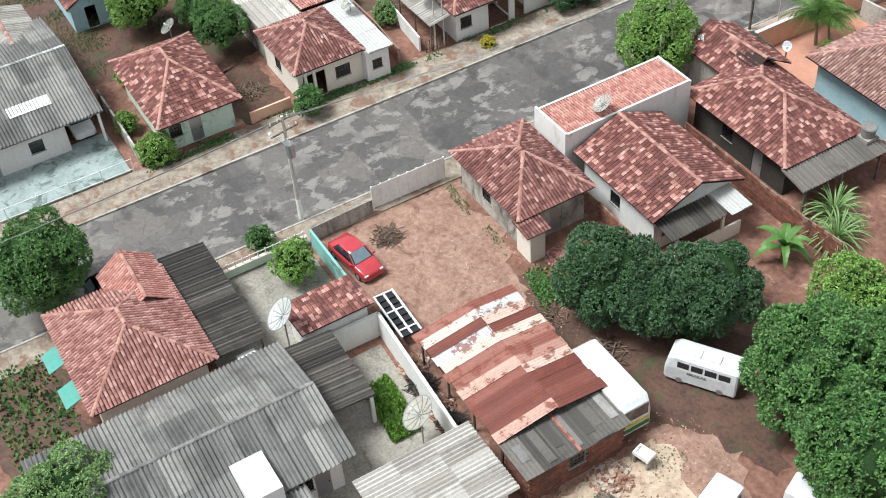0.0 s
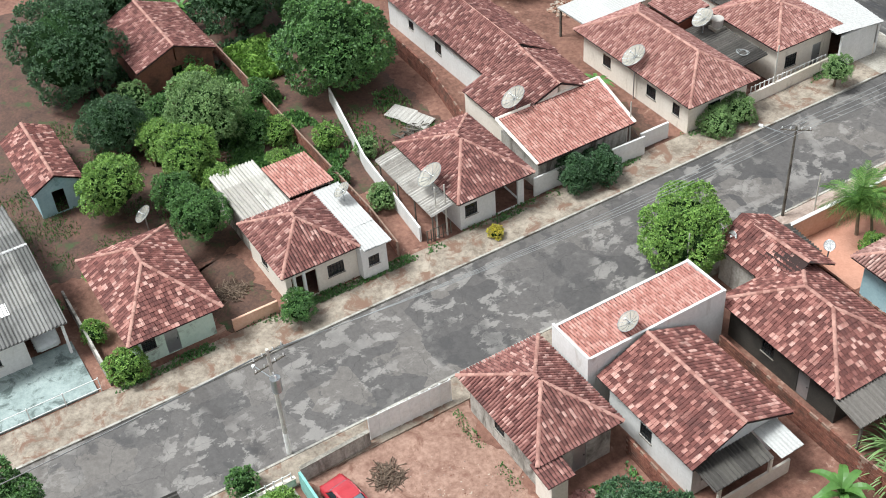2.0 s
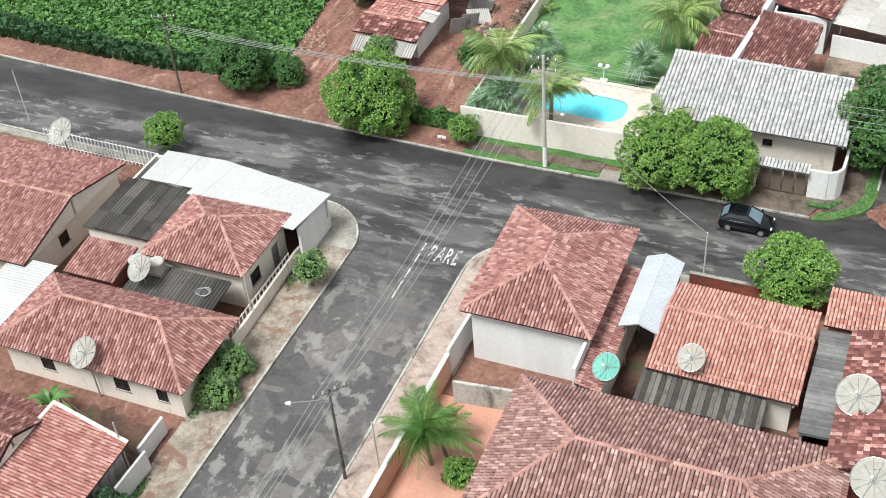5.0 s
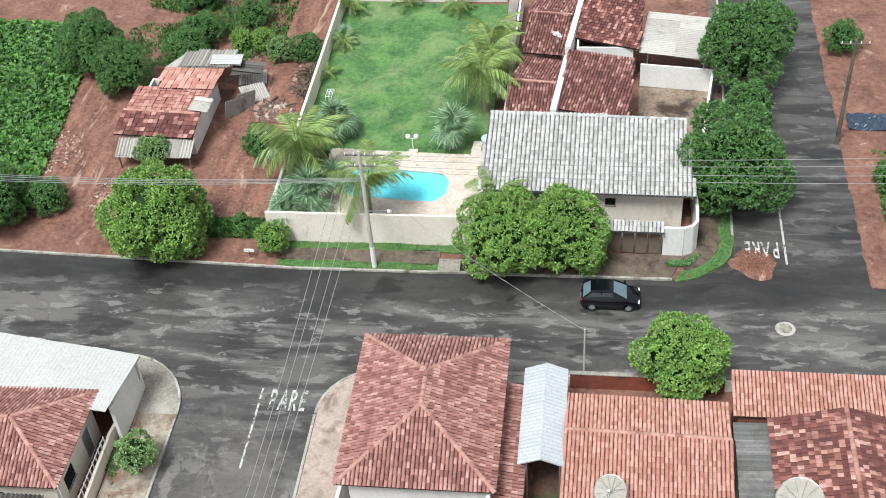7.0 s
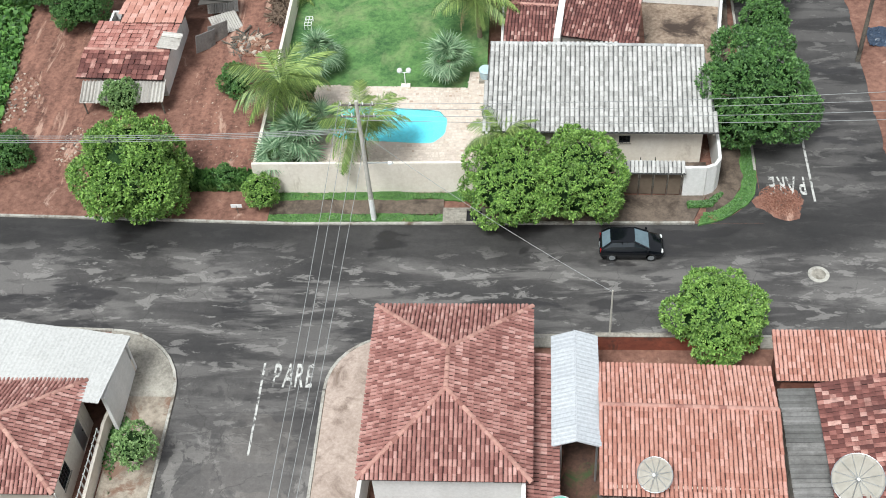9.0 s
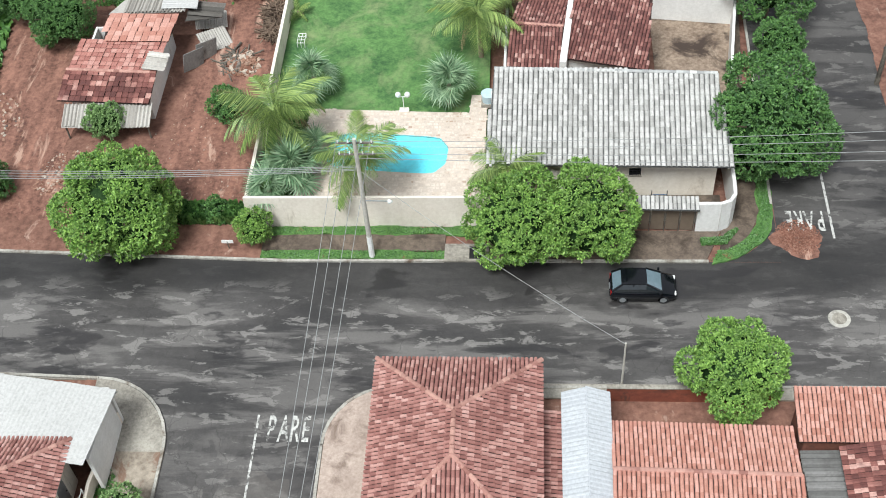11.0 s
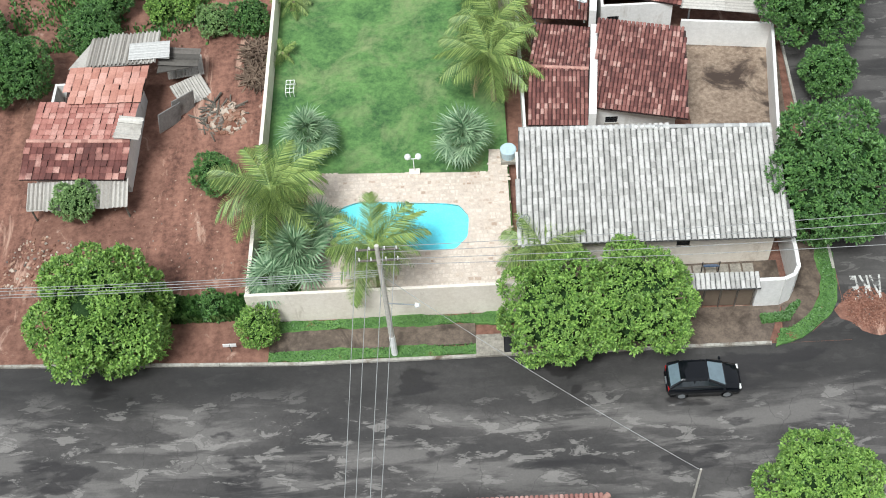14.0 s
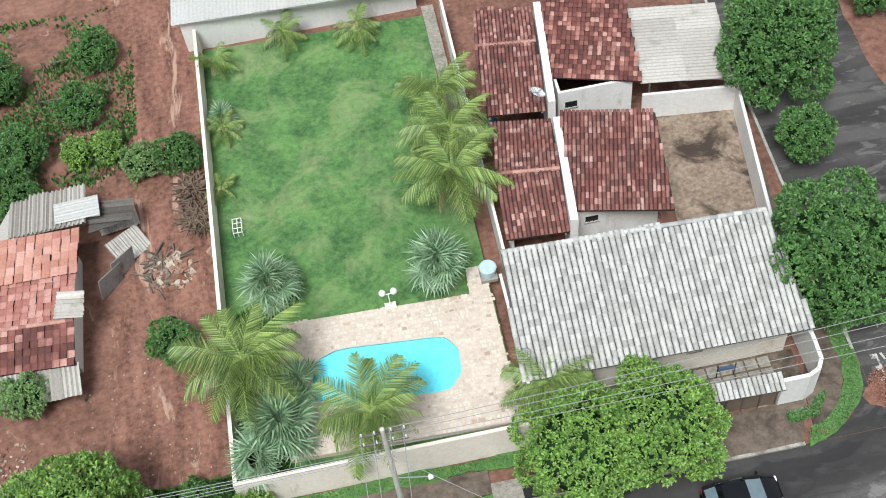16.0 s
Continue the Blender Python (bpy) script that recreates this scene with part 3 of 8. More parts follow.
def hip(x0, y0, x1, y1, z0, z1, along="x", ridge=None, shift=0.0):
    """Slopes and ridge lines of a hipped roof over a rectangle."""
    cx, cy = (x0 + x1) / 2, (y0 + y1) / 2
    if along == "x":
        half = (x1 - x0) / 2 - (y1 - y0) / 2 if ridge is None else ridge / 2
        half = max(half, 0.15)
        a, b = (cx - half + shift, cy, z1), (cx + half + shift, cy, z1)
        c = [(x0, y0, z0), (x1, y0, z0), (x1, y1, z0), (x0, y1, z0)]
        planes = [[c[0], c[1], b, a], [c[1], c[2], b], [c[2], c[3], a, b], [c[3], c[0], a]]
        lines = [(a, b), (c[0], a), (c[3], a), (c[1], b), (c[2], b)]
    else:
        half = (y1 - y0) / 2 - (x1 - x0) / 2 if ridge is None else ridge / 2
        half = max(half, 0.15)
        a, b = (cx, cy - half + shift, z1), (cx, cy + half + shift, z1)
        c = [(x0, y0, z0), (x1, y0, z0), (x1, y1, z0), (x0, y1, z0)]
        planes = [[c[0], c[1], a], [c[1], c[2], b, a], [c[2], c[3], b], [c[3], c[0], a, b]]
        lines = [(a, b), (c[0], a), (c[1], a), (c[2], b), (c[3], b)]
    return planes, lines


def gable(x0, y0, x1, y1, z0, z1, along="x"):
    cx, cy = (x0 + x1) / 2, (y0 + y1) / 2
    if along == "x":
        a, b = (x0, cy, z1), (x1, cy, z1)
        return [[(x0, y0, z0), (x1, y0, z0), b, a], [(x1, y1, z0), (x0, y1, z0), a, b]], [(a, b)]
    a, b = (cx, y0, z1), (cx, y1, z1)
    return [[(x0, y1, z0), (x0, y0, z0), a, b], [(x1, y0, z0), (x1, y1, z0), b, a]], [(a, b)]


def shell(parent, x0, y0, x1, y1, top, material, openings=(), t=0.16, base=0.0, name="wall"):
    """Four walls with thickness; openings (side, from, to, sill, head) go through them."""
    for side in "wens":
        own = [o for o in openings if o[0] == side]
        lo, hi = (y0, y1) if side in "we" else (x0 + t, x1 - t)
        cuts = sorted([(max(lo, o[1]), min(hi, o[2]), o[3], o[4]) for o in own])
        bits, at = [], lo
        for a, b, s, h in cuts:
            bits += [(at, a, base, top), (a, b, base, s), (a, b, h, top)]
            at = b
        bits.append((at, hi, base, top))
        bm = bmesh.new()
        for a, b, z0, z1 in bits:
            if b - a < 0.02 or z1 - z0 < 0.02:
                continue
            if side == "w":
                box(bm, x0, a, z0, x0 + t, b, z1)
            elif side == "e":
                box(bm, x1 - t, a, z0, x1, b, z1)
            elif side == "s":
                box(bm, a, y0, z0, b, y0 + t, z1)
            else:
                box(bm, a, y1 - t, z0, b, y1, z1)
        bmesh.ops.remove_doubles(bm, verts=bm.verts, dist=0.001)
        part(name, bm, material, parent)


def fitting(parent, kind, side, plane, a, b, sill, head, material=None):
    """A window with frame, pane and grille, or a door leaf, set in an opening."""
    def P(u0, d0, z0, u1, d1, z1):
        s = 1 if side in "en" else -1
        lo, hi = sorted((plane - s * d0, plane - s * d1))
        return (lo, u0, z0, hi, u1, z1) if side in "we" else (u0, lo, z0, u1, hi, z1)
    if kind == "window":
        f = 0.06
        fr = part("window", boxes(P(a, 0.02, sill, b, 0.1, sill + f), P(a, 0.02, head - f, b, 0.1, head), P(a, 0.02, sill + f, a + f, 0.1, head - f), P(b - f, 0.02, sill + f, b, 0.1, head - f)), material or STEEL_DARK, parent)
        part("pane", boxes(P(a + f, 0.06, sill + f, b - f, 0.075, head - f)), DARKGLASS, fr)
        n = max(2, int((b - a) / 0.22))
        part("grille", boxes(*[P(a + (b - a) * i / n - 0.012, 0.0, sill, a + (b - a) * i / n + 0.012, 0.02, head) for i in range(1, n)], *[P(a, 0.0, sill + (head - sill) * i / 3 - 0.012, b, 0.018, sill + (head - sill) * i / 3 + 0.012) for i in (1, 2)]), material or STEEL_DARK, fr)
        part("sill", boxes(P(a - 0.06, -0.06, sill - 0.05, b + 0.06, 0.1, sill - 0.002)), CONCRETE, fr)
    else:
        dr = part("door", boxes(P(a, 0.04, sill, b, 0.09, head)), material or STEEL, parent)
        part("door_handle", boxes(P(b - 0.16, -0.02, 1.0, b - 0.1, 0.04, 1.06)), STEEL_DARK, dr)


def house(name_label, x0, y0, x1, y1, top, wall_material, over=0.5, openings=()):
    """The shell of a house with its fittings. Openings: (kind, side, from, to, sill, head[, material])."""
    h = thing("house", name_label, "house", (x0 + x1) / 2, (y0 + y1) / 2, 0)
    h.matrix_basis = Matrix.Identity(4)
    shell(h, x0, y0, x1, y1, top, wall_material, [(o[1], o[2], o[3], o[4], o[5]) for o in openings])
    for o in openings:
        plane = {"w": x0, "e": x1, "s": y0, "n": y1}[o[1]]
        if o[0] != "gap":
            fitting(h, o[0], o[1], plane, o[2], o[3], o[4], o[5], o[6] if len(o) > 6 else None)
    return h


def beam_wall(name, label, pts, height, material, t=0.16, base=0.0, coping=None, category="wall"):
    """A free-standing wall along a line of points; with a coping as a part of it."""
    w = thing(name, label, category, kind="")
    for (xa, ya), (xb, yb) in zip(pts, pts[1:]):
        d = Vector((xb - xa, yb - ya, 0))
        m = Matrix.Translation((xa, ya, 0)) @ Matrix.Rotation(math.atan2(d.y, d.x), 4, "Z")
        bm = boxes((0, -t / 2, base, d.length, t / 2, base + height))
        bmesh.ops.transform(bm, matrix=m, verts=bm.verts)
        part("wall_panel", bm, material, w)
        if coping:
            bm = boxes((-0.03, -t / 2 - 0.04, base + height + 0.002, d.length + 0.03, t / 2 + 0.04, base + height + 0.06))
            bmesh.ops.transform(bm, matrix=m, verts=bm.verts)
            part("coping", bm, coping, w)
    return w


BRICK_MESH = mesh_of("brick", [(x * 0.145, y * 0.07, z * 0.09) for x in (-1, 1) for y in (-1, 1) for z in (-1, 1)],
                     [(0, 1, 3, 2), (4, 6, 7, 5), (0, 4, 5, 1), (2, 3, 7, 6), (0, 2, 6, 4), (1, 5, 7, 3)], BRICK)


def brick_wall(label, pts, height, base=0.0, ragged=0.3):
    """A bare wall of hollow bricks, all its courses laid in one part on a mortar core."""
    w = thing("brick_wall", label, "wall")
    for (xa, ya), (xb, yb) in zip(pts, pts[1:]):
        d = Vector((xb - xa, yb - ya, 0))
        m = Matrix.Translation((xa, ya, base)) @ Matrix.Rotation(math.atan2(d.y, d.x), 4, "Z")
        core = boxes((0, -0.05, 0, d.length, 0.05, height - 0.12))
        bmesh.ops.transform(core, matrix=m, verts=core.verts)
        part("mortar_core", core, MORTAR, w)
        verts, faces = [], []
        for row in range(int(height / 0.2)):
            for col in range(int(d.length / 0.31)):
                if row >= height / 0.2 - 2 and rng.random() < ragged:
                    continue
                c = Vector(((col + 0.5 + 0.5 * (row % 2)) * 0.31, rng.uniform(-0.008, 0.008), (row + 0.5) * 0.2))
                k = len(verts)
                verts += [m @ (c + v.co) for v in BRICK_MESH.vertices]
                faces += [tuple(k + i for i in p.vertices) for p in BRICK_MESH.polygons]
        joined("bricks", verts, faces, BRICK, w, kind="stuff")
    return w


def brick_face(parent, xa, ya, xb, yb, height, gap=None):
    """A skin of single bricks on the outside of a wall, leaving an opening (from, to, sill, head) free."""
    d = Vector((xb - xa, yb - ya, 0))
    m = Matrix.Translation((xa, ya, 0)) @ Matrix.Rotation(math.atan2(d.y, d.x), 4, "Z")
    verts, faces = [], []
    for row in range(int(height / 0.2)):
        for col in range(int(d.length / 0.31)):
            c = Vector(((col + 0.5 + 0.5 * (row % 2)) * 0.31, rng.uniform(-0.008, 0.008), (row + 0.5) * 0.2))
            if gap and gap[0] - 0.1 < c.x < gap[1] + 0.1 and gap[2] - 0.08 < c.z < gap[3] + 0.08:
                continue
            k = len(verts)
            verts += [m @ (c + v.co) for v in BRICK_MESH.vertices]
            faces += [tuple(k + i for i in p.vertices) for p in BRICK_MESH.polygons]
    joined("bricks", verts, faces, BRICK, parent, kind="stuff")


# ---- ground, roads, pavements ----
bm = bmesh.new()
steps = [-2500, -600, -250, -130, -100, -80, -60, -40, -20, 0, 20, 40, 60, 100, 250, 600, 2500]
grid = [[bm.verts.new((x, y, 0)) for y in steps] for x in steps]
for i in range(len(steps) - 1):
    for j in range(len(steps) - 1):
        bm.faces.new((grid[i][j], grid[i + 1][j], grid[i + 1][j + 1], grid[i][j + 1]))
tagged(part("ground", bm, SOIL), "bare damp red soil ground between the houses", "ground", kind="structure")


def arc(cx, cy, r, a0, a1, n=8):
    return [(cx + r * math.cos(radians(a0 + (a1 - a0) * i / n)), cy + r * math.sin(radians(a0 + (a1 - a0) * i / n))) for i in range(n + 1)]


KW, KE, KS, KN = -9.8, -1.5, -8.4, 0.0
corner_w = arc(KW - 4.5, KS - 4.5, 4.5, 0, 90)
corner_e = arc(KE + 3.6, KS - 4.0, 3.6, 180, 90)
tagged(sheet("road", [(KW, -180), (KE, -180), (KE, -12.4)] + [(KE - 0.6 * i + rng.uniform(-0.2, 0.2), -12.3 + 0.25 * math.sin(i * 1.3) + rng.uniform(-0.12, 0.12)) for i in range(1, 13)] + [(KW, -12.9)], 0.016, ASPHALT, "patched worn grey asphalt street, wet in places", 0.012), category="road")
tagged(sheet("road", [(-90, KS + 2.6), (-45, KS + 1.2)] + corner_w[::-1] + corner_e + [(70, KS), (70, KN), (-5, KN), (-34, 1.2), (-60, 2.6), (-90, 4)], 0.012, ASPHALT, "dark wet asphalt street with pale dried streaks", 0.01), category="road")
tagged(sheet("road", [(23.6, KN - 0.01), (31.8, KN - 0.01), (32.2, 60), (24.6, 60)], 0.014, ASPHALT, "dark wet asphalt side street", 0.012), category="road")


def kerb(pts, label="pale concrete kerb along the street"):
    """A kerb of single stones along a line."""
    k = thing("kerb", label, "kerb", kind="structure")
    for (xa, ya), (xb, yb) in zip(pts, pts[1:]):
        d = Vector((xb - xa, yb - ya, 0))
        n = max(1, round(d.length / 4.0))
        for i in range(n):
            m = Matrix.Translation((xa + d.x * i / n, ya + d.y * i / n, 0)) @ Matrix.Rotation(math.atan2(d.y, d.x), 4, "Z")
            bm = boxes((0.01, -0.08, 0, d.length / n - 0.01, 0.08, 0.15 + rng.uniform(-0.012, 0.012)))
            bmesh.ops.transform(bm, matrix=m, verts=bm.verts)
            part("kerbstone", bm, KERBSTONE, k)


kerb([(KW, -120), (KW, -13.0)] + corner_w + [(-45, KS + 1.2), (-60, KS + 1.8)])
kerb([(KE, -120), (KE, -12.5)])
kerb(corner_e + [(45, KS)])
kerb([(-60, 2.6), (-34, 1.2), (-5, 0), (4.3, 0)])
kerb([(6.9, 0), (19.5, 0.0)])
kerb([(23.55, 4.4), (24.4, 45)])
sheet("pavement", [(KW - 0.1, -120), (KW - 0.1, -13.0), (-12.6, -10.0), (-12.9, -120)], 0.12, PAVING, "broken pale concrete and earth pavement", 0.12, "pavement")
sheet("pavement", [(KW - 0.1, -13.0)] + [(x - 0.07, y - 0.07) for x, y in corner_w] + [(-14.3, -10.6), (-12.6, -10.6), (-12.6, -13)], 0.122, CONCRETE, "cracked concrete corner pavement with moss", 0.1, "pavement")
sheet("pavement", [(KE + 0.1, -120), (0.6, -120), (0.6, -22), (1.6, -22), (1.6, -12.4), (KE + 0.1, -12.4)], 0.12, PAVING, "worn pavement strip of concrete and earth", 0.12, "pavement")
sheet("pavement", [(1.7, -9.4), (13.0, -9.4), (45, -9.4), (45, KS - 0.1), (1.7, KS - 0.1)], 0.12, CONCRETE, "worn concrete pavement strip", 0.12, "pavement")
sheet("pavement", [(-60, -7.9), (-28, -8.4), (-15, -8.5), (-15, KS - 0.1), (-45, KS + 1.05), (-60, KS + 1.6)], 0.12, CONCRETE, "worn concrete pavement strip", 0.12, "pavement")
sheet("verge", [(-6.6, 0.1), (4.3, 0.1), (4.3, 0.75), (-6.6, 0.75)], 0.125, WEEDS, "strip of weedy grass along the kerb", 0.12, "grass")
sheet("pavement", [(-6.6, 0.75), (4.3, 0.75), (4.3, 2.0), (-6.6, 2.0)], 0.12, WET_DRIVE, "stained wet concrete pavement", 0.12, "pavement")
sheet("verge", [(-6.6, 2.0), (8.0, 2.0), (8.0, 2.62), (-6.6, 2.62)], 0.13, WEEDS, "strip of weedy grass below the garden wall", 0.12, "grass")
sheet("pavement", [(6.9, 0.1), (19.4, 0.1), (20.4, 2.3), (8.0, 2.3), (8.0, 2.0), (6.9, 2.0)], 0.12, WET_DRIVE, "stained wet concrete driveway before the gate", 0.12, "pavement")
sheet("verge", arc(19.5, 4.0, 4.12, -88, -2) + [(23.5, 14), (23.0, 14)] + arc(19.5, 4.0, 3.2, -2, -80), 0.13, WEEDS, "strip of weedy grass round the corner", 0.12, "grass")
sheet("pavement", [(20.4, 2.3), (20.2, 0.6), (21.8, 1.5), (22.8, 3.6), (22.95, 14), (23.5, 21), (24.2, 40), (23.4, 40), (23.1, 21.4), (21.75, 10.9), (21.25, 5)], 0.12, WET_DRIVE, "brown stained concrete pavement", 0.12, "pavement")
sheet("verge", [(31.8, -0.2), (31.8, 40), (33.4, 40), (34.5, -0.5)], 0.03, SOIL, "trodden red soil along the side street", 0.02, "ground")

# yards
sheet("yard", [(0.5, -69.3), (0.5, -59.2), (8.6, -59.2), (12.5, -61.5), (11.5, -68.5), (5, -69.4)], 0.03, SOIL_PALE, "trodden pale red earth yard with puddle marks", 0.025, "yard")
sheet("yard", [(24.5, -68), (24.2, -60), (28, -57.5), (33, -60), (33, -70), (26, -72)], 0.028, SOIL_PALE, "pale sandy earth yard with tyre tracks", 0.025, "yard")
sheet("yard", [(25.4, -66.5), (25.0, -61.5), (26.5, -60.6), (29.4, -61.5), (30.5, -65), (29, -69), (26, -69.5)], 0.034, SAND, "patch of pale wet sand in the yard", 0.02, "yard")
sheet("yard", [(0.4, -78.8), (0.4, -70), (9.5, -70), (9.5, -78.8)], 0.03, CONCRETE, "grey stained concrete yard with moss", 0.025, "yard")
sheet("yard", [(10.6, -75.4), (10.6, -70), (19, -70.4), (20, -72), (19, -78)], 0.032, CONCRETE, "damp stained concrete courtyard", 0.03, "yard")
sheet("vegetable_bed", [(13.0, -72.4), (13.0, -71.0), (17.2, -71.2), (17.2, -72.8)], 0.12, WEEDS, "green patch of weeds in the courtyard", 0.09, "grass", "")
# dark earth colour stands in for the shade between carport and roofs
sheet("yard", [(9.8, -23.4), (22.4, -23.4), (22.4, -20.2), (13.6, -20.2), (13.4, -12), (11.2, -12), (11.2, -20.2), (9.8, -20.6)], 0.03, SOIL_DARK, "alley behind the carport, its shade painted as dark earth", 0.02, "yard")
sheet("yard", [(0.7, -34), (0.7, -23.6), (6.8, -23.6), (6.8, -34)], 0.06, TILED_YARD, "terracotta-painted concrete courtyard", 0.05, "yard")
sheet("yard", [(-13.0, -86), (-13.0, -76.8), (-18.2, -76.8), (-18.2, -86)], 0.14, GREEN_YARD, "wet grey-green tiled forecourt", 0.13, "yard")
sheet("yard", [(17.5, 11.2), (22.4, 11.2), (23.0, 22), (17.5, 22)], 0.05, DRIVE, "stained brown concrete backyard", 0.04, "yard")
sheet("yard", [(-12.9, -43.6), (-12.9, -31.6), (-19, -31.6), (-19, -34.2), (-17.5, -43)], 0.04, SOIL_DARK, "damp dark earth side yard", 0.03, "yard")
sheet("yard", [(-13, -67.8), (-13, -64.3), (-20, -64.3), (-20, -67.8)], 0.03, SOIL_DARK, "dark garden earth with dead plants", 0.025, "yard")
sheet("plot", arc(24.8, 1.9, 1.3, 0, 330, 10), 0.024, ROAD_RUTS, "red earth spilled over the broken asphalt", 0.01, "ground")
sheet("lawn", [(-7.5, 3.0), (6.6, 3.0), (6.6, 33.2), (-7.5, 33.8)], 0.45, GRASS, "mown green lawn with worn paler patches", 0.44, "lawn")
sheet("path", [(6.62, 24.0), (7.4, 24.0), (7.4, 34), (6.62, 34)], 0.46, CONCRETE, "narrow concrete path beside the lawn", 0.4, "path")
sheet("plot", [(-14.5, 3.5), (-7.9, 3.5), (-7.9, 45), (-14.0, 45), (-13.0, 20)], 0.02, ROAD_RUTS, "rutted red soil plot with wheel tracks", 0.015, "ground")
sheet("plot", [(-26.0, 3.6), (-18.5, 3.6), (-21.5, 12), (-24.5, 26), (-28.0, 26)], 0.022, ROAD_RUTS, "rutted red soil track into the plot", 0.015, "ground")
sheet("plot", [(9.5, -57.5), (13.5, -59.5), (17.0, -54.0), (25.0, -51.0), (30.0, -57.0), (25.5, -60.0), (18.0, -61.2), (11.0, -61.8)], 0.022, SOIL_DARK, "dark earth under the trees", 0.015, "ground")

sheet("plot", [(-64, -82), (-24.6, -82), (-24.6, -68), (-20.6, -68), (-20.6, -44.5), (-64, -44.5)], 0.018, SOIL_DARK, "dark garden earth with weeds", 0.012, "ground")
sheet("pavement", [(KE + 0.12, -34.5), (1.1, -34.5), (1.2, -22), (1.6, -12.4), (KE + 0.12, -12.4)], 0.128, PINK_SLAB, "pale pinkish concrete pavement along the peach wall", 0.1, "pavement")
sheet("pavement", [(KE + 0.12, -12.4)] + [(x + 0.06, y - 0.06) for x, y in corner_e[1:]] + [(2.2, -9.35), (2.2, -12.4)], 0.127, PINK_SLAB, "pale pinkish concrete corner pavement", 0.1, "pavement")
sheet("yard", [(-60, -25), (-42, -25), (-40.5, -10.0), (-60, -9.4)], 0.02, GRASS, "rough green grass of the far yard", 0.015, "grass")
tagged(sheet("road", arc(19.5, 4.0, 4.05, -88, -2, 8) + [(23.62, 3.9), (23.62, 0.02), (19.7, 0.02)], 0.0135, ASPHALT, "dark wet asphalt at the street corner", 0.01), category="road")


# ---- houses west of the long street ----
def win(side, a, b, sill=1.0, head=2.0, m=None):
    return ("window", side, a, b, sill, head, m)


def door(side, a, b, m=None):
    return ("door", side, a, b, 0.02, 2.1, m)


h = house("white house under a long grey fibre-cement roof with a carport", -29, -96, -17.6, -79.5, 3.0, WALL_WHITE, openings=[win("e", -82.2, -81.2), win("e", -90, -88.8), door("e", -85.4, -84.5)])
roof(h, [[(-16.8, -97, 2.9), (-16.8, -76.8, 2.9), (-24, -76.8, 4.3), (-24, -97, 4.3)], [(-31, -76.8, 2.9), (-31, -97, 2.9), (-24, -97, 4.3), (-24, -76.8, 4.3)]], [((-24, -97, 4.3), (-24, -76.8, 4.3))], FIBRE, CAP_WHITE, lay_waves)
for y in (-77.1,):
    for x in (-17.2, -22.5, -28):
        part("post", boxes((x - 0.09, y - 0.09, 0, x + 0.09, y + 0.09, 2.8)), PAINT_WHITE, h)
part("skylight", slab([(-19.0, -82.6, 3.46), (-19.0, -79.6, 3.46), (-20.0, -79.6, 3.65), (-20.0, -82.6, 3.65)], 0.02), PAINT_WHITE, h, "pale translucent roof panel")

h = house("small cream house under a weathered hipped clay roof", -21.6, -73.9, -13.5, -68.6, 2.75, WALL_GREEN, openings=[door("e", -71.9, -71.0), win("e", -73.4, -72.5), win("s", -18, -17), win("n", -18, -17)])
p, c = hip(-22.2, -74.4, -12.4, -68.1, 2.9, 4.6, "x", 1.7, -0.9)
roof(h, p, c, TILE_DARK)

h = house("white house with a hipped clay roof and flat-roofed wings", -18.9, -63.6, -13.0, -58.4, 2.75, WALL_CREAM, openings=[("gap", "e", -63.2, -61.4, 0.02, 2.2), win("e", -60.6, -59.4, 1.0, 2.0), win("s", -17, -16)])
p, c = hip(-19.4, -64.0, -12.5, -58.3, 2.9, 4.45, "x", 0.5, -0.2)
roof(h, p, c, TILE_MAROON)
shell(h, -19.2, -58.38, -12.3, -56.5, 2.8, WALL_WHITE, [("e", -57.9, -57.1, 1.1, 1.9)])
fitting(h, "window", "e", -12.3, -57.9, -57.1, 1.1, 1.9)
roof(h, [[(-19.4, -58.3, 2.95), (-11.9, -58.3, 2.86), (-11.9, -56.3, 2.86), (-19.4, -56.3, 2.95)]], [], SHEET_WHITE, lay=lay_waves, amp=0.014)
shell(h, -25.4, -63.4, -19.5, -60.0, 2.7, WALL_GREY)
roof(h, [[(-25.6, -63.5, 2.75), (-19.5, -63.5, 2.9), (-19.5, -60, 2.9), (-25.6, -60, 2.75)]], [], FIBRE_PALE, lay=lay_waves)
shell(h, -24.0, -59.95, -19.55, -56.6, 2.7, WALL_GREY)
roof(h, [[(-24.2, -60, 2.8), (-19.5, -60, 3.2), (-19.5, -56.5, 3.2), (-24.2, -56.5, 2.8)]], [], TILE_SALMON)
for y in (-63.0, -62.3):
    part("porch_post", boxes((-13.1, y - 0.1, 0, -12.9, y + 0.1, 2.7)), PAINT_WHITE, h)

h = house("white house under a hipped maroon clay roof with an arched porch", -20.7, -50.3, -13.0, -45.0, 2.75, WALL_WHITE, openings=[win("e", -49.9, -48.9, 1.0, 2.0), ("gap", "e", -47.4, -45.5, 0.02, 2.3), ("gap", "n", -15.5, -13.4, 0.02, 2.3), win("s", -18.2, -17.2)])
p, c = hip(-21.2, -50.8, -12.3, -44.5, 2.9, 4.5, "x", 0.7, -0.4)
roof(h, p, c, TILE_MAROON)
roof(h, [[(-20.8, -52.6, 2.4), (-12.9, -52.6, 2.4), (-12.9, -50.9, 2.75), (-20.8, -50.9, 2.75)]], [], FIBRE_PALE, lay=lay_waves)
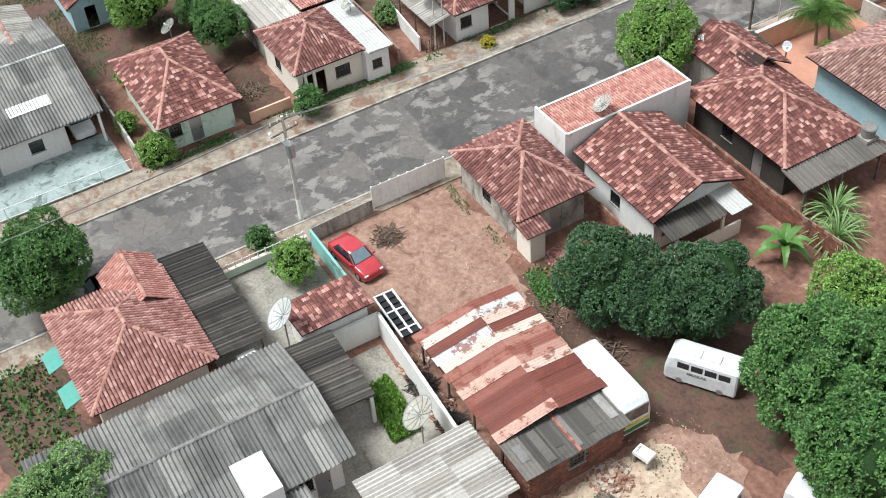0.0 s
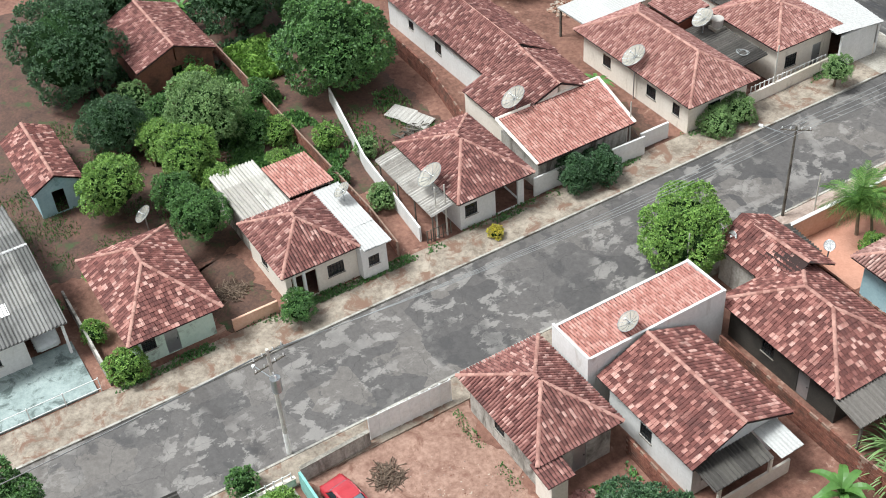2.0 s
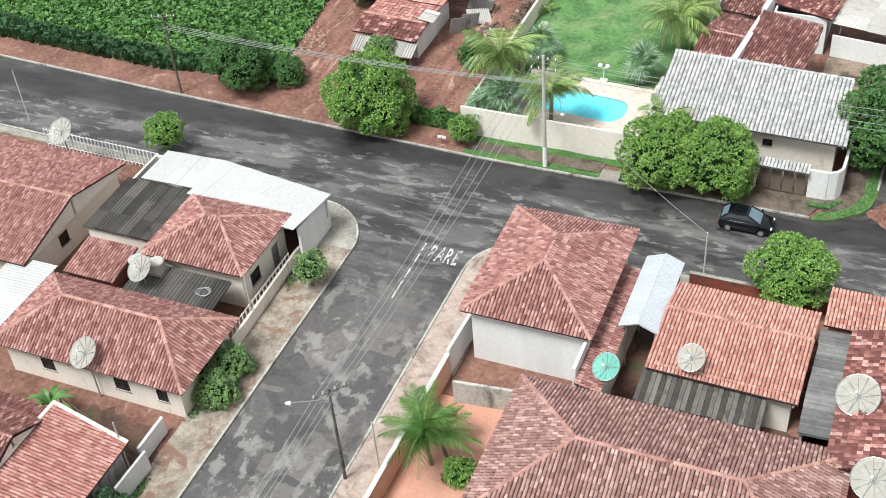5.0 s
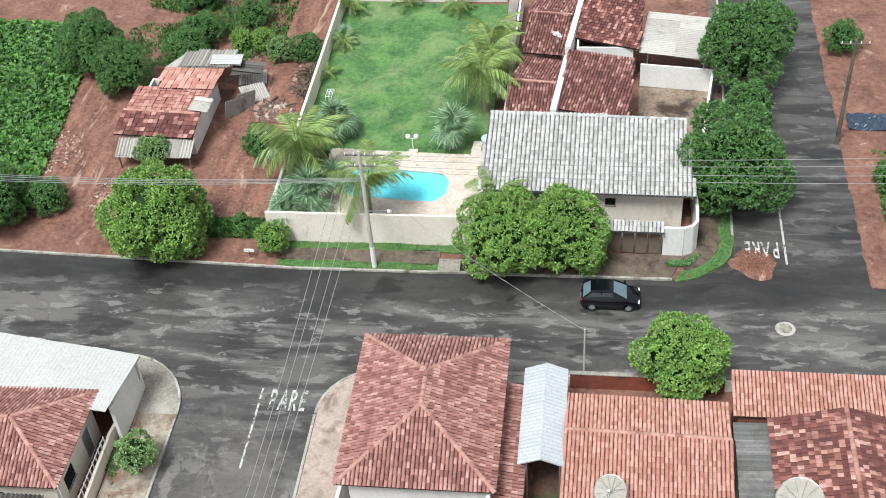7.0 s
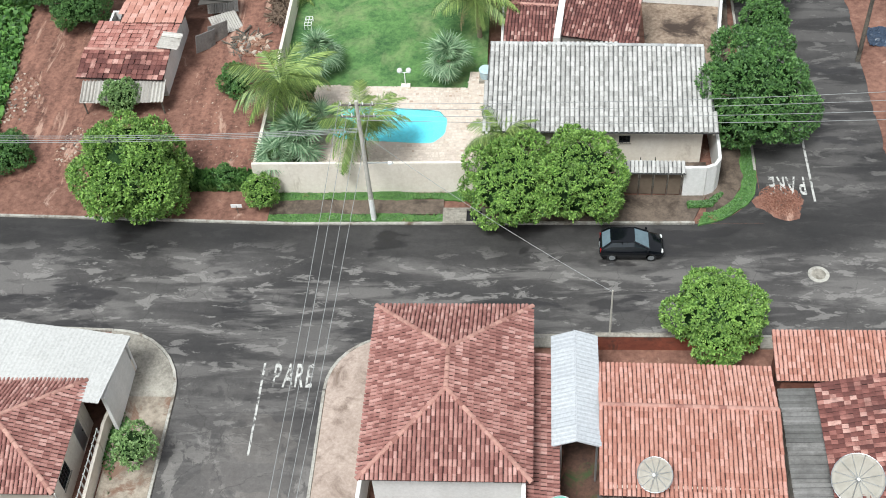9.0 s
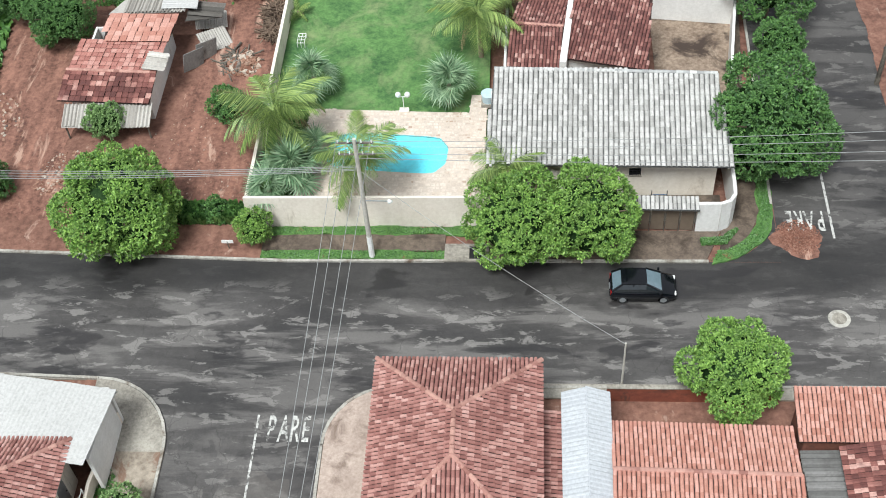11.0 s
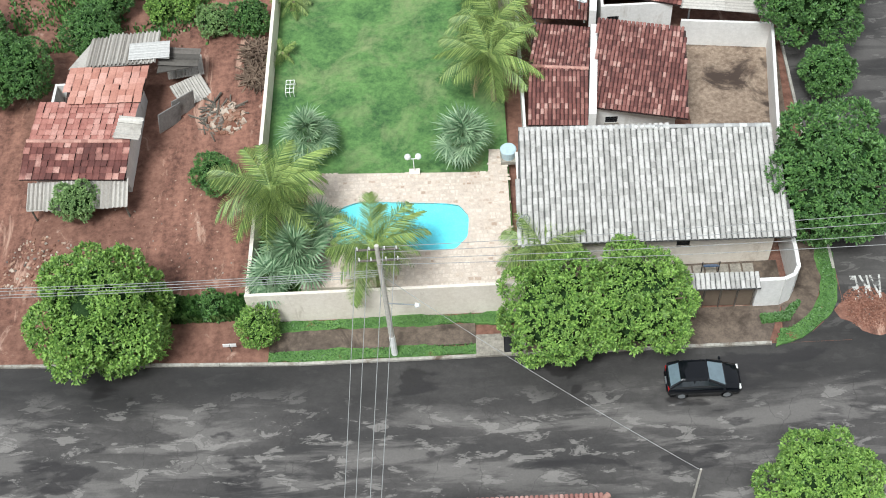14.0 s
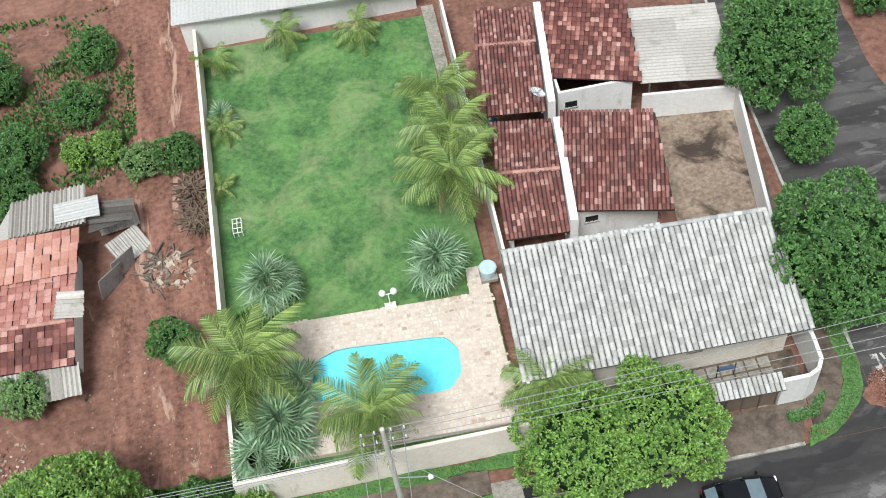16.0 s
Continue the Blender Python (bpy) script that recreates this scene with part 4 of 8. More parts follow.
for x in (-13.2, -15.6, -18, -20.5):
    part("carport_post", rods([((x, -52.4, 0), (x, -52.4, 2.4), 0.06)]), TIMBER, h)

h = house("long house with ridged red clay roofs and a salmon front slope", -40.8, -40.2, -24.2, -34.6, 2.8, WALL_WHITE, openings=[win("s", -37.3, -36.5, 1.2, 2.0), win("s", -33, -32)])
roof(h, [[(-41.6, -40.6, 2.9), (-24.0, -40.6, 2.9), (-24.0, -37.8, 5.0), (-41.6, -37.4, 5.0)], [(-24.0, -34.2, 3.1), (-41.6, -34.2, 3.1), (-41.6, -37.4, 5.0), (-24.0, -37.8, 5.0)]], [((-41.6, -37.4, 5.0), (-24, -37.8, 5.0))], TILE_MAROON, gables=WALL_WHITE)
shell(h, -24.18, -42.8, -18.4, -35.2, 2.8, WALL_CREAM)
roof(h, [[(-24.0, -43.1, 2.9), (-18.0, -43.1, 2.9), (-18.0, -38.2, 4.75), (-24.0, -37.9, 4.95)], [(-18.0, -34.8, 3.2), (-24.0, -34.5, 3.2), (-24.0, -37.9, 4.95), (-18.0, -38.2, 4.75)]], [((-24, -37.9, 4.95), (-18, -38.2, 4.75))], TILE_MAROON, gables=WALL_CREAM)
shell(h, -18.2, -43.4, -13.5, -35.4, 2.7, WALL_GREY, [("e", -41.5, -40.0, 0.9, 2.0)])
fitting(h, "window", "e", -13.5, -41.5, -40.0, 0.9, 2.0)
roof(h, [[(-18.2, -43.8, 3.75), (-12.9, -43.8, 2.85), (-12.9, -35.2, 2.85), (-18.2, -34.6, 3.75)]], [], TILE_SALMON)
for a, b in (((-18.2, -43.8, 3.8), (-12.9, -43.8, 2.9)), ((-18.2, -34.6, 3.8), (-12.9, -35.2, 2.9)), ((-18.2, -43.8, 3.8), (-18.2, -34.6, 3.8))):
    cap_row(a, b, WALL_CREAM, h)

h = house("cream house under a broad red hipped roof", -25.6, -30.4, -12.6, -24.7, 2.8, WALL_CREAM, openings=[win("s", -17.5, -16.4, 1.0, 2.0), win("s", -14.4, -13.6), win("s", -23, -22, 1.0, 2.0), win("e", -28.5, -27.3)])
p, c = hip(-26.2, -31.0, -11.9, -24.2, 2.9, 5.0, "x", 7.2, 0.3)
roof(h, p, c, TILE_RED)
roof(h, [[(-30.1, -29.8, 2.7), (-26.5, -29.8, 2.8), (-26.5, -23.4, 2.8), (-30.1, -23.4, 2.7)]], [], SHEET_WHITE, lay=lay_waves, amp=0.014)
for x, y in ((-29.9, -29.6), (-29.9, -23.6), (-26.8, -23.6)):
    part("canopy_post", boxes((x - 0.08, y - 0.08, 0, x + 0.08, y + 0.08, 2.7)), TIMBER, h)
roof(h, [[(-25.4, -24.1, 3.2), (-21.4, -24.1, 3.2), (-21.4, -20.9, 3.7), (-25.4, -20.9, 3.7)]], [], TILE_RED)
shell(h, -25.2, -23.9, -21.6, -21.1, 3.1, WALL_RED)
roof(h, [[(-21.0, -23.9, 2.6), (-14.2, -23.9, 2.6), (-14.2, -21.2, 2.8), (-21.0, -21.2, 2.8)]], [], FIBRE_DARK, lay=lay_waves)
for x in (-14.4, -17.5, -20.8):
    part("lean_to_post", boxes((x - 0.07, -23.8, 0, x + 0.07, -23.66, 2.6)), TIMBER, h)

h = house("corner house with a hipped red roof and white metal verandah roofs", -20.8, -20.5, -13.9, -14.7, 3.15, WALL_CREAM, openings=[win("e", -19.5, -18.3, 1.0, 2.1), door("e", -16.6, -15.7), win("s", -18, -17)])
p, c = hip(-21.3, -21.0, -13.4, -14.2, 3.3, 4.9, "x", 1.0, 0.0)
roof(h, p, c, TILE_RED)
roof(h, [[(-21.0, -14.2, 3.42), (-13.0, -15.6, 3.3), (-11.8, -11.3, 3.2), (-21.0, -10.0, 3.3)]], [], SHEET_WHITE, lay=lay_waves, amp=0.014)
roof(h, [[(-26.0, -13.6, 3.3), (-21.1, -13.6, 3.36), (-21.1, -10.0, 3.26), (-26.0, -10.0, 3.2)]], [], SHEET_WHITE, lay=lay_waves, amp=0.014)
roof(h, [[(-27.2, -19.4, 3.0), (-21.5, -19.4, 3.05), (-21.5, -13.7, 3.15), (-27.2, -13.7, 3.1)]], [], FIBRE_DARK, lay=lay_waves)
shell(h, -27.0, -19.2, -21.5, -10.3, 2.95, WALL_CREAM)
part("parapet", boxes((-12.5, -15.2, 0, -12.3, -11.4, 3.1), (-20.9, -11.2, 0, -12.3, -11.0, 3.1)), WALL_WHITE, h)

h = house("low red-roofed house behind a white picket railing", -39.4, -23.6, -29.2, -12.6, 2.8, WALL_CREAM, openings=[win("e", -20, -19), win("n", -36, -35)])
p, c = gable(-40.2, -24.2, -28.6, -12.0, 2.9, 4.3, "x")
roof(h, p, c, TILE_RED, gables=WALL_CREAM)


def hut(label, x0, y0, x1, y1, z0, z1, along, wallm, tile, lay=lay_tiles):
    b = thing("hut", label, "hut")
    shell(b, x0 + 0.3, y0 + 0.3, x1 - 0.3, y1 - 0.3, z0 - 0.05, wallm, [("e", (y0 + y1) / 2 - 0.5, (y0 + y1) / 2 + 0.4, 0.02, 2.0)])
    pl, cp = gable(x0, y0, x1, y1, z0, z1, along)
    roof(b, pl, cp, tile, lay=lay, gables=wallm, low=z0 - 0.3)
    return b


hut("small backyard hut with a clay roof and tin gable", -39.8, -74.7, -31.6, -70.9, 2.4, 3.4, "x", WALL_BLUE, TILE_DARK)
hut("dark tiled barn among the trees", -51.5, -62.7, -42.2, -55.8, 2.6, 4.0, "x", BRICK, TILE_MAROON)
hut("far backyard barn with a red tile roof", -60, -40, -54, -33, 2.4, 3.2, "y", BRICK, TILE_RED)
hut("grey tin-roofed store beside the long house", -33.5, -82, -27.5, -77.6, 3.0, 3.6, "x", WALL_GREY, FIBRE_PALE, lay_waves)

# ---- houses east of the long street ----
h = house("tall white corner house under a hipped red tile roof", 2.2, -20.0, 9.4, -10.5, 4.15, WALL_WHITE, openings=[win("w", -18.5, -17.2, 1.4, 2.6), win("w", -14, -12.8, 1.4, 2.6), win("n", 3.6, 4.8, 1.4, 2.6), door("n", 6.5, 7.5)])
p, c = hip(1.6, -20.5, 9.9, -9.9, 4.3, 6.05, "y", 2.4, 0.0)
roof(h, p, c, TILE_RED)
part("parapet", boxes((9.42, -22.6, 0, 9.62, -12.2, 3.9)), WALL_WHITE, h)
roof(h, [[(9.65, -23.0, 3.1), (11.2, -23.0, 2.8), (11.2, -12.0, 2.8), (9.65, -12.0, 3.1)]], [], TILE_RED)
part("side_wall", boxes((10.9, -22.8, 0, 11.1, -12.1, 2.7)), WALL_CREAM, h)

b = thing("carport", "silver metal gabled carport roof on posts", "carport")
pl, cp = gable(10.9, -18.0, 13.2, -11.3, 3.5, 4.0, "y")
roof(b, pl, [], SHEET_SILVER, lay=lay_waves, pitch=0.25, amp=0.012, jitter=0.0, length=20.0)
for x in (11.3, 13.05):
    for y in (-17.8, -14.6, -11.6):
        part("post", rods([((x, y, 0), (x, y, 3.5), 0.06)]), STEEL, b)

h = house("house under a new orange tile roof with a boarded lean-to", 13.6, -20.0, 21.5, -13.4, 3.1, WALL_CREAM, openings=[win("n", 15, 16), door("n", 18, 18.9)])
roof(h, [[(13.2, -15.7, 3.75), (21.9, -15.9, 3.75), (21.9, -13.0, 3.2), (13.2, -12.9, 3.2)], [(13.2, -20.4, 3.0), (21.9, -20.6, 3.0), (21.9, -15.9, 3.75), (13.2, -15.7, 3.75)]], [((13.2, -15.7, 3.75), (21.9, -15.9, 3.75))], TILE_ORANGE, CAP, gables=WALL_CREAM)
lean = part("lean_to_frame", boxes((13.1, -22.4, 2.28, 20.2, -22.3, 2.38), (13.1, -20.6, 2.55, 20.2, -20.5, 2.65), (13.1, -22.4, 0, 13.2, -22.3, 2.3), (16.6, -22.4, 0, 16.7, -22.3, 2.3), (20.1, -22.4, 0, 20.2, -22.3, 2.3)), TIMBER, h)
for i in range(24):
    x = 13.0 + i * 0.3
    off = rng.uniform(-0.15, 0.1)
    part("board", slab([(x + 0.01, -22.5 + off, 2.42), (x + 0.28, -22.5 + off, 2.42), (x + 0.28, -20.2, 2.78 + rng.uniform(0, 0.03)), (x + 0.01, -20.2, 2.78)], 0.03), (FIBRE_DARK, TIMBER_DARK, TIMBER)[i * 7 % 3], lean)

h = house("brick house with a red tiled gable and a grey sheet lean-to", 24.2, -24.5, 31.2, -14.6, 3.3, WALL_RED, openings=[win("n", 26, 27.2), win("s", 26, 27)])
p, c = gable(23.9, -25.0, 31.6, -14.2, 3.5, 4.7, "y")
roof(h, p, c, TILE_DARK, gables=WALL_RED, low=3.0)
roof(h, [[(22.2, -22.6, 3.0), (24.0, -22.6, 3.1), (24.0, -14.2, 3.1), (22.2, -14.2, 3.0)]], [], FIBRE, lay=lay_waves)
part("side_wall", boxes((22.3, -22.4, 0, 22.45, -14.3, 2.95)), WALL_GREY, h)
h = house("brick-fronted annexe with an orange mono-pitch roof", 22.5, -13.5, 31.0, -11.2, 2.8, BRICK, openings=[win("n", 25, 26.2)])
roof(h, [[(22.2, -13.6, 2.9), (31.2, -13.6, 2.9), (31.2, -10.9, 3.6), (22.2, -10.9, 3.6)]], [], TILE_ORANGE)

h = house("pale blue house under a very broad red hipped roof", 7.3, -33.2, 24.6, -24.1, 3.1, WALL_BLUE, openings=[win("s", 16.5, 17.8, 1.0, 2.1, PAINT_WHITE), win("s", 20, 21.2, 1.0, 2.1, PAINT_WHITE), door("w", -29, -28), win("w", -31.8, -30.6)])
p, c = hip(6.7, -34.0, 25.2, -23.5, 3.3, 5.4, "x", 8.8, 0.0)
roof(h, p, c, TILE_BROWN)

h = house("old house with a patched hipped tile roof and dark board wall", 5.2, -42.2, 14.0, -36.5, 2.75, TIMBER_DARK, openings=[win("s", 8, 9), door("s", 11, 11.9)])
p, c = hip(4.6, -42.9, 14.5, -36.0, 2.9, 4.8, "x", 2.2, -0.3)
roof(h, p, c, TILE_DARK)
roof(h, [[(0.4, -39.6, 2.9), (6.4, -39.6, 2.9), (6.4, -37.3, 4.3), (0.4, -37.3, 4.0)], [(6.4, -34.9, 2.9), (0.4, -34.9, 2.9), (0.4, -37.3, 4.0), (6.4, -37.3, 4.3)]], [((0.4, -37.3, 4.0), (6.4, -37.3, 4.3))], TILE_DARK)
shell(h, 0.9, -39.2, 5.2, -35.3, 2.75, WALL_GREY, [("w", -37.6, -36.6, 1.0, 2.0)])
roof(h, [[(14.3, -43.0, 2.8), (16.4, -43.0, 2.4), (16.4, -35.8, 2.4), (14.3, -35.8, 2.8)]], [], FIBRE_DARK, lay=lay_waves)
for y in (-42.6, -39.5, -36.2):
    part("lean_to_post", boxes((16.1, y - 0.07, 0, 16.24, y + 0.07, 2.4)), TIMBER, h)
roof(h, [[(1.6, -34.7, 2.6), (4.6, -34.9, 2.5), (4.6, -34.2, 2.3), (1.6, -34.0, 2.4)]], [], FIBRE_DARK, lay=lay_waves)

h = house("stained white building with a salmon tile roof behind parapets", 1.9, -53.2, 5.4, -43.0, 4.0, WALL_WHITE, openings=[door("w", -50, -49), win("w", -47, -46)])
part("parapet", boxes((1.9, -53.2, 4.0, 5.4, -53.04, 4.5), (1.9, -43.16, 4.0, 5.4, -43.0, 4.34), (1.9, -53.04, 4.0, 2.06, -43.16, 4.3), (5.24, -53.04, 4.0, 5.4, -43.16, 4.4)), WALL_WHITE, h)
roof(h, [[(2.1, -53.0, 4.12), (5.2, -53.0, 4.3), (5.2, -43.2, 4.3), (2.1, -43.2, 4.12)]], [], TILE_SALMON, w=0.2)

h = house("house under a weathered gabled clay roof with sheet-roofed porch", 6.2, -52.2, 13.4, -46.2, 2.9, WALL_WHITE, openings=[door("e", -49.5, -48.6), win("e", -51.5, -50.5), win("s", 9, 10)])
p, c = gable(5.6, -52.7, 13.9, -45.6, 3.0, 4.5, "x")
roof(h, p, c, TILE_DARK)
for x in (6.2, 13.24):
    bm = bmesh.new()
    v = [bm.verts.new(q) for q in ((x, -52.2, 2.9), (x, -46.2, 2.9), (x, -49.15, 4.35), (x + 0.16, -52.2, 2.9), (x + 0.16, -46.2, 2.9), (x + 0.16, -49.15, 4.35))]
    for f in ((0, 1, 2), (5, 4, 3), (0, 3, 4, 1), (1, 4, 5, 2), (2, 5, 3, 0)):
        bm.faces.new([v[i] for i in f])
    part("gable", bm, WALL_WHITE, h)
roof(h, [[(13.45, -52.3, 2.6), (15.2, -52.2, 2.3), (15.2, -48.2, 2.3), (13.45, -48.2, 2.6)]], [], FIBRE_DARK, lay=lay_waves)
roof(h, [[(13.5, -48.1, 2.75), (15.6, -48.0, 2.6), (15.6, -46.5, 2.6), (13.5, -46.5, 2.75)]], [], SHEET_WHITE, lay=lay_waves, amp=0.012)
part("porch_wall", boxes((15.0, -51.9, 0, 15.14, -46.7, 1.1), (15.0, -51.9, 1.1, 15.14, -51.7, 2.28), (15.0, -48.3, 1.1, 15.14, -48.1, 2.28)), WALL_CREAM, h)

h = house("small white house under a hipped maroon clay roof", 1.4, -58.7, 8.5, -53.9, 2.65, WALL_GREY, openings=[win("s", 4, 5), door("e", -56.5, -55.6)])
p, c = hip(0.8, -59.2, 9.0, -53.4, 2.8, 4.45, "x", 0.6, 0.0)
roof(h, p, c, TILE_MAROON)
roof(h, [[(8.6, -59.4, 2.72), (10.3, -59.4, 2.5), (10.3, -57.6, 2.5), (8.6, -57.6, 2.85)]], [], TILE_MAROON)
shell(h, 8.5, -59.0, 10.0, -57.9, 2.45, WALL_CREAM)

h = house("house with a bright red hipped roof beside a dark carport", 0.6, -85.9, 8.2, -79.6, 2.75, WALL_CREAM, openings=[win("s", 3, 4), win("w", -83.5, -82.4)])
p, c = hip(0.0, -86.4, 8.8, -79.0, 2.9, 4.6, "x", 1.4, 0.0)
roof(h, p, c, TILE_RED, lay=lay_tiles, w=0.22)
p, c = gable(-1.2, -82.6, 3.4, -79.2, 3.0, 4.2, "x")
roof(h, p, c, TILE_SALMON)
shell(h, -0.8, -82.2, 0.58, -79.6, 2.9, WALL_CREAM)
roof(h, [[(-0.9, -78.9, 2.5), (8.5, -78.9, 2.6), (8.3, -76.0, 2.4), (-0.2, -76.1, 2.35)]], [], FIBRE_DARK, lay=lay_waves)
for x in (0.0, 4.0, 8.1):
    part("carport_post", rods([((x, -76.2, 0), (x, -76.2, 2.4), 0.06)]), TIMBER, h)
for i, (x, y) in enumerate(((2.2, -86.9), (5.2, -86.9))):
    bm = slab([(x, y - 0.5, 2.1), (x + 1.6, y - 0.5, 2.1), (x + 1.6, y + 0.9, 2.6), (x, y + 0.9, 2.6)], 0.05)
    part("awning", bm, PAINT_TEAL, h, "turquoise awning")

h = house("low house under a wide grey fibre-cement gable", 10.3, -90, 18.2, -76.3, 2.8, WALL_WHITE, openings=[win("e", -79, -78), door("e", -77.9, -77.0), win("n", 12, 13)])
p, c = gable(9.7, -90.5, 18.9, -75.7, 3.0, 4.1, "y")
roof(h, p, c, FIBRE, FIBRE, lay_waves)
part("water_box", boxes((16.6, -81.6, 2.8, 19.2, -79.8, 3.9)), WALL_WHITE, h, "white rendered water tank box")
roof(h, [[(10.2, -75.6, 2.75), (15.6, -75.6, 2.7), (15.6, -72.8, 2.45), (10.4, -72.8, 2.5)]], [], FIBRE_DARK, lay=lay_waves)
for x in (10.6, 15.4):
    part("lean_to_post", boxes((x - 0.1, -73.1, 0, x + 0.1, -72.9, 2.45)), WALL_WHITE, h)
roof(h, [[(18.9, -86, 2.7), (22.6, -86, 2.5), (22.6, -78.6, 2.5), (18.9, -78.6, 2.7)]], [], FIBRE, lay=lay_waves)
shell(h, 18.22, -86, 22.3, -78.9, 2.45, WALL_WHITE)

b = thing("outbuilding", "grey sheet-roofed outbuilding with a red edge", "outbuilding")
shell(b, 20.4, -76.2, 24.5, -70.1, 2.45, WALL_WHITE, [("e", -73, -72, 0.02, 2.0)])
roof(b, [[(20.0, -76.5, 2.6), (24.9, -76.5, 2.6), (24.9, -69.7, 2.62), (20.0, -69.7, 2.62)]], [], FIBRE_PALE, lay=lay_waves)

b = thing("garden_store", "small store under a mossy maroon tile roof", "store")
shell(b, 7.1, -74.0, 9.6, -70.1, 2.4, WALL_WHITE)
roof(b, [[(6.8, -74.4, 2.5), (9.95, -74.4, 2.9), (9.95, -69.75, 2.9), (6.8, -69.75, 2.5)]], [], TILE_DARK)

b = thing("machine_shed", "open shed roofed with patched rusty metal sheets", "shed")
planes = [[(13.1, -69.0, 2.5), (22.1, -69.0, 2.55), (22.1, -65.4, 3.05), (13.1, -65.4, 3.0)], [(22.2, -62.5, 2.75), (13.6, -62.4, 2.7), (13.1, -65.4, 3.0), (22.1, -65.4, 3.05)]]
for poly in planes:
    deck = part("roof", slab(poly, 0.04), DECKING, b)
    for v, f in lay_waves(poly, 0.72, 6.0, 0.2, 0.02, 0.06):
        joined("metal_sheet", v, f, RUST, deck)
for x in (13.5, 16.3, 19, 21.8):
    for y in (-68.7, -62.8):
        part("post", rods([((x, y, 0), (x, y, 2.55), 0.08)]), TIMBER, b)
b = thing("brick_workshop", "bare brick workshop under a sooty flat sheet roof", "workshop")
shell(b, 22.2, -68.8, 24.4, -62.9, 2.4, MORTAR, [("e", -66.3, -65.3, 1.0, 1.9)])
brick_face(b, 24.4, -68.8, 24.4, -62.9, 2.4, (2.5, 3.5, 1.0, 1.9))
brick_face(b, 22.2, -68.8, 24.4, -68.8, 2.4)
fitting(b, "window", "e", 24.44, -66.3, -65.3, 1.0, 1.9, TIMBER)
part("roof_beam", boxes((21.95, -65.9, 2.56, 24.75, -65.72, 2.66)), RUST, b, "rusty flat bar across the roof")
for i in range(7):
    y = -68.6 + i * 0.9 + rng.uniform(-0.2, 0.2)
    part("roof_patch", boxes((22.1 + rng.uniform(0, 0.6), y, 2.55, 23.6 + rng.uniform(0, 0.9), y + 0.5, 2.575)), FIBRE if i % 3 == 0 else FIBRE_DARK, b)
roof(b, [[(21.9, -69.1, 2.5), (24.7, -69.1, 2.45), (24.7, -62.6, 2.45), (21.9, -62.6, 2.5)]], [], FIBRE_DARK, lay=lay_waves, amp=0.015)

# ---- north of the cross street ----
h = house("pool house with a white tiled single-pitch roof and verandah", 7.4, 5.1, 20.2, 10.4, 3.4, WALL_CREAM, openings=[win("s", 15.1, 15.8, 1.9, 2.5), win("n", 10, 11), win("e", 7.5, 8.5)])
roof(h, [[(6.7, 4.5, 3.45), (21.0, 4.2, 3.45), (20.4, 10.3, 5.2), (7.1, 10.9, 5.2)]], [((7.1, 10.9, 5.2), (20.4, 10.3, 5.2))], TILE_WHITE, CAP_WHITE, w=0.3, l=0.36, h=0.09, gables=WALL_CREAM, low=3.2)
part("back_wall", boxes((7.5, 10.42, 0, 20.1, 10.6, 4.9)), WALL_CREAM, h)
part("gable_end", boxes((6.95, 4.7, 0, 7.15, 5.05, 3.4), (6.9, 4.4, 3.4, 7.05, 10.8, 3.5)), WALL_WHITE, h)
part("verandah_floor", boxes((7.4, 2.95, 0.0, 20.6, 5.08, 0.2)), WET_DRIVE, h)
for i in range(7):
    for j in range(3):
        part("paver", boxes((14.8 + i * 0.66, 3.0 + j * 0.68, 0.2, 15.36 + i * 0.66, 3.58 + j * 0.68, 0.225)), CONCRETE, h)

def slanted_wall(parent, name, xa, ya, xb, yb, height, thick, material):
    d = Vector((xb - xa, yb - ya, 0))
    bm = boxes((0, -thick / 2, 0, d.length, thick / 2, height))
    bmesh.ops.transform(bm, matrix=Matrix.Translation((xa, ya, 0)) @ Matrix.Rotation(math.atan2(d.y, d.x), 4, "Z"), verts=bm.verts)
    part(name, bm, material, parent)


h = house("white house with twin dark red tile roofs behind the pool house", 11.7, 13.9, 16.2, 18.2, 3.35, WALL_WHITE, openings=[win("s", 12.2, 12.9, 2.0, 2.5), win("e", 15, 16)])
roof(h, [[(11.55, 13.75, 3.45), (16.6, 12.55, 3.45), (17.1, 18.2, 4.7), (12.2, 19.55, 4.7)]], [], TILE_MAROON, gables=WALL_WHITE, low=3.2)
roof(h, [[(7.75, 13.0, 3.1), (11.1, 12.75, 3.1), (11.4, 16.3, 3.95), (8.1, 16.75, 3.95)], [(8.5, 21.0, 3.1), (11.9, 20.4, 3.1), (11.4, 16.3, 3.95), (8.1, 16.75, 3.95)]], [((8.1, 16.75, 3.95), (11.4, 16.3, 3.95))], TILE_MAROON, gables=WALL_WHITE)
slanted_wall(h, "party_wall", 11.3, 12.7, 12.05, 19.7, 4.15, 0.42, WALL_WHITE)
slanted_wall(h, "side_wall", 8.15, 13.4, 8.85, 20.8, 2.9, 0.16, WALL_WHITE)
h = house("second white house with dark red tiles and a pale sheet canopy", 12.7, 22.0, 17.0, 27.6, 3.35, WALL_WHITE, openings=[win("s", 13.1, 13.8, 2.0, 2.5), door("e", 23, 24)])
roof(h, [[(12.5, 23.2, 3.45), (17.4, 21.6, 3.45), (17.9, 27.2, 4.7), (13.3, 28.4, 4.7)]], [], TILE_DARK, gables=WALL_WHITE, low=3.2)
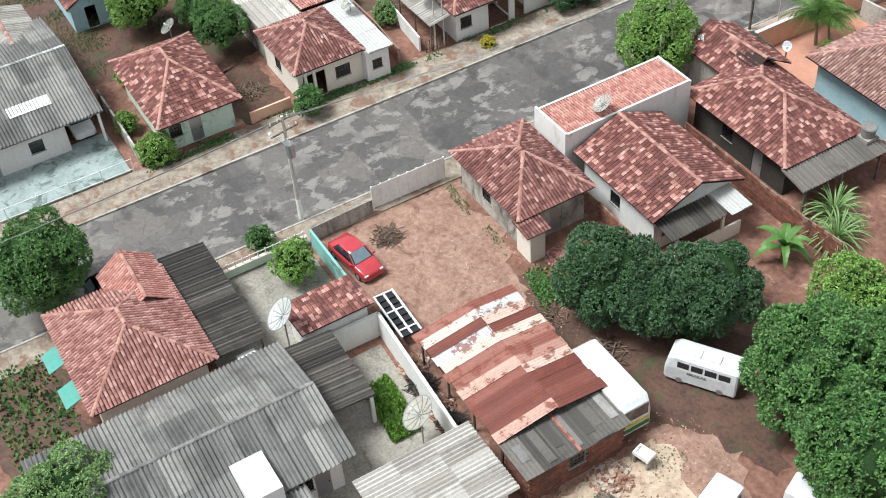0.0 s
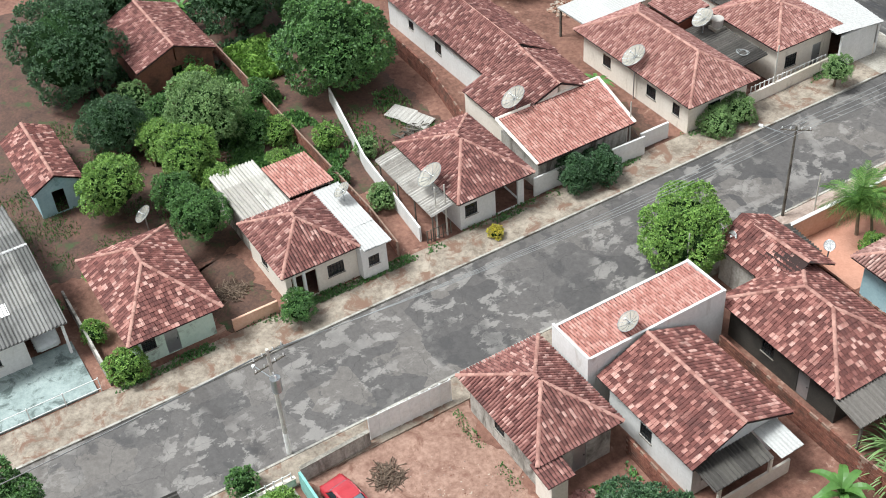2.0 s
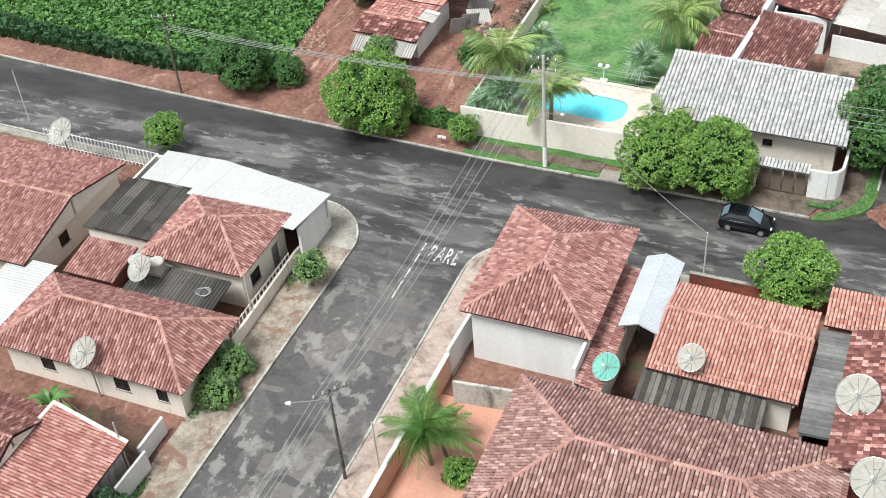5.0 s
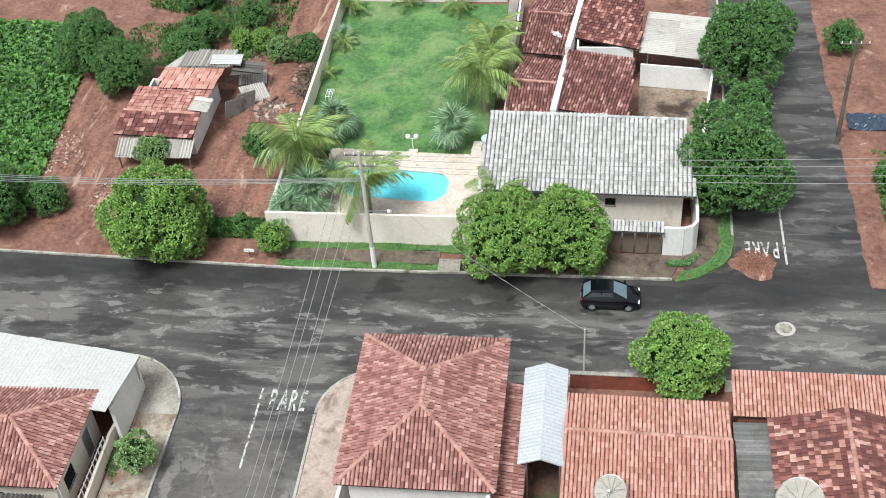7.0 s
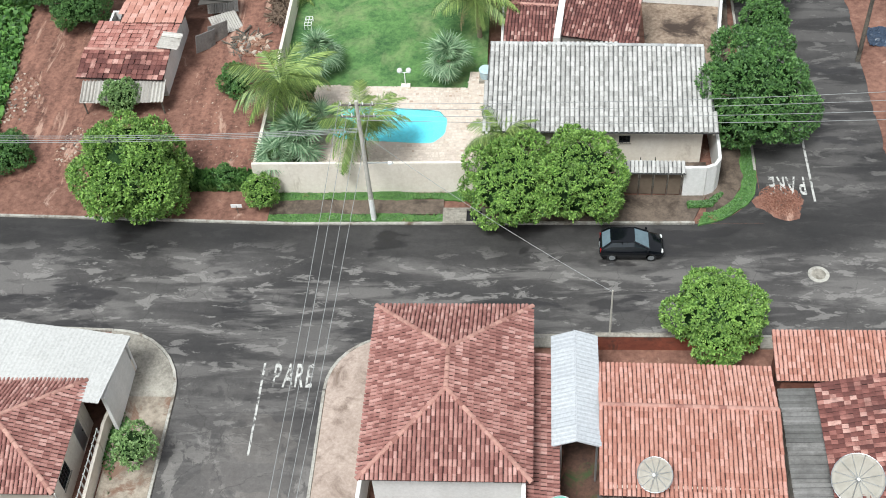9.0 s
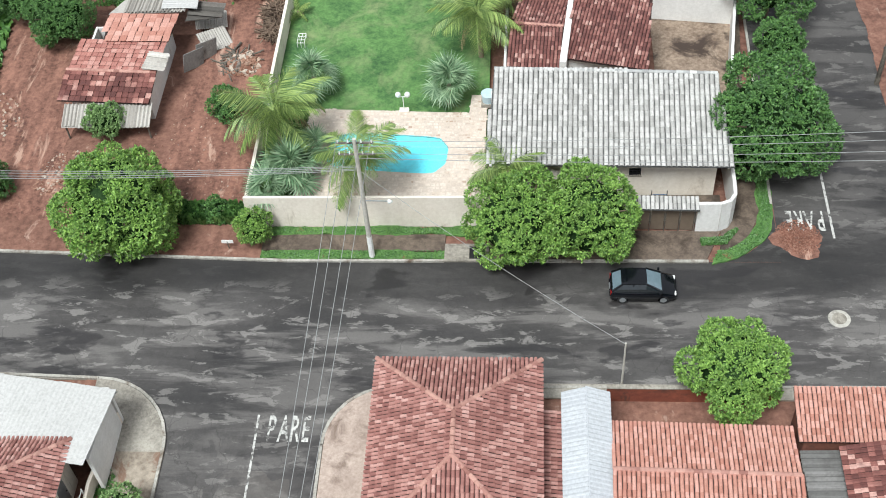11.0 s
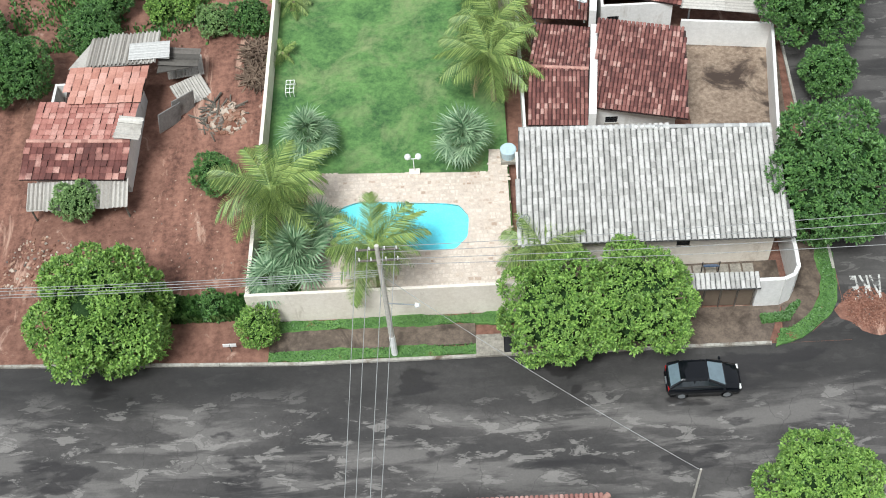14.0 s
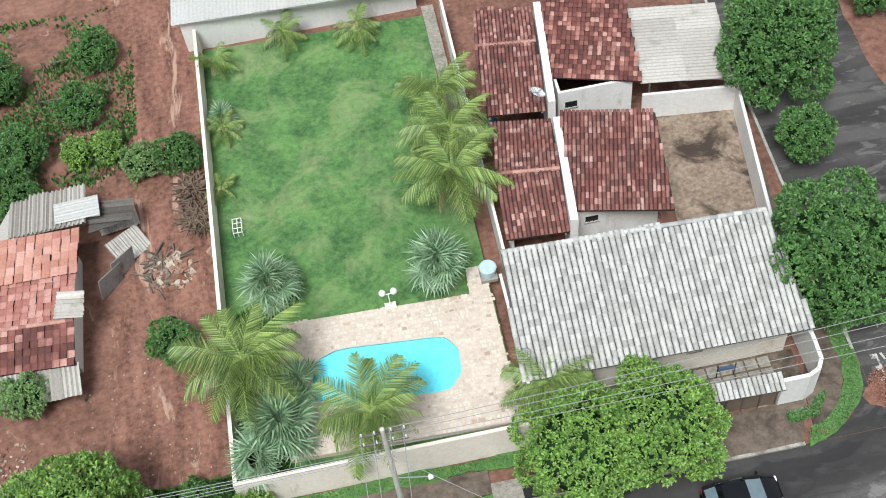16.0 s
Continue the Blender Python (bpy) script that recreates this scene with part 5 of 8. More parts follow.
roof(h, [[(8.5, 21.5, 3.15), (11.8, 21.2, 3.15), (12.3, 25.7, 4.0), (8.8, 26.2, 4.0)], [(9.4, 30.0, 3.15), (12.7, 29.1, 3.15), (12.3, 25.7, 4.0), (8.8, 26.2, 4.0)]], [((8.8, 26.2, 4.0), (12.3, 25.7, 4.0))], TILE_MAROON, gables=WALL_WHITE)
slanted_wall(h, "party_wall", 12.05, 20.8, 13.0, 28.6, 4.2, 0.42, WALL_WHITE)
roof(h, [[(17.7, 22.1, 3.05), (22.5, 21.0, 2.9), (23.3, 26.6, 2.9), (18.3, 27.7, 3.05)]], [], FIBRE_PALE, lay=lay_waves, amp=0.02)
for x, y in ((18.1, 22.2), (22.3, 21.3), (22.9, 26.2)):
    part("canopy_post", rods([((x, y, 0), (x, y, 2.9), 0.06)]), STEEL, h)

b = thing("long_shed", "long white shed along the end of the lawn", "shed")
shell(b, -8.4, 34.4, 6.4, 39.0, 2.5, WALL_WHITE)
roof(b, [[(-8.6, 34.2, 2.6), (6.6, 33.4, 2.6), (6.6, 39.3, 2.9), (-8.6, 39.3, 2.9)]], [], SHEET_WHITE, lay=lay_waves, amp=0.015)

# farm shack on the red earth
b = thing("farm_shack", "ramshackle shack with sagging clay tiles and tin lean-tos", "shack")
shell(b, -20.6, 12.2, -15.4, 19.4, 1.9, WALL_WHITE, [("s", -18.5, -17.4, 0.02, 1.7)])
roof(b, [[(-21.4, 11.9, 1.95), (-15.2, 11.5, 1.95), (-15.1, 13.9, 2.5), (-21.2, 14.3, 2.5)]], [((-21.2, 14.3, 2.5), (-15.1, 13.9, 2.5))], TILE_DARK, w=0.4, l=0.4, jitter=0.03)
roof(b, [[(-21.0, 14.3, 2.5), (-15.1, 13.9, 2.5), (-15.0, 16.8, 2.62), (-20.9, 17.1, 2.62)]], [], TILE_SALMON, w=0.4, l=0.42, arch=False, jitter=0.03)
roof(b, [[(-19.6, 20.0, 2.45), (-14.8, 19.9, 2.4), (-14.8, 16.7, 2.76), (-19.3, 17.0, 2.76)]], [], TILE_ORANGE, w=0.5, l=0.5, arch=False, jitter=0.04)
roof(b, [[(-16.0, 20.6, 2.62), (-13.6, 20.5, 2.5), (-13.7, 21.7, 2.45), (-15.8, 21.8, 2.55)]], [], SHEET_WHITE, lay=lay_waves, amp=0.02, width=0.8)
roof(b, [[(-20.9, 10.2, 1.2), (-15.1, 10.2, 1.2), (-15.1, 11.7, 1.75), (-20.9, 11.7, 1.75)]], [], FIBRE_PALE, lay=lay_waves, jitter=0.05)
for x in (-20.7, -15.3):
    part("lean_to_post", rods([((x, 10.4, 0), (x, 10.4, 1.2), 0.06)]), TIMBER, b)
roof(b, [[(-19.7, 20.0, 2.5), (-14.6, 20.2, 2.5), (-14.5, 22.6, 2.1), (-18.6, 23.0, 2.1)]], [], FIBRE_PALE, lay=lay_waves, jitter=0.08)
roof(b, [[(-16.0, 14.0, 2.76), (-14.6, 14.0, 2.66), (-14.6, 15.4, 2.72), (-15.8, 15.4, 2.8)]], [], FIBRE_PALE, lay=lay_waves, jitter=0.08, width=0.5)
roof(b, [[(-14.4, 19.8, 2.0), (-12.0, 20.4, 1.8), (-12.0, 21.8, 1.8), (-14.3, 21.6, 2.0)]], [], FIBRE_DARK, lay=lay_waves, width=0.6)
for x, y, r in ((-13.6, 17.2, 50), (-12.9, 18.2, 48)):
    m = pose(x, y, 0.75, 0, 12, r)
    bm = boxes((-0.85, -0.03, -0.7, 0.85, 0.03, 0.7))
    bmesh.ops.transform(bm, matrix=m, verts=bm.verts)
    part("tin_panel", bm, FIBRE, b)


# ---- garden walls, gates and fences ----
beam_wall("garden_wall", "long cream rendered wall round the pool garden", [(-7.6, 2.8), (6.3, 2.8), (15.3, 2.5)], 2.55, WALL_CREAM, 0.18)
beam_wall("garden_wall", "curved white wall at the street corner", [(18.9, 2.35), (20.2, 2.35), (20.75, 2.6), (21.05, 3.1), (21.1, 4.2), (21.0, 10.2)], 2.45, WALL_WHITE, 0.2)
beam_wall("garden_wall", "pale wall along the side of the lawn", [(-7.6, 2.95), (-7.6, 34.2)], 2.0, WALL_CREAM, 0.2)
beam_wall("garden_wall", "white wall between lawn and neighbours", [(7.6, 11.2), (7.8, 33.0)], 2.0, WALL_WHITE, 0.16)
beam_wall("garden_wall", "stained wall round the concrete backyard", [(17.6, 21.9), (23.0, 21.2), (21.6, 10.9)], 2.0, WALL_WHITE, 0.18)
beam_wall("street_wall", "peach rendered wall along the pavement", [(1.2, -34.4), (1.3, -22.0)], 1.9, WALL_PINK, 0.2, coping=WALL_WHITE)
beam_wall("street_wall", "white wall beside the corner house", [(1.3, -21.9), (1.8, -10.0)], 2.2, WALL_WHITE, 0.2)
beam_wall("yard_wall", "rough grey wall across the courtyard", [(2.4, -23.9), (6.8, -23.4)], 1.8, WALL_GREY, 0.2)
beam_wall("yard_wall", "weathered wall with a rust-red face", [(13.3, -9.4), (22.2, -9.4)], 1.2, WALL_RED, 0.2, coping=CONCRETE)
brick_wall("bare brick boundary wall, stained dark", [(6.2, -43.9), (17.6, -43.9), (20.5, -43.6)], 1.9)
brick_wall("bare brick boundary wall behind the patched house", [(3.2, -34.4), (16.5, -34.6)], 1.7)
brick_wall("bare brick wall between two houses", [(9.0, -53.1), (14.5, -53.3)], 1.5)
beam_wall("lot_wall", "low grey wall beside the metal gate", [(0.5, -69.4), (0.3, -64.9)], 1.2, WALL_GREY, 0.18, coping=CONCRETE)
beam_wall("lot_wall", "turquoise wall beside the red car", [(0.9, -69.6), (6.7, -69.6)], 1.5, WALL_TEAL, 0.16)
beam_wall("yard_wall", "white rendered courtyard wall", [(9.8, -75.4), (9.9, -69.6), (19.4, -70.1), (20.0, -69.8)], 1.9, WALL_WHITE, 0.2)
beam_wall("street_wall", "low pale-green wall and railing base", [(0.5, -78.6), (0.5, -69.8)], 0.7, WALL_GREEN, 0.18, coping=WALL_CREAM)
beam_wall("side_wall", "low wall with peeling paint beside the hipped house", [(-13.0, -67.6), (-13.0, -64.4)], 1.0, WALL_PINK, 0.16)
beam_wall("side_wall", "low stained wall at a house side", [(-13.0, -75.9), (-22, -75.9)], 1.2, WALL_GREY, 0.16)
beam_wall("white_wall", "broken white painted wall across the back lot", [(-33, -50.2), (-23.2, -52.3), (-13.6, -53.2)], 1.3, WALL_WHITE, 0.14)
brick_wall("bare brick wall along the back lots", [(-46, -54.9), (-17.5, -54.9), (-13.2, -55.2)], 1.4)
brick_wall("bare brick wall beside the long house", [(-44, -42.0), (-30, -42.4), (-21.4, -44.0)], 1.7)
brick_wall("bare brick wall round the far yard", [(-52, -33.5), (-43, -30.0), (-40.5, -25.2)], 1.5)
brick_wall("broken brick wall in the back gardens", [(-46, -65.4), (-33, -65.2)], 1.2)
beam_wall("street_wall", "cream wall with slots before the corner house", [(-12.7, -24.3), (-12.9, -15.4), (-12.4, -11.2)], 1.1, WALL_CREAM, 0.18)
beam_wall("street_wall", "white low wall with gate piers", [(-13.2, -34.4), (-13.2, -31.8)], 1.4, WALL_WHITE, 0.18)
beam_wall("street_wall", "stained white wall with a closed gate", [(-13.2, -44.0), (-13.2, -37.6)], 1.6, WALL_WHITE, 0.14)
beam_wall("street_wall", "white rendered wall panel on the pavement edge", [(-12.6, -37.5), (-12.5, -34.6)], 1.7, WALL_WHITE, 0.16)


def slat_gate(name, label, x0, y0, x1, y1, height, panels, material, bar=0.05, posts=PAINT_WHITE):
    g = thing(name, label, "gate")
    d = Vector((x1 - x0, y1 - y0, 0))
    m = Matrix.Translation((x0, y0, 0)) @ Matrix.Rotation(math.atan2(d.y, d.x), 4, "Z")
    w = d.length / panels
    for i in range(panels):
        bm = boxes((i * w + 0.06, -0.015, 0.15, (i + 1) * w - 0.06, 0.015, height - 0.05))
        bmesh.ops.transform(bm, matrix=m, verts=bm.verts)
        part("gate_panel", bm, material, g)
    for i in range(panels + 1):
        bm = boxes((i * w - bar, -bar, 0, i * w + bar, bar, height))
        bmesh.ops.transform(bm, matrix=m, verts=bm.verts)
        part("gate_post", bm, posts, g)
    return g


slat_gate("sliding_gate", "long panelled metal gate, closed", 0.05, -64.7, 0.15, -59.3, 2.0, 8, PAINT_WHITE)
slat_gate("garage_gate", "closed brown garage gate under a tiled lintel", 15.4, 2.45, 18.8, 2.35, 2.1, 4, plain("brown_gate", lin(112, 98, 84), 0.6), 0.03, TIMBER)
g = thing("gate_canopy", "narrow white tiled canopy over the garage gate", "canopy")
roof(g, [[(15.2, 2.0, 2.3), (18.95, 1.9, 2.3), (18.95, 2.75, 2.5), (15.2, 2.85, 2.5)]], [], TILE_WHITE, w=0.26)


def railing(label, pts, height=1.3, step=0.6, material=PAINT_WHITE, thick=0.03):
    r = thing("railing", label, "fence")
    for (xa, ya), (xb, yb) in zip(pts, pts[1:]):
        d = Vector((xb - xa, yb - ya, 0))
        n = max(1, int(d.length / step))
        for i in range(n + 1):
            q = Vector((xa, ya, 0)) + d * i / n
            part("picket", boxes((q.x - thick, q.y - thick, 0, q.x + thick, q.y + thick, height)), material, r)
        for z in (0.25, height - 0.08):
            part("rail", rods([((xa, ya, z), (xb, yb, z), thick * 0.9)]), material, r)


railing("white steel picket railing along the pavement", [(-28.2, -8.7), (-39.2, -8.5)], 1.7, 0.35)
railing("white wire fence on posts before the wet forecourt", [(-12.95, -90), (-12.95, -76.6)], 1.2, 2.2)
railing("pale green railing on the low wall", [(0.5, -78.4), (0.5, -70.0)], 1.25, 0.5)
railing("white railing before the corner house", [(-13.0, -23.8), (-13.0, -16)], 1.5, 0.45)
railing("rough wooden fence of thin stakes", [(-13.2, -52.9), (-13.2, -51.0)], 1.1, 0.3, TIMBER)
railing("wire fence on thin posts between the side yards", [(-13.1, -34.6), (-20.5, -32.2)], 1.2, 1.6, TIMBER)


# ---- pool and its deck ----
deck = thing("pool_deck", "pool deck paved with pale irregular sandstone", "deck")
DECK = [(-5.0, 4.3), (6.5, 3.9), (6.5, 13.3), (5.5, 13.4), (5.4, 11.7), (-4.9, 12.2)]
POOL = [(-2.6, 6.8), (3.3, 6.3), (4.1, 7.2), (4.2, 8.6), (3.6, 9.5), (-1.9, 10.0), (-3.0, 9.6), (-3.45, 8.2), (-3.3, 7.3)]
for _ in range(2):
    POOL = [tuple(p[k] + (q[k] - p[k]) * f for k in (0, 1)) for p, q in zip(POOL, POOL[1:] + POOL[:1]) for f in (0.12, 0.88)]
bm = bmesh.new()
outer = [bm.verts.new((x, y, 0.8)) for x, y in DECK]
inner = [bm.verts.new((x, y, 0.8)) for x, y in POOL]
edges = [bm.edges.new((a, b)) for ring in (outer, inner) for a, b in zip(ring, ring[1:] + ring[:1])]
bmesh.ops.triangle_fill(bm, edges=edges, use_beauty=True)
ext = bmesh.ops.extrude_face_region(bm, geom=list(bm.faces))
bmesh.ops.translate(bm, vec=(0, 0, -0.75), verts=[v for v in ext["geom"] if isinstance(v, bmesh.types.BMVert)])
bmesh.ops.recalc_face_normals(bm, faces=bm.faces)
part("deck_base", bm, DECK_GROUT, deck)
verts, faces = [], []
y = 4.0
while y < 13.3:
    hgt, x = rng.uniform(0.18, 0.3), -5.0 + rng.uniform(-0.3, 0.1)
    while x < 6.4:
        w = rng.uniform(0.16, 0.42)
        cx, cy = x + w / 2, y + hgt / 2
        if inside(cx, cy, DECK) and not any(inside(cx + a, cy + b, POOL) for a in (-w / 2, 0, w / 2) for b in (-hgt / 2, hgt / 2)):
            k, z = len(verts), 0.805 + rng.uniform(0, 0.008)
            q = [(x + 0.01 + rng.uniform(0, 0.06), y + 0.01 + rng.uniform(0, 0.05)), (x + w - 0.01 - rng.uniform(0, 0.06), y + 0.01 + rng.uniform(0, 0.05)), (x + w - 0.01 - rng.uniform(0, 0.06), y + hgt - 0.01 - rng.uniform(0, 0.05)), (x + 0.01 + rng.uniform(0, 0.06), y + hgt - 0.01 - rng.uniform(0, 0.05))]
            verts += [(a, b, z) for a, b in q] + [(a, b, 0.79) for a, b in q]
            faces += [(k, k + 1, k + 2, k + 3)] + [(k + i, k + 4 + i, k + 4 + (i + 1) % 4, k + (i + 1) % 4) for i in range(4)]
        x += w
    y += hgt
joined("paving", verts, faces, STONE_DECK, deck, "irregular pale sandstone slabs", "stuff")
pool = thing("swimming_pool", "turquoise swimming pool with clipped corners, full of water", "pool")
bm = bmesh.new()
n = len(POOL)
top, low = [bm.verts.new((x, y, 0.82)) for x, y in POOL], [bm.verts.new((x, y, 0.7)) for x, y in POOL]
for i in range(n):
    bm.faces.new((top[i], low[i], low[(i + 1) % n], top[(i + 1) % n]))
bm.faces.new(low)
bmesh.ops.recalc_face_normals(bm, faces=bm.faces)
bmesh.ops.reverse_faces(bm, faces=bm.faces)
part("basin", bm, POOL_BLUE, pool)
bm = bmesh.new()
bm.faces.new([bm.verts.new((x, y, 0.79)) for x, y in POOL])
wm, wt, wb, wp = start("pool_water")
clear, gloss, fres, both = (wt.nodes.new("ShaderNode" + k) for k in ("BsdfTransparent", "BsdfGlossy", "Fresnel", "MixShader"))
clear.inputs[0].default_value, gloss.inputs["Roughness"].default_value, fres.inputs["IOR"].default_value = (0.86, 0.98, 1.0, 1), 0.05, 1.33
wt.links.new(fres.outputs[0], both.inputs[0])
wt.links.new(clear.outputs[0], both.inputs[1])
wt.links.new(gloss.outputs[0], both.inputs[2])
wt.links.new(both.outputs[0], wt.nodes["Material Output"].inputs["Surface"])
water = part("water_surface", bm, wm, pool)
water.visible_shadow = False


# ---- vegetation ----
def crown_mesh(name, blobs, leaves, size, material, seed):
    """A crown of rosettes of single leaves seated on lumpy masses, with gaps between the masses."""
    g = np.random.default_rng(seed)
    blobs = np.array(blobs, float)
    area = blobs[:, 3] ** 2
    per = 9
    pick = g.choice(len(blobs), int(leaves / per * 2.4), p=area / area.sum())
    d = g.normal(size=(len(pick), 3))
    d[:, 2] += 0.35
    d /= np.linalg.norm(d, axis=1)[:, None]
    centre = blobs[pick, :3] + d * (blobs[pick, 3] * g.uniform(0.84, 1.04, len(pick)))[:, None]
    gap = np.linalg.norm(centre[:, None, :] - blobs[None, :, :3], axis=2) / blobs[None, :, 3]
    gap[np.arange(len(pick)), pick] = 9
    keep = np.nonzero(gap.min(axis=1) > 0.97)[0][: leaves // per]
    centre, d = centre[keep], d[keep]
    n = len(keep)
    verts = np.empty((n * per, 4, 3))
    big = g.uniform(0.75, 1.25, n)[:, None]
    for j in range(per):
        out = d * 0.5 + g.normal(size=d.shape) * 0.62 + (0, 0, 0.2)
        out /= np.linalg.norm(out, axis=1)[:, None] + 1e-9
        face = d + g.normal(size=d.shape) * 0.3 + (0, 0, 0.7)
        side = np.cross(face, out)
        side /= np.linalg.norm(side, axis=1)[:, None] + 1e-9
        face = np.cross(out, side)
        s = size * big * g.uniform(0.8, 1.25, n)[:, None]
        base = centre + out * s * 0.12 + g.normal(size=d.shape) * size * 0.12
        verts[j::per, 0] = base
        verts[j::per, 1] = base + out * s * 0.6 + side * s * 0.27
        verts[j::per, 2] = base + out * s * 1.15 - face * s * 0.2
        verts[j::per, 3] = base + out * s * 0.6 - side * s * 0.27
    m = n * per
    me = bpy.data.meshes.new(name)
    me.from_pydata(verts.reshape(-1, 3).tolist(), [], (np.arange(m * 4).reshape(-1, 4)).tolist())
    me.materials.append(material)
    return me


def trunk_mesh(height, radius, reach, seed, limbs=6):
    g = random.Random(seed)
    bm = bmesh.new()
    lean = Vector((g.uniform(-0.15, 0.15), g.uniform(-0.15, 0.15), height * 0.55))
    rod(bm, (0, 0, -0.1), lean, radius, radius * 0.75)
    for i in range(limbs):
        a = 2 * math.pi * (i + g.uniform(-0.3, 0.3)) / limbs
        mid = lean + Vector((math.cos(a) * reach * 0.35, math.sin(a) * reach * 0.35, height * 0.22))
        tip = lean + Vector((math.cos(a) * reach * 0.75, math.sin(a) * reach * 0.75, height * g.uniform(0.25, 0.5)))
        rod(bm, lean - Vector((0, 0, 0.1)), mid, radius * 0.5, radius * 0.35, 6)
        rod(bm, mid, tip, radius * 0.35, radius * 0.1, 5)
    me = bpy.data.meshes.new("trunk")
    bm.to_mesh(me)
    bm.free()
    me.materials.append(BARK)
    return me


def tree(label, x, y, r, h, material, seed, leaf=0.3, count=None, squash=0.85, category="tree", z=0.0):
    """A broad-crowned tree: crown radius r, top at h."""
    leaf = leaf * 0.48
    g = random.Random(seed)
    t = thing("tree" if category == "tree" else "shrub", label, category, x, y, z, g.uniform(0, 360))
    tr = new("trunk", trunk_mesh(h - r * 0.5, 0.06 * r + 0.04, r, seed))
    tr.parent = t
    cz = max(h - r * squash * 1.02, r * 0.55)
    blobs = [(0, 0, cz, r * 0.6)]
    lobes = 24 if r > 2 else 16
    for i in range(lobes):
        e = 0.97 - 1.7 * (i + g.uniform(-0.3, 0.3)) / (lobes - 1)
        a, out = 2.39996 * i + g.uniform(-0.35, 0.35), g.uniform(0.58, 0.78)
        q = r * math.sqrt(max(0.02, 1 - e * e)) * out
        blobs.append((math.cos(a) * q, math.sin(a) * q, cz + e * r * squash * out, r * (g.uniform(0.2, 0.36) if r > 2 else g.uniform(0.26, 0.4))))
    n = count or int((3000 if x > -40 else 1700) * (r / 2.0) ** 2 * (0.3 / leaf) ** 1.6)
    cr = new("crown", crown_mesh("crown", blobs, min(n, 32000), leaf if n < 32000 else leaf * min(1.3, (n / 32000) ** 0.5), material, seed))
    cr.parent = t
    # dark ball in the middle: shade of the crown's gaps given as colour
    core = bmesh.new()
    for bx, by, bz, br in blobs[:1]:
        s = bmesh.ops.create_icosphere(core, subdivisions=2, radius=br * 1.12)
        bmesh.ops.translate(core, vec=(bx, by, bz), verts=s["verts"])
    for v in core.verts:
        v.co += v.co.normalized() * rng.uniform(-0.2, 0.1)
    part("inner_foliage", core, LEAF_SHADE, t)
    return t


tree("broad bright-green street tree beside red earth", -14.9, 1.9, 4.0, 6.4, LEAF_BRIGHT, 1, 0.36)
tree("dense bright-green clipped street tree", 8.5, 1.0, 3.0, 5.6, LEAF_BRIGHT, 2, 0.3, squash=1.0)
tree("dense bright-green clipped street tree", 12.6, 1.2, 3.1, 5.9, LEAF_BRIGHT, 3, 0.3, squash=1.0)
tree("large dark-green round tree on the street corner", 23.4, 8.0, 4.2, 7.2, LEAF_MID, 4, 0.32, squash=0.95)
tree("large dark-green tree along the side street", 25.3, 22.0, 3.8, 7.2, LEAF_MID, 5, 0.34)
tree("small green tree on the side pavement", 25.4, 16.8, 1.7, 3.6, LEAF_MID, 6, 0.28)
tree("round bright-green tree before the red wall", 19.7, -9.2, 2.9, 5.4, LEAF_BRIGHT, 7, 0.3)
tree("round bright-green tree at the field's edge", -28.0, 3.9, 3.0, 5.0, LEAF_MID, 8, 0.3)
tree("small round street tree by the white railing", -29.3, -6.0, 1.7, 3.2, LEAF_BRIGHT, 9, 0.26)
tree("round clipped bright-green tree on the pavement", -1.3, -40.4, 3.3, 5.8, LEAF_BRIGHT, 10, 0.28)
tree("pair of dark dense mango trees in the yard", 16.0, -57.4, 3.5, 6.2, LEAF_DARK, 11, 0.3)
tree("dark dense mango tree in the yard", 19.9, -53.4, 3.4, 6.2, LEAF_DARK, 12, 0.3)
tree("dark smaller tree at the vans' yard", 19.0, -56.8, 2.0, 4.6, LEAF_DARK, 13, 0.28)
tree("large spreading green tree over the yard", 28.2, -53.4, 4.3, 7.8, LEAF_MID, 14, 0.36)
tree("large spreading green tree over the yard", 30.8, -50.0, 4.0, 7.6, LEAF_MID, 15, 0.36)
tree("large spreading green tree over the vans", 33.4, -54.6, 3.8, 7.2, LEAF_MID, 16, 0.36)
tree("light-green tree at the edge of the yard", 25.0, -47.2, 2.8, 5.2, LEAF_BRIGHT, 17, 0.32)
tree("dark-green street tree by the parked car", -3.8, -85.2, 3.5, 6.6, LEAF_MID, 18, 0.3)
tree("yellow-green tree beside the grey roofs", 13.6, -89.6, 3.2, 5.8, LEAF_GREY, 19, 0.3)
tree("low bushy tree in the concrete yard", 3.1, -71.8, 1.5, 3.0, LEAF_BRIGHT, 20, 0.26)
tree("small shrub on the pavement", -0.6, -72.4, 1.0, 1.9, LEAF_MID, 21, 0.24, category="shrub")
tree("round dark clipped tree in the back garden", -36.6, -66.9, 2.6, 4.8, LEAF_DARK, 22, 0.26)
tree("light airy tree in the back garden", -29.2, -69.6, 2.6, 5.0, LEAF_BRIGHT, 23, 0.28)
tree("pale airy tree in the back garden", -33.0, -60.6, 3.3, 6.2, LEAF_GREY, 24, 0.3)
tree("green tree in the back garden", -29.6, -63.6, 2.5, 4.8, LEAF_BRIGHT, 25, 0.28)
tree("dense mid-green tree beside the house", -22.3, -65.6, 2.2, 4.6, LEAF_MID, 26, 0.26)
tree("low green tree behind the garden", -26.0, -62.4, 1.6, 3.0, LEAF_BRIGHT, 27, 0.26)
tree("tall dark mango tree behind the lots", -47.0, -66.5, 5.0, 8.6, LEAF_DARK, 28, 0.4)
tree("tall dark mango tree behind the lots", -56.0, -61.5, 5.2, 8.6, LEAF_DARK, 29, 0.42)
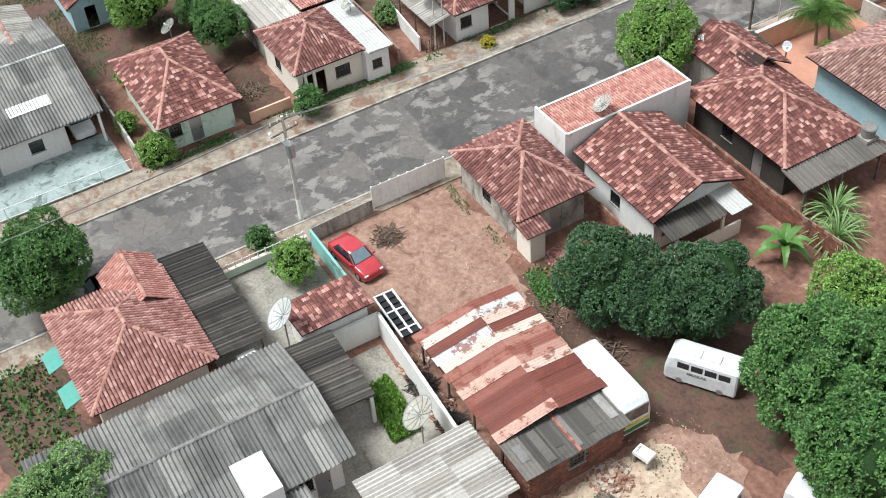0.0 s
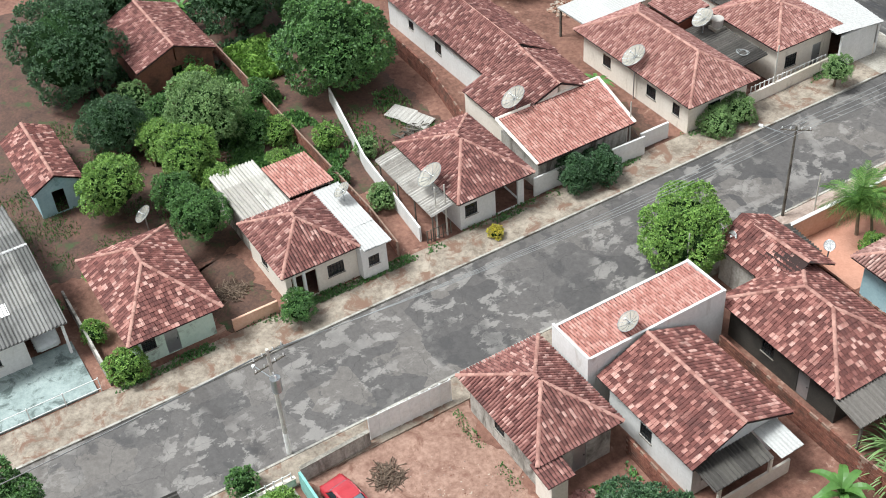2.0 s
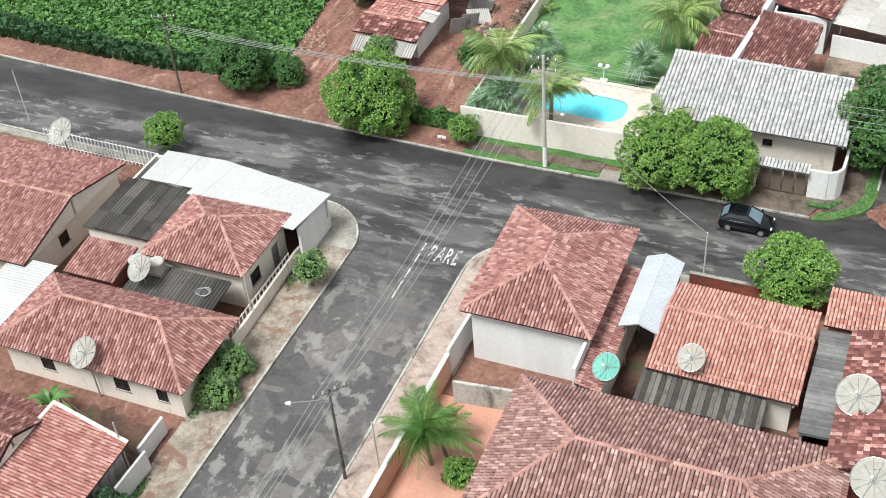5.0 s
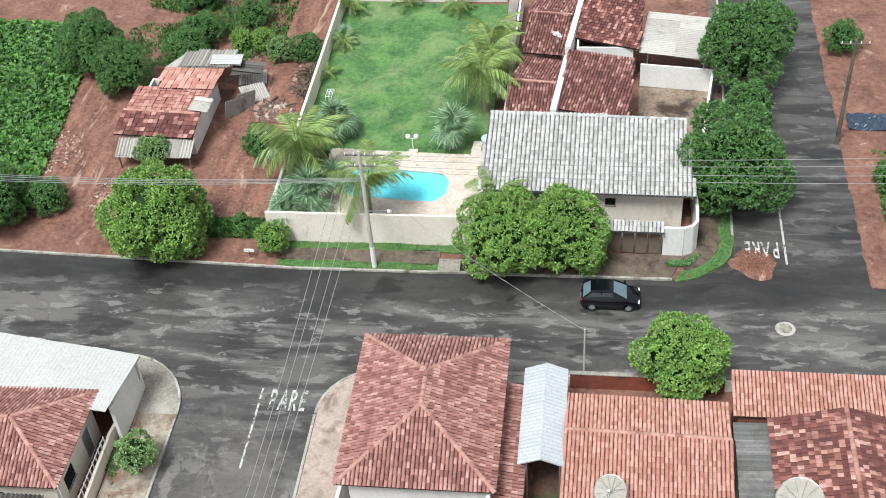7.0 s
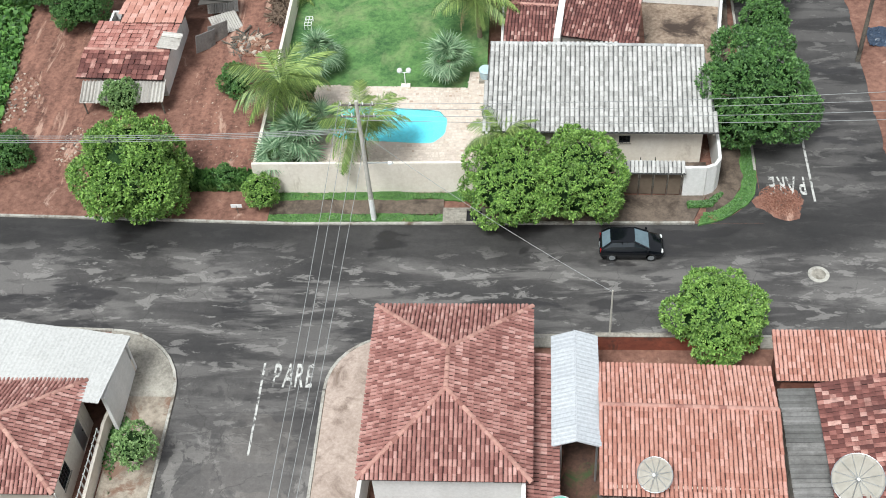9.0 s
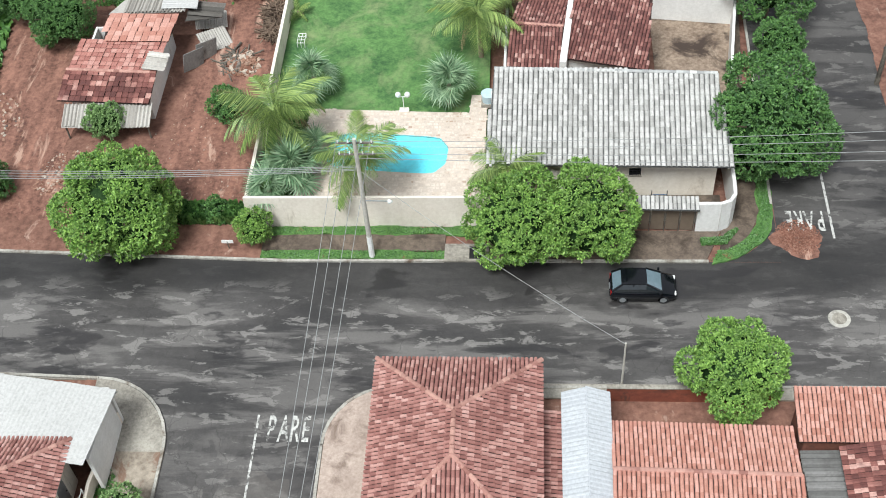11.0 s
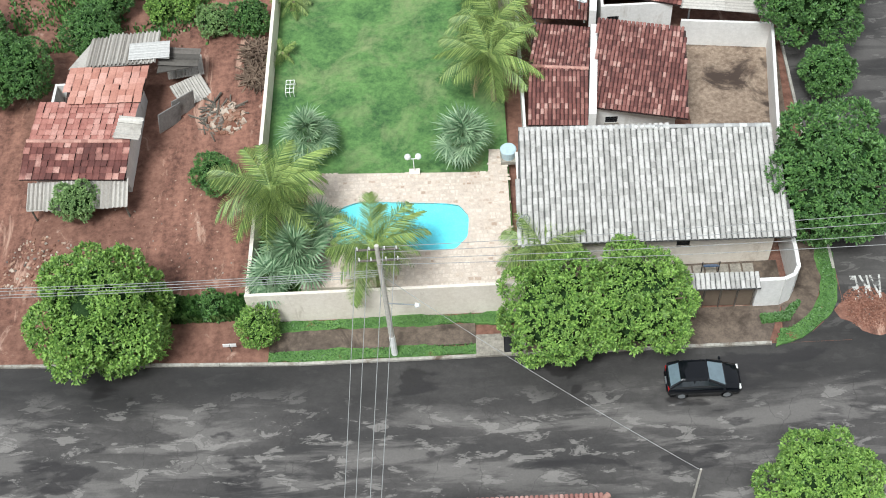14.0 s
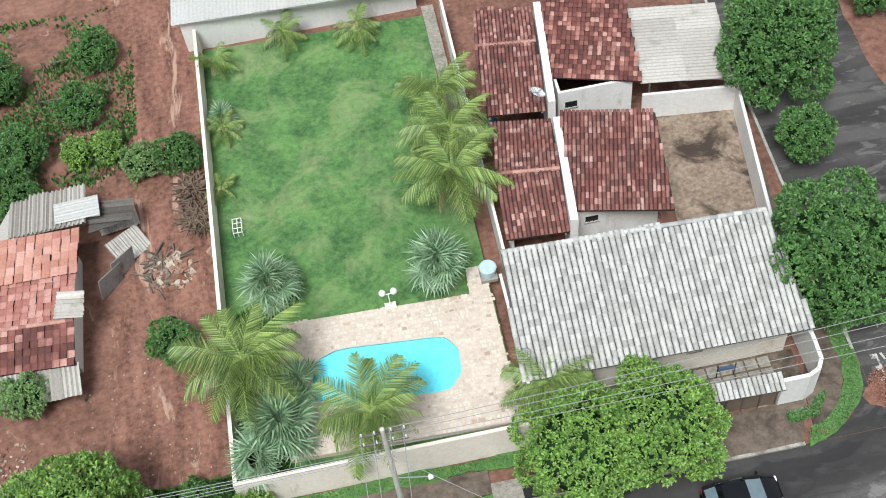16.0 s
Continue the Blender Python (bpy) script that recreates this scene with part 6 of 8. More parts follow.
tree("tall broad green tree in the back lot", -34.6, -48.4, 4.9, 8.4, LEAF_MID, 30, 0.38)
tree("tall dark tree at the back of the lots", -48.5, -51.0, 4.4, 8.0, LEAF_DARK, 31, 0.4)
tree("dark tree behind the brick wall", -50.4, -37.2, 3.8, 6.6, LEAF_DARK, 32, 0.36)
tree("large mango tree behind the long house", -40.8, -28.2, 5.0, 8.4, LEAF_DARK, 33, 0.4)
tree("green bush at the back", -46.4, -45.8, 2.4, 4.0, LEAF_MID, 34, 0.3)
tree("round green shrub at the house corner", -13.0, -74.7, 1.4, 2.2, LEAF_BRIGHT, 35, 0.24, category="shrub")
tree("small leafy green street shrub", -11.4, -63.6, 1.2, 2.3, LEAF_MID, 36, 0.24, category="shrub")
tree("dark glossy street bush", -12.2, -40.9, 1.6, 2.7, LEAF_DARK, 37, 0.26, category="shrub")
tree("dark glossy street bush", -11.9, -38.9, 1.5, 2.6, LEAF_DARK, 38, 0.26, category="shrub")
tree("straggly grey-green hedge bush on the pavement", -11.6, -28.4, 1.5, 2.2, LEAF_GREY, 39, 0.24, category="shrub")
tree("straggly grey-green hedge bush on the pavement", -11.8, -26.2, 1.5, 2.1, LEAF_GREY, 40, 0.24, category="shrub")
tree("thin small street tree", -10.7, -17.2, 1.2, 2.8, LEAF_GREY, 41, 0.3, count=2600)
tree("green bush at the garden wall", -7.0, 1.6, 1.2, 2.4, LEAF_BRIGHT, 42, 0.24, category="shrub")
for i, (x, y, r, hh, mt) in enumerate(((-23.6, 20.6, 2.6, 4.4, LEAF_MID), (-27.0, 23.5, 3.0, 5.0, LEAF_MID), (-19.4, 24.6, 2.0, 3.0, LEAF_MID), (-15.2, 30.5, 1.6, 2.4, LEAF_MID),
                                       (-15.4, 27.0, 1.1, 1.7, LEAF_BRIGHT), (-13.6, 27.0, 1.0, 1.7, LEAF_BRIGHT), (-11.6, 25.2, 1.2, 2.0, LEAF_GREY), (-9.3, 25.2, 1.4, 2.2, LEAF_MID),
                                       (-18.8, 27.4, 1.8, 3.0, LEAF_MID), (-18.0, 10.6, 1.4, 2.6, LEAF_GREY), (-10.4, 12.4, 1.3, 2.2, LEAF_MID), (-9.8, 3.6, 0.9, 1.3, LEAF_MID),
                                       (-12.4, 3.7, 0.9, 1.2, LEAF_MID), (-20.5, 33.5, 2.0, 3.0, LEAF_MID), (-14.2, 35.0, 1.6, 2.4, LEAF_MID), (34.5, 9.8, 1.3, 2.2, LEAF_MID), (33.4, 27.0, 1.5, 2.6, LEAF_MID),
                                       (4.9, -29.3, 1.0, 1.3, LEAF_BRIGHT), (-18.6, -53.4, 1.1, 1.8, LEAF_GREY), (-26.5, -57.6, 1.2, 2.0, LEAF_BRIGHT), (-30.5, -55.9, 1.4, 2.0, LEAF_BRIGHT),
                                       (-21.0, -77.3, 1.0, 1.8, LEAF_MID), (-17.4, -75.4, 0.9, 1.6, LEAF_BRIGHT), (16.0, -84.0, 1.0, 1.6, LEAF_GREY), (-24.5, 5.6, 1.6, 2.4, LEAF_MID))):
    tree("leafy green garden shrub", x, y, r, hh, mt, 60 + i, 0.26, category="shrub")


def frond_mesh(name, length, pairs, material, droop, leaflet, seed):
    g = random.Random(seed)
    verts, faces = [], []
    for i in range(pairs):
        t = (i + 1) / pairs
        c = Vector((length * t * (1 - 0.18 * t * t), 0, length * (0.42 * t - droop * t * t)))
        for s in (-1, 1):
            ln = leaflet * (math.sin(math.pi * min(1, 0.25 + t * 0.72)) * 0.9 + 0.15) * g.uniform(0.8, 1.1)
            tip = c + Vector((ln * 0.55, s * ln * 0.8, -ln * g.uniform(0.3, 1.1)))
            w, k = 0.015, len(verts)
            mid = (c + tip) / 2 + Vector((0, 0, 0.05))
            verts += [c + Vector((-w, 0, 0.02)), c + Vector((w, 0, 0.02)), mid + Vector((w * 1.2, 0, 0)), tip, mid - Vector((w * 1.2, 0, 0))]
            faces += [(k, k + 1, k + 2, k + 4), (k + 4, k + 2, k + 3)]
    for i in range(pairs):
        k = len(verts)
        for t, w in ((i / pairs, 0.035 * (1 - i / pairs) + 0.008), ((i + 1) / pairs, 0.035 * (1 - (i + 1) / pairs) + 0.008)):
            c = Vector((length * t * (1 - 0.18 * t * t), 0, length * (0.42 * t - droop * t * t)))
            verts += [c + Vector((0, -w, 0)), c + Vector((0, w, 0))]
        faces.append((k, k + 1, k + 3, k + 2))
    return mesh_of(name, verts, faces, material)


def fan_mesh(seed):
    g = random.Random(seed)
    verts, faces = [], []
    verts += [(0, -0.02, 0), (0, 0.02, 0), (0.62, 0.015, 0.2), (0.62, -0.015, 0.2)]
    faces.append((0, 1, 2, 3))
    for i in range(19):
        a = radians(-110 + 220 * i / 18)
        ln, k = 0.86 * g.uniform(0.8, 1.1), len(verts)
        d = Vector((math.cos(a), math.sin(a), 0.12))
        s = Vector((-d.y, d.x, 0)) * 0.036
        c = Vector((0.62, 0, 0.2))
        verts += [c, c + d * ln * 0.5 + s, c + d * ln + Vector((0, 0, -0.25 * ln)), c + d * ln * 0.5 - s]
        faces.append((k, k + 1, k + 2, k + 3))
    return mesh_of("fan_leaf", verts, faces, FROND_BLUE)


def strap_mesh(name, length, width, material, droop, seed, steps=8):
    """A long strap leaf, folded along its rib and arching over."""
    g = random.Random(seed)
    verts, faces = [], []
    for i in range(steps + 1):
        t = i / steps
        w = width * math.sin(math.pi * (0.08 + 0.88 * t)) ** 0.7 * g.uniform(0.85, 1.1)
        x, z = length * t * (1 - 0.2 * t * t), length * (0.75 * t - droop * t * t)
        verts += [(x, -w, z + w * 0.35), (x, 0, z), (x, w, z + w * 0.35)]
        if i:
            k = 3 * i
            faces += [(k - 3, k - 2, k + 1, k), (k - 2, k - 1, k + 2, k + 1)]
    return mesh_of(name, verts, faces, material)


BANANA = [strap_mesh("banana_leaf", 2.6, 0.3, LEAF_CROP, 0.75 + 0.15 * i, 240 + i) for i in range(3)]
CANE = [strap_mesh("cane_blade", 2.8, 0.05, LEAF_GREY, 0.55 + 0.25 * i, 250 + i) for i in range(3)]
FRONDS_GREEN = [frond_mesh("green_frond", 2.9, 50, FROND_GREEN, 0.6 + 0.2 * i, 0.7, 260 + i) for i in range(3)]
FRONDS = [frond_mesh("frond", 3.1, 62, FROND, 0.5 + 0.16 * i, 0.88, 200 + i) for i in range(3)]
FRONDS_DRY = frond_mesh("dry_frond", 2.6, 24, FROND_DRY, 1.0, 0.6, 210)
FANS = [fan_mesh(220 + i) for i in range(3)]


def palm(label, x, y, height, count, scale=1.0, meshes=FRONDS, dry=2, seed=0, z=0.0, trunk_r=0.16):
    g = random.Random(500 + seed)
    p = thing("palm", label, "palm", x, y, z)
    lean = Vector((g.uniform(-0.3, 0.3), g.uniform(-0.3, 0.3), height))
    part("trunk", rods([((0, 0, -0.1), lean * 0.5, trunk_r * 1.2, trunk_r), (lean * 0.49, lean, trunk_r, trunk_r * 0.85)], 9), PALM_BARK, p)
    count += 4 if meshes is FRONDS and height > 2 else 0
    for i in range(count + dry):
        me = FRONDS_DRY if i >= count else meshes[i % len(meshes)]
        f = new("frond" if meshes is FRONDS else "leaf", me)
        f.parent = p
        pitch = (g.uniform(-58, 22) if meshes is FRONDS else g.uniform(-76, -22) if meshes is FRONDS_GREEN else g.uniform(-50, 10) if meshes in (BANANA, CANE) else g.uniform(-80, 28)) if i < count else 20
        f.matrix_basis = Matrix.Translation(lean + Vector((0, 0, g.uniform(-0.2, 0.1)))) @ pose(0, 0, 0, 0, pitch, 360 * i * 0.382 + g.uniform(-12, 12)) @ Matrix.Scale(scale * (1.15 if meshes is FRONDS else 1.45) * g.uniform(0.85, 1.1), 4)
    return p


palm("coconut palm beside the pool", -0.7, 4.0, 4.2, 15, 0.95, seed=1)
palm("coconut palm with yellowing fronds", -6.3, 8.6, 3.6, 17, 1.15, seed=2, z=0.4)
palm("coconut palm with long arching fronds", 6.0, 17.6, 3.6, 15, 0.98, seed=3, z=0.4)
palm("coconut palm with long arching fronds", 6.3, 20.6, 3.4, 14, 0.92, seed=4, z=0.4)
palm("young coconut palm by the lawn", 6.3, 24.0, 2.6, 14, 0.85, seed=5, z=0.4)
palm("coconut palm between wall and verandah", 7.8, 4.3, 3.2, 14, 0.8, seed=6)
palm("small palm on the lawn's edge", -2.2, 33.0, 1.0, 12, 0.55, dry=0, seed=7, z=0.4)
palm("small palm on the lawn's edge", 2.4, 32.2, 1.0, 12, 0.55, dry=0, seed=8, z=0.4)
palm("small palm along the side wall", -6.9, 31.6, 0.8, 11, 0.55, dry=0, seed=9, z=0.4)
palm("small palm along the side wall", -6.7, 26.4, 0.7, 11, 0.45, dry=0, seed=10, z=0.4)
palm("small yellow palm along the side wall", -6.8, 22.3, 0.5, 9, 0.36, dry=0, seed=11, z=0.4)
palm("clumped palm in the terracotta courtyard", 3.0, -28.9, 2.4, 20, 0.8, FRONDS_GREEN, 0, 12, trunk_r=0.12)
palm("clumped palm in the terracotta courtyard", 3.7, -28.2, 2.0, 14, 0.65, FRONDS_GREEN, 0, 13, trunk_r=0.1)
palm("banana plant with broad drooping leaves", 18.4, -46.2, 1.0, 10, 0.62, BANANA, 0, seed=14, trunk_r=0.1)
palm("banana plant behind the wall", -20.2, -33.4, 1.2, 9, 0.5, BANANA, 0, seed=15, trunk_r=0.1)
palm("fan palm beside the deck", 3.9, 13.0, 1.6, 26, 1.0, FANS, 0, 16, 0.4)
palm("fan palm beside the deck", -5.0, 13.8, 1.5, 24, 1.0, FANS, 0, 17, 0.4)
palm("fan palm at the garden wall", -5.3, 5.4, 1.6, 28, 1.1, FANS, 0, 18, 0.4)
palm("fan palm at the garden wall", -6.4, 4.4, 1.3, 20, 0.9, FANS, 0, 19, 0.4)
palm("spiky grey-blue agave at the wall", -6.9, 27.9, 0.2, 20, 0.6, FANS, 0, 20, 0.42)
palm("silvery tuft of tall cane grass", 17.7, -41.4, 0.3, 90, 0.7, CANE, 0, 21, 0)
palm("silvery tuft of tall cane grass", 19.4, -42.4, 0.3, 80, 0.65, CANE, 0, 22, 0)
palm("fan palm by the street corner", -4.2, 8.0, 1.0, 16, 0.8, FANS, 0, 23, 0.4)


def scatter(name, label, region, count, size, material, seed, height=0.4, z=0.02, category="plants"):
    """Blades and weeds that nobody could count, strewn over a region."""
    g = np.random.default_rng(seed)
    if name == "weeds":
        size, count = size * 0.6, int(count * 2.2)
    xs, ys = [p[0] for p in region], [p[1] for p in region]
    verts, faces = [], []
    while len(faces) < count:
        x, y = g.uniform(min(xs), max(xs)), g.uniform(min(ys), max(ys))
        if not inside(x, y, region) or (name == "weeds" and noise.noise((x * 0.45, y * 0.45, seed * 1.7)) < g.uniform(-0.2, 0.35)):
            continue
        a, s = g.uniform(0, 6.3), size * g.uniform(0.6, 1.3)
        k, dx, dy, hh = len(verts), math.cos(a) * s, math.sin(a) * s, height * g.uniform(0.3, 1)
        verts += [(x - dx * 0.5, y - dy * 0.5, z), (x + dx * 0.5, y + dy * 0.5, z), (x + dx * 0.6 - dy * 0.7, y + dy * 0.6 + dx * 0.7, z + hh), (x - dx * 0.4 - dy * 0.7, y - dy * 0.4 + dx * 0.7, z + hh)]
        faces.append((k, k + 1, k + 2, k + 3))
    return tagged(joined(name, verts, faces, material), label, category, kind="stuff")


scatter("crop_field", "dense green field of low leafy plants", [(-75, 8.0), (-36, 5.6), (-29, 6.0), (-26.5, 8.5), (-29, 30), (-75, 34)], 60000, 0.32, LEAF_CROP, 300, 0.4, 0.02, "field")
scatter("hedge_bank", "dark rank growth along the field's edge", [(-75, 6.0), (-36, 4.4), (-25.5, 6.2), (-26.5, 8.5), (-36, 6.4), (-75, 9)], 7000, 0.4, LEAF_DARK, 301, 0.9, 0.02, "hedge")
scatter("weeds", "weeds and grass in the back gardens", [(-42, -64.5), (-27, -64.5), (-26, -56), (-42, -56)], 6000, 0.3, LEAF_MID, 302, 0.35)
scatter("weeds", "weeds along the side of the earth yard", [(9.5, -53.5), (14.5, -53.8), (14.0, -60.5), (10.5, -60)], 1500, 0.2, LEAF_MID, 303, 0.15)
scatter("weeds", "low weeds below the palms", [(-7.4, 3.1), (-5.1, 3.1), (-5.1, 13.5), (-7.4, 13.5)], 2600, 0.3, LEAF_MID, 304, 0.4, 0.45)
scatter("weeds", "low weeds and vegetables on the red plot", [(-26, 24), (-12, 24), (-12, 40), (-26, 40)], 3000, 0.2, LEAF_MID, 305, 0.3)
scatter("vine_patch", "green creeper patch behind the barn", [(-45, -54.2), (-39, -54.2), (-39, -50.5), (-45, -50.5)], 3500, 0.35, LEAF_BRIGHT, 306, 0.8)
scatter("weeds", "green weeds in the courtyard bed", [(13.0, -72.5), (13.0, -70.9), (17.3, -71.1), (17.3, -72.9)], 1800, 0.2, LEAF_BRIGHT, 307, 0.3, 0.12)
scatter("verge_grass", "grass tufts along the kerb", [(-6.6, 0.12), (4.2, 0.12), (4.2, 0.75), (-6.6, 0.75)], 1800, 0.06, TURF, 308, 0.05, 0.12)
scatter("verge_grass", "grass tufts below the garden wall", [(-6.6, 2.05), (8, 2.05), (8, 2.6), (-6.6, 2.6)], 1800, 0.06, TURF, 309, 0.05, 0.13)
scatter("verge_grass", "grass tufts round the street corner", arc(19.5, 4.0, 4.0, -88, -2) + [(23.4, 14), (23.0, 14)] + arc(19.5, 4.0, 3.3, -2, -80), 2200, 0.06, TURF, 310, 0.05, 0.13)
scatter("garden_weeds", "flower and weed garden before the red-roofed house", [(8.9, -91), (0, -91), (0, -87), (8.9, -87)], 900, 0.15, LEAF_MID, 311, 0.3)
sheet("plot", [(9.2, -91.5), (0.2, -91.5), (0.2, -86.6), (9.2, -86.6)], 0.025, SOIL_DARK, "dark flower bed before the red-roofed house", 0.02, "ground")
scatter("weeds", "ground cover among the yard trees", [(22, -51), (34, -58), (36, -45), (22, -44)], 5000, 0.35, LEAF_MID, 312, 0.3)
scatter("weeds", "ground cover under the back trees", [(-60, -68), (-42, -68), (-42, -44), (-60, -44)], 5000, 0.4, LEAF_DARK, 313, 0.3)
scatter("weeds", "rough grass in the far yard", [(-58, -10.5), (-41, -10.5), (-41, -24), (-58, -24)], 4000, 0.14, TURF, 314, 0.1)
scatter("weeds", "weeds beside the side street", [(33.5, 0), (38, 0), (38, 14), (33.8, 14)], 2500, 0.25, LEAF_MID, 315, 0.25)


# ---- vehicles ----
def loft(sections):
    """A closed skin over cross-sections (x, half width at sill, half width at top, bottom, top)."""
    bm = bmesh.new()
    rings = []
    for x, w0, w1, z0, z1 in sections:
        zm = z0 + (z1 - z0) * 0.55
        wm = max(w0, w1)
        ring = [(x, -w0, z0), (x, -wm, zm), (x, -w1, z1 - 0.04), (x, -w1 * 0.82, z1), (x, w1 * 0.82, z1), (x, w1, z1 - 0.04), (x, wm, zm), (x, w0, z0)]
        rings.append([bm.verts.new(v) for v in ring])
    for a, b in zip(rings, rings[1:]):
        for i in range(8):
            bm.faces.new((a[i], b[i], b[(i + 1) % 8], a[(i + 1) % 8]))
    bm.faces.new(rings[0])
    bm.faces.new(rings[-1][::-1])
    bmesh.ops.recalc_face_normals(bm, faces=bm.faces)
    return bm


def wheels(c, length, track, r, at):
    for x in at:
        for s in (-1, 1):
            w = part("wheel", rods([((x, s * track, r), (x, s * (track - 0.18), r), r)], 18), RUBBER, c)
            part("rim", rods([((x, s * (track + 0.012), r), (x, s * (track - 0.1), r), r * 0.62)], 14), STEEL, w)


def car(label, x, y, rz, paint, style="hatch", L=3.85, z=0.02):
    c = thing("car", label, "car", x, y, z, rz)
    hL, W = L / 2, 0.82
    part("body", loft([(-hL, 0.7, 0.66, 0.35, 0.82), (-hL + 0.12, 0.8, 0.76, 0.25, 0.92), (-hL * 0.5, W, W - 0.02, 0.22, 0.94), (hL * 0.35, W, W - 0.02, 0.22, 0.94), (hL * 0.62, W, 0.76, 0.22, 0.86), (hL - 0.15, 0.78, 0.7, 0.25, 0.74), (hL, 0.66, 0.6, 0.35, 0.62)]), paint, c, smooth=True)
    if style == "hatch":
        r0, r1, f0, f1 = -hL + 0.06, -hL + 0.62, hL * 0.06, hL * 0.56
    else:
        r0, r1, f0, f1 = -hL + 0.62, -hL + 1.1, hL * 0.12, hL * 0.46
    part("glasshouse", loft([(r0, 0.74, 0.7, 0.88, 0.93), (r1, 0.76, 0.6, 0.88, 1.4), (f0, 0.76, 0.6, 0.88, 1.43), (f1, 0.74, 0.7, 0.86, 0.92)]), DARKGLASS, c, "dark glass")
    part("roof_panel", loft([(r1 - 0.06, 0.57, 0.56, 1.38, 1.425), (r1 + 0.2, 0.6, 0.57, 1.4, 1.465), (f0 - 0.15, 0.6, 0.57, 1.4, 1.47), (f0 + 0.04, 0.58, 0.54, 1.39, 1.435)]), paint, c)
    for s in (-1, 1):
        for xa, za, xb, zb in ((f1 - 0.02, 0.93, f0 + 0.03, 1.42), (r0 + 0.02, 0.94, r1, 1.4), ((r1 + f0) / 2 - 0.04, 0.93, (r1 + f0) / 2 - 0.04, 1.42)):
            part("pillar", rods([((xa, s * 0.73, za), (xb, s * 0.6, zb), 0.04)]), paint, c)
    part("windscreen", slab([(f1 - 0.04, -0.6, 0.95), (f1 - 0.04, 0.6, 0.95), (f0 + 0.05, 0.5, 1.42), (f0 + 0.05, -0.5, 1.42)], 0.015), LIGHTGLASS, c)
    part("rear_window", slab([(r0 + 0.05, -0.58, 0.98), (r0 + 0.05, 0.58, 0.98), (r1 - 0.03, 0.5, 1.39), (r1 - 0.03, -0.5, 1.39)], 0.015), LIGHTGLASS, c)
    for s in (-1, 1):
        part("headlight", boxes((hL - 0.16, s * 0.56 - 0.14, 0.56, hL - 0.02, s * 0.56 + 0.14, 0.7, 0.03)), LAMPGLASS, c)
        part("tail_light", boxes((-hL - 0.01, s * 0.6 - 0.09, 0.6, -hL + 0.1, s * 0.6 + 0.09, 0.84)), REDGLASS, c)
        part("mirror", boxes((f1 - 0.2, s * 0.9 - 0.07, 0.92, f1 - 0.08, s * 0.9 + 0.07, 1.05, 0.02)), paint, c)
    part("bumper", boxes((hL - 0.06, -0.6, 0.3, hL + 0.05, 0.6, 0.46, 0.03)), paint, c)
    part("bumper", boxes((-hL - 0.05, -0.6, 0.34, -hL + 0.06, 0.6, 0.5, 0.03)), paint, c)
    part("number_plate", boxes((-hL - 0.062, -0.2, 0.52, -hL - 0.01, 0.2, 0.64)), STEEL, c)
    wheels(c, L, 0.82, 0.3, (-hL + 0.68, hL - 0.72))
    return c


car("black hatchback parked on the wet street", 15.6, -2.2, 0, CARPAINT_BLACK, L=3.65)
car("faded red saloon parked on the earth yard", 3.85, -68.0, 8, CARPAINT_RED, "saloon", 4.0)
car("white car parked under the carport", -20.0, -78.2, 0, CARPAINT_WHITE, "saloon", 4.0, 0.15)
car("dark car parked at the kerb", -2.6, -81.5, 90, CARPAINT_BLACK, "hatch", 3.8)
car("white car parked below the corner tree", 25.0, 9.6, 84, CARPAINT_WHITE, "hatch", 3.8)


def van(label, x, y, rz, L=4.1, top=1.95, school=True):
    v = thing("van", label, "van", x, y, 0.03, rz)
    h = L / 2
    part("body", loft([(-h, 0.78, 0.7, 0.35, 1.9), (-h + 0.1, 0.85, 0.76, 0.25, top), (h - 0.5, 0.85, 0.76, 0.25, top), (h - 0.12, 0.84, 0.7, 0.28, 1.75), (h, 0.78, 0.68, 0.35, 1.2)]), CARPAINT_WHITE, v)
    for s in (-1, 1):
        for i in range(4):
            a = -h + 0.4 + i * (L - 1.0) / 4
            part("window", boxes((a, s * 0.80 - 0.035, 1.3, a + (L - 1.0) / 4 - 0.12, s * 0.80 + 0.035, 1.72)), DARKGLASS, v)
        if school:
            cu = bpy.data.curves.new("lettering", "FONT")
            cu.body, cu.size, cu.extrude = "ESCOLAR", 0.26, 0.004
            tx = new("lettering", cu)
            me = bpy.data.meshes.new_from_object(tx)
            bpy.data.objects.remove(tx)
            me.materials.append(RUBBER)
            lt = new("lettering", me)
            lt.parent = v
            lt.matrix_basis = pose(-0.75 * (1 if s < 0 else -1), s * 0.875, 0.96, 90, 0, 0 if s < 0 else 180)
        part("headlight", boxes((h - 0.06, s * 0.55 - 0.1, 0.75, h + 0.02, s * 0.55 + 0.1, 0.95, 0.03)), LAMPGLASS, v)
    part("windscreen", slab([(h - 0.02, -0.62, 1.22), (h - 0.02, 0.62, 1.22), (h - 0.16, 0.62, 1.74), (h - 0.16, -0.62, 1.74)], 0.02), DARKGLASS, v)
    for i in range(2):
        part("roof_hatch", boxes((-0.9 + i * 1.1, -0.3, top, -0.4 + i * 1.1, 0.3, top + 0.07, 0.02)), CARPAINT_WHITE, v)
    wheels(v, L, 0.84, 0.31, (-h + 0.9, h - 0.9))
    return v


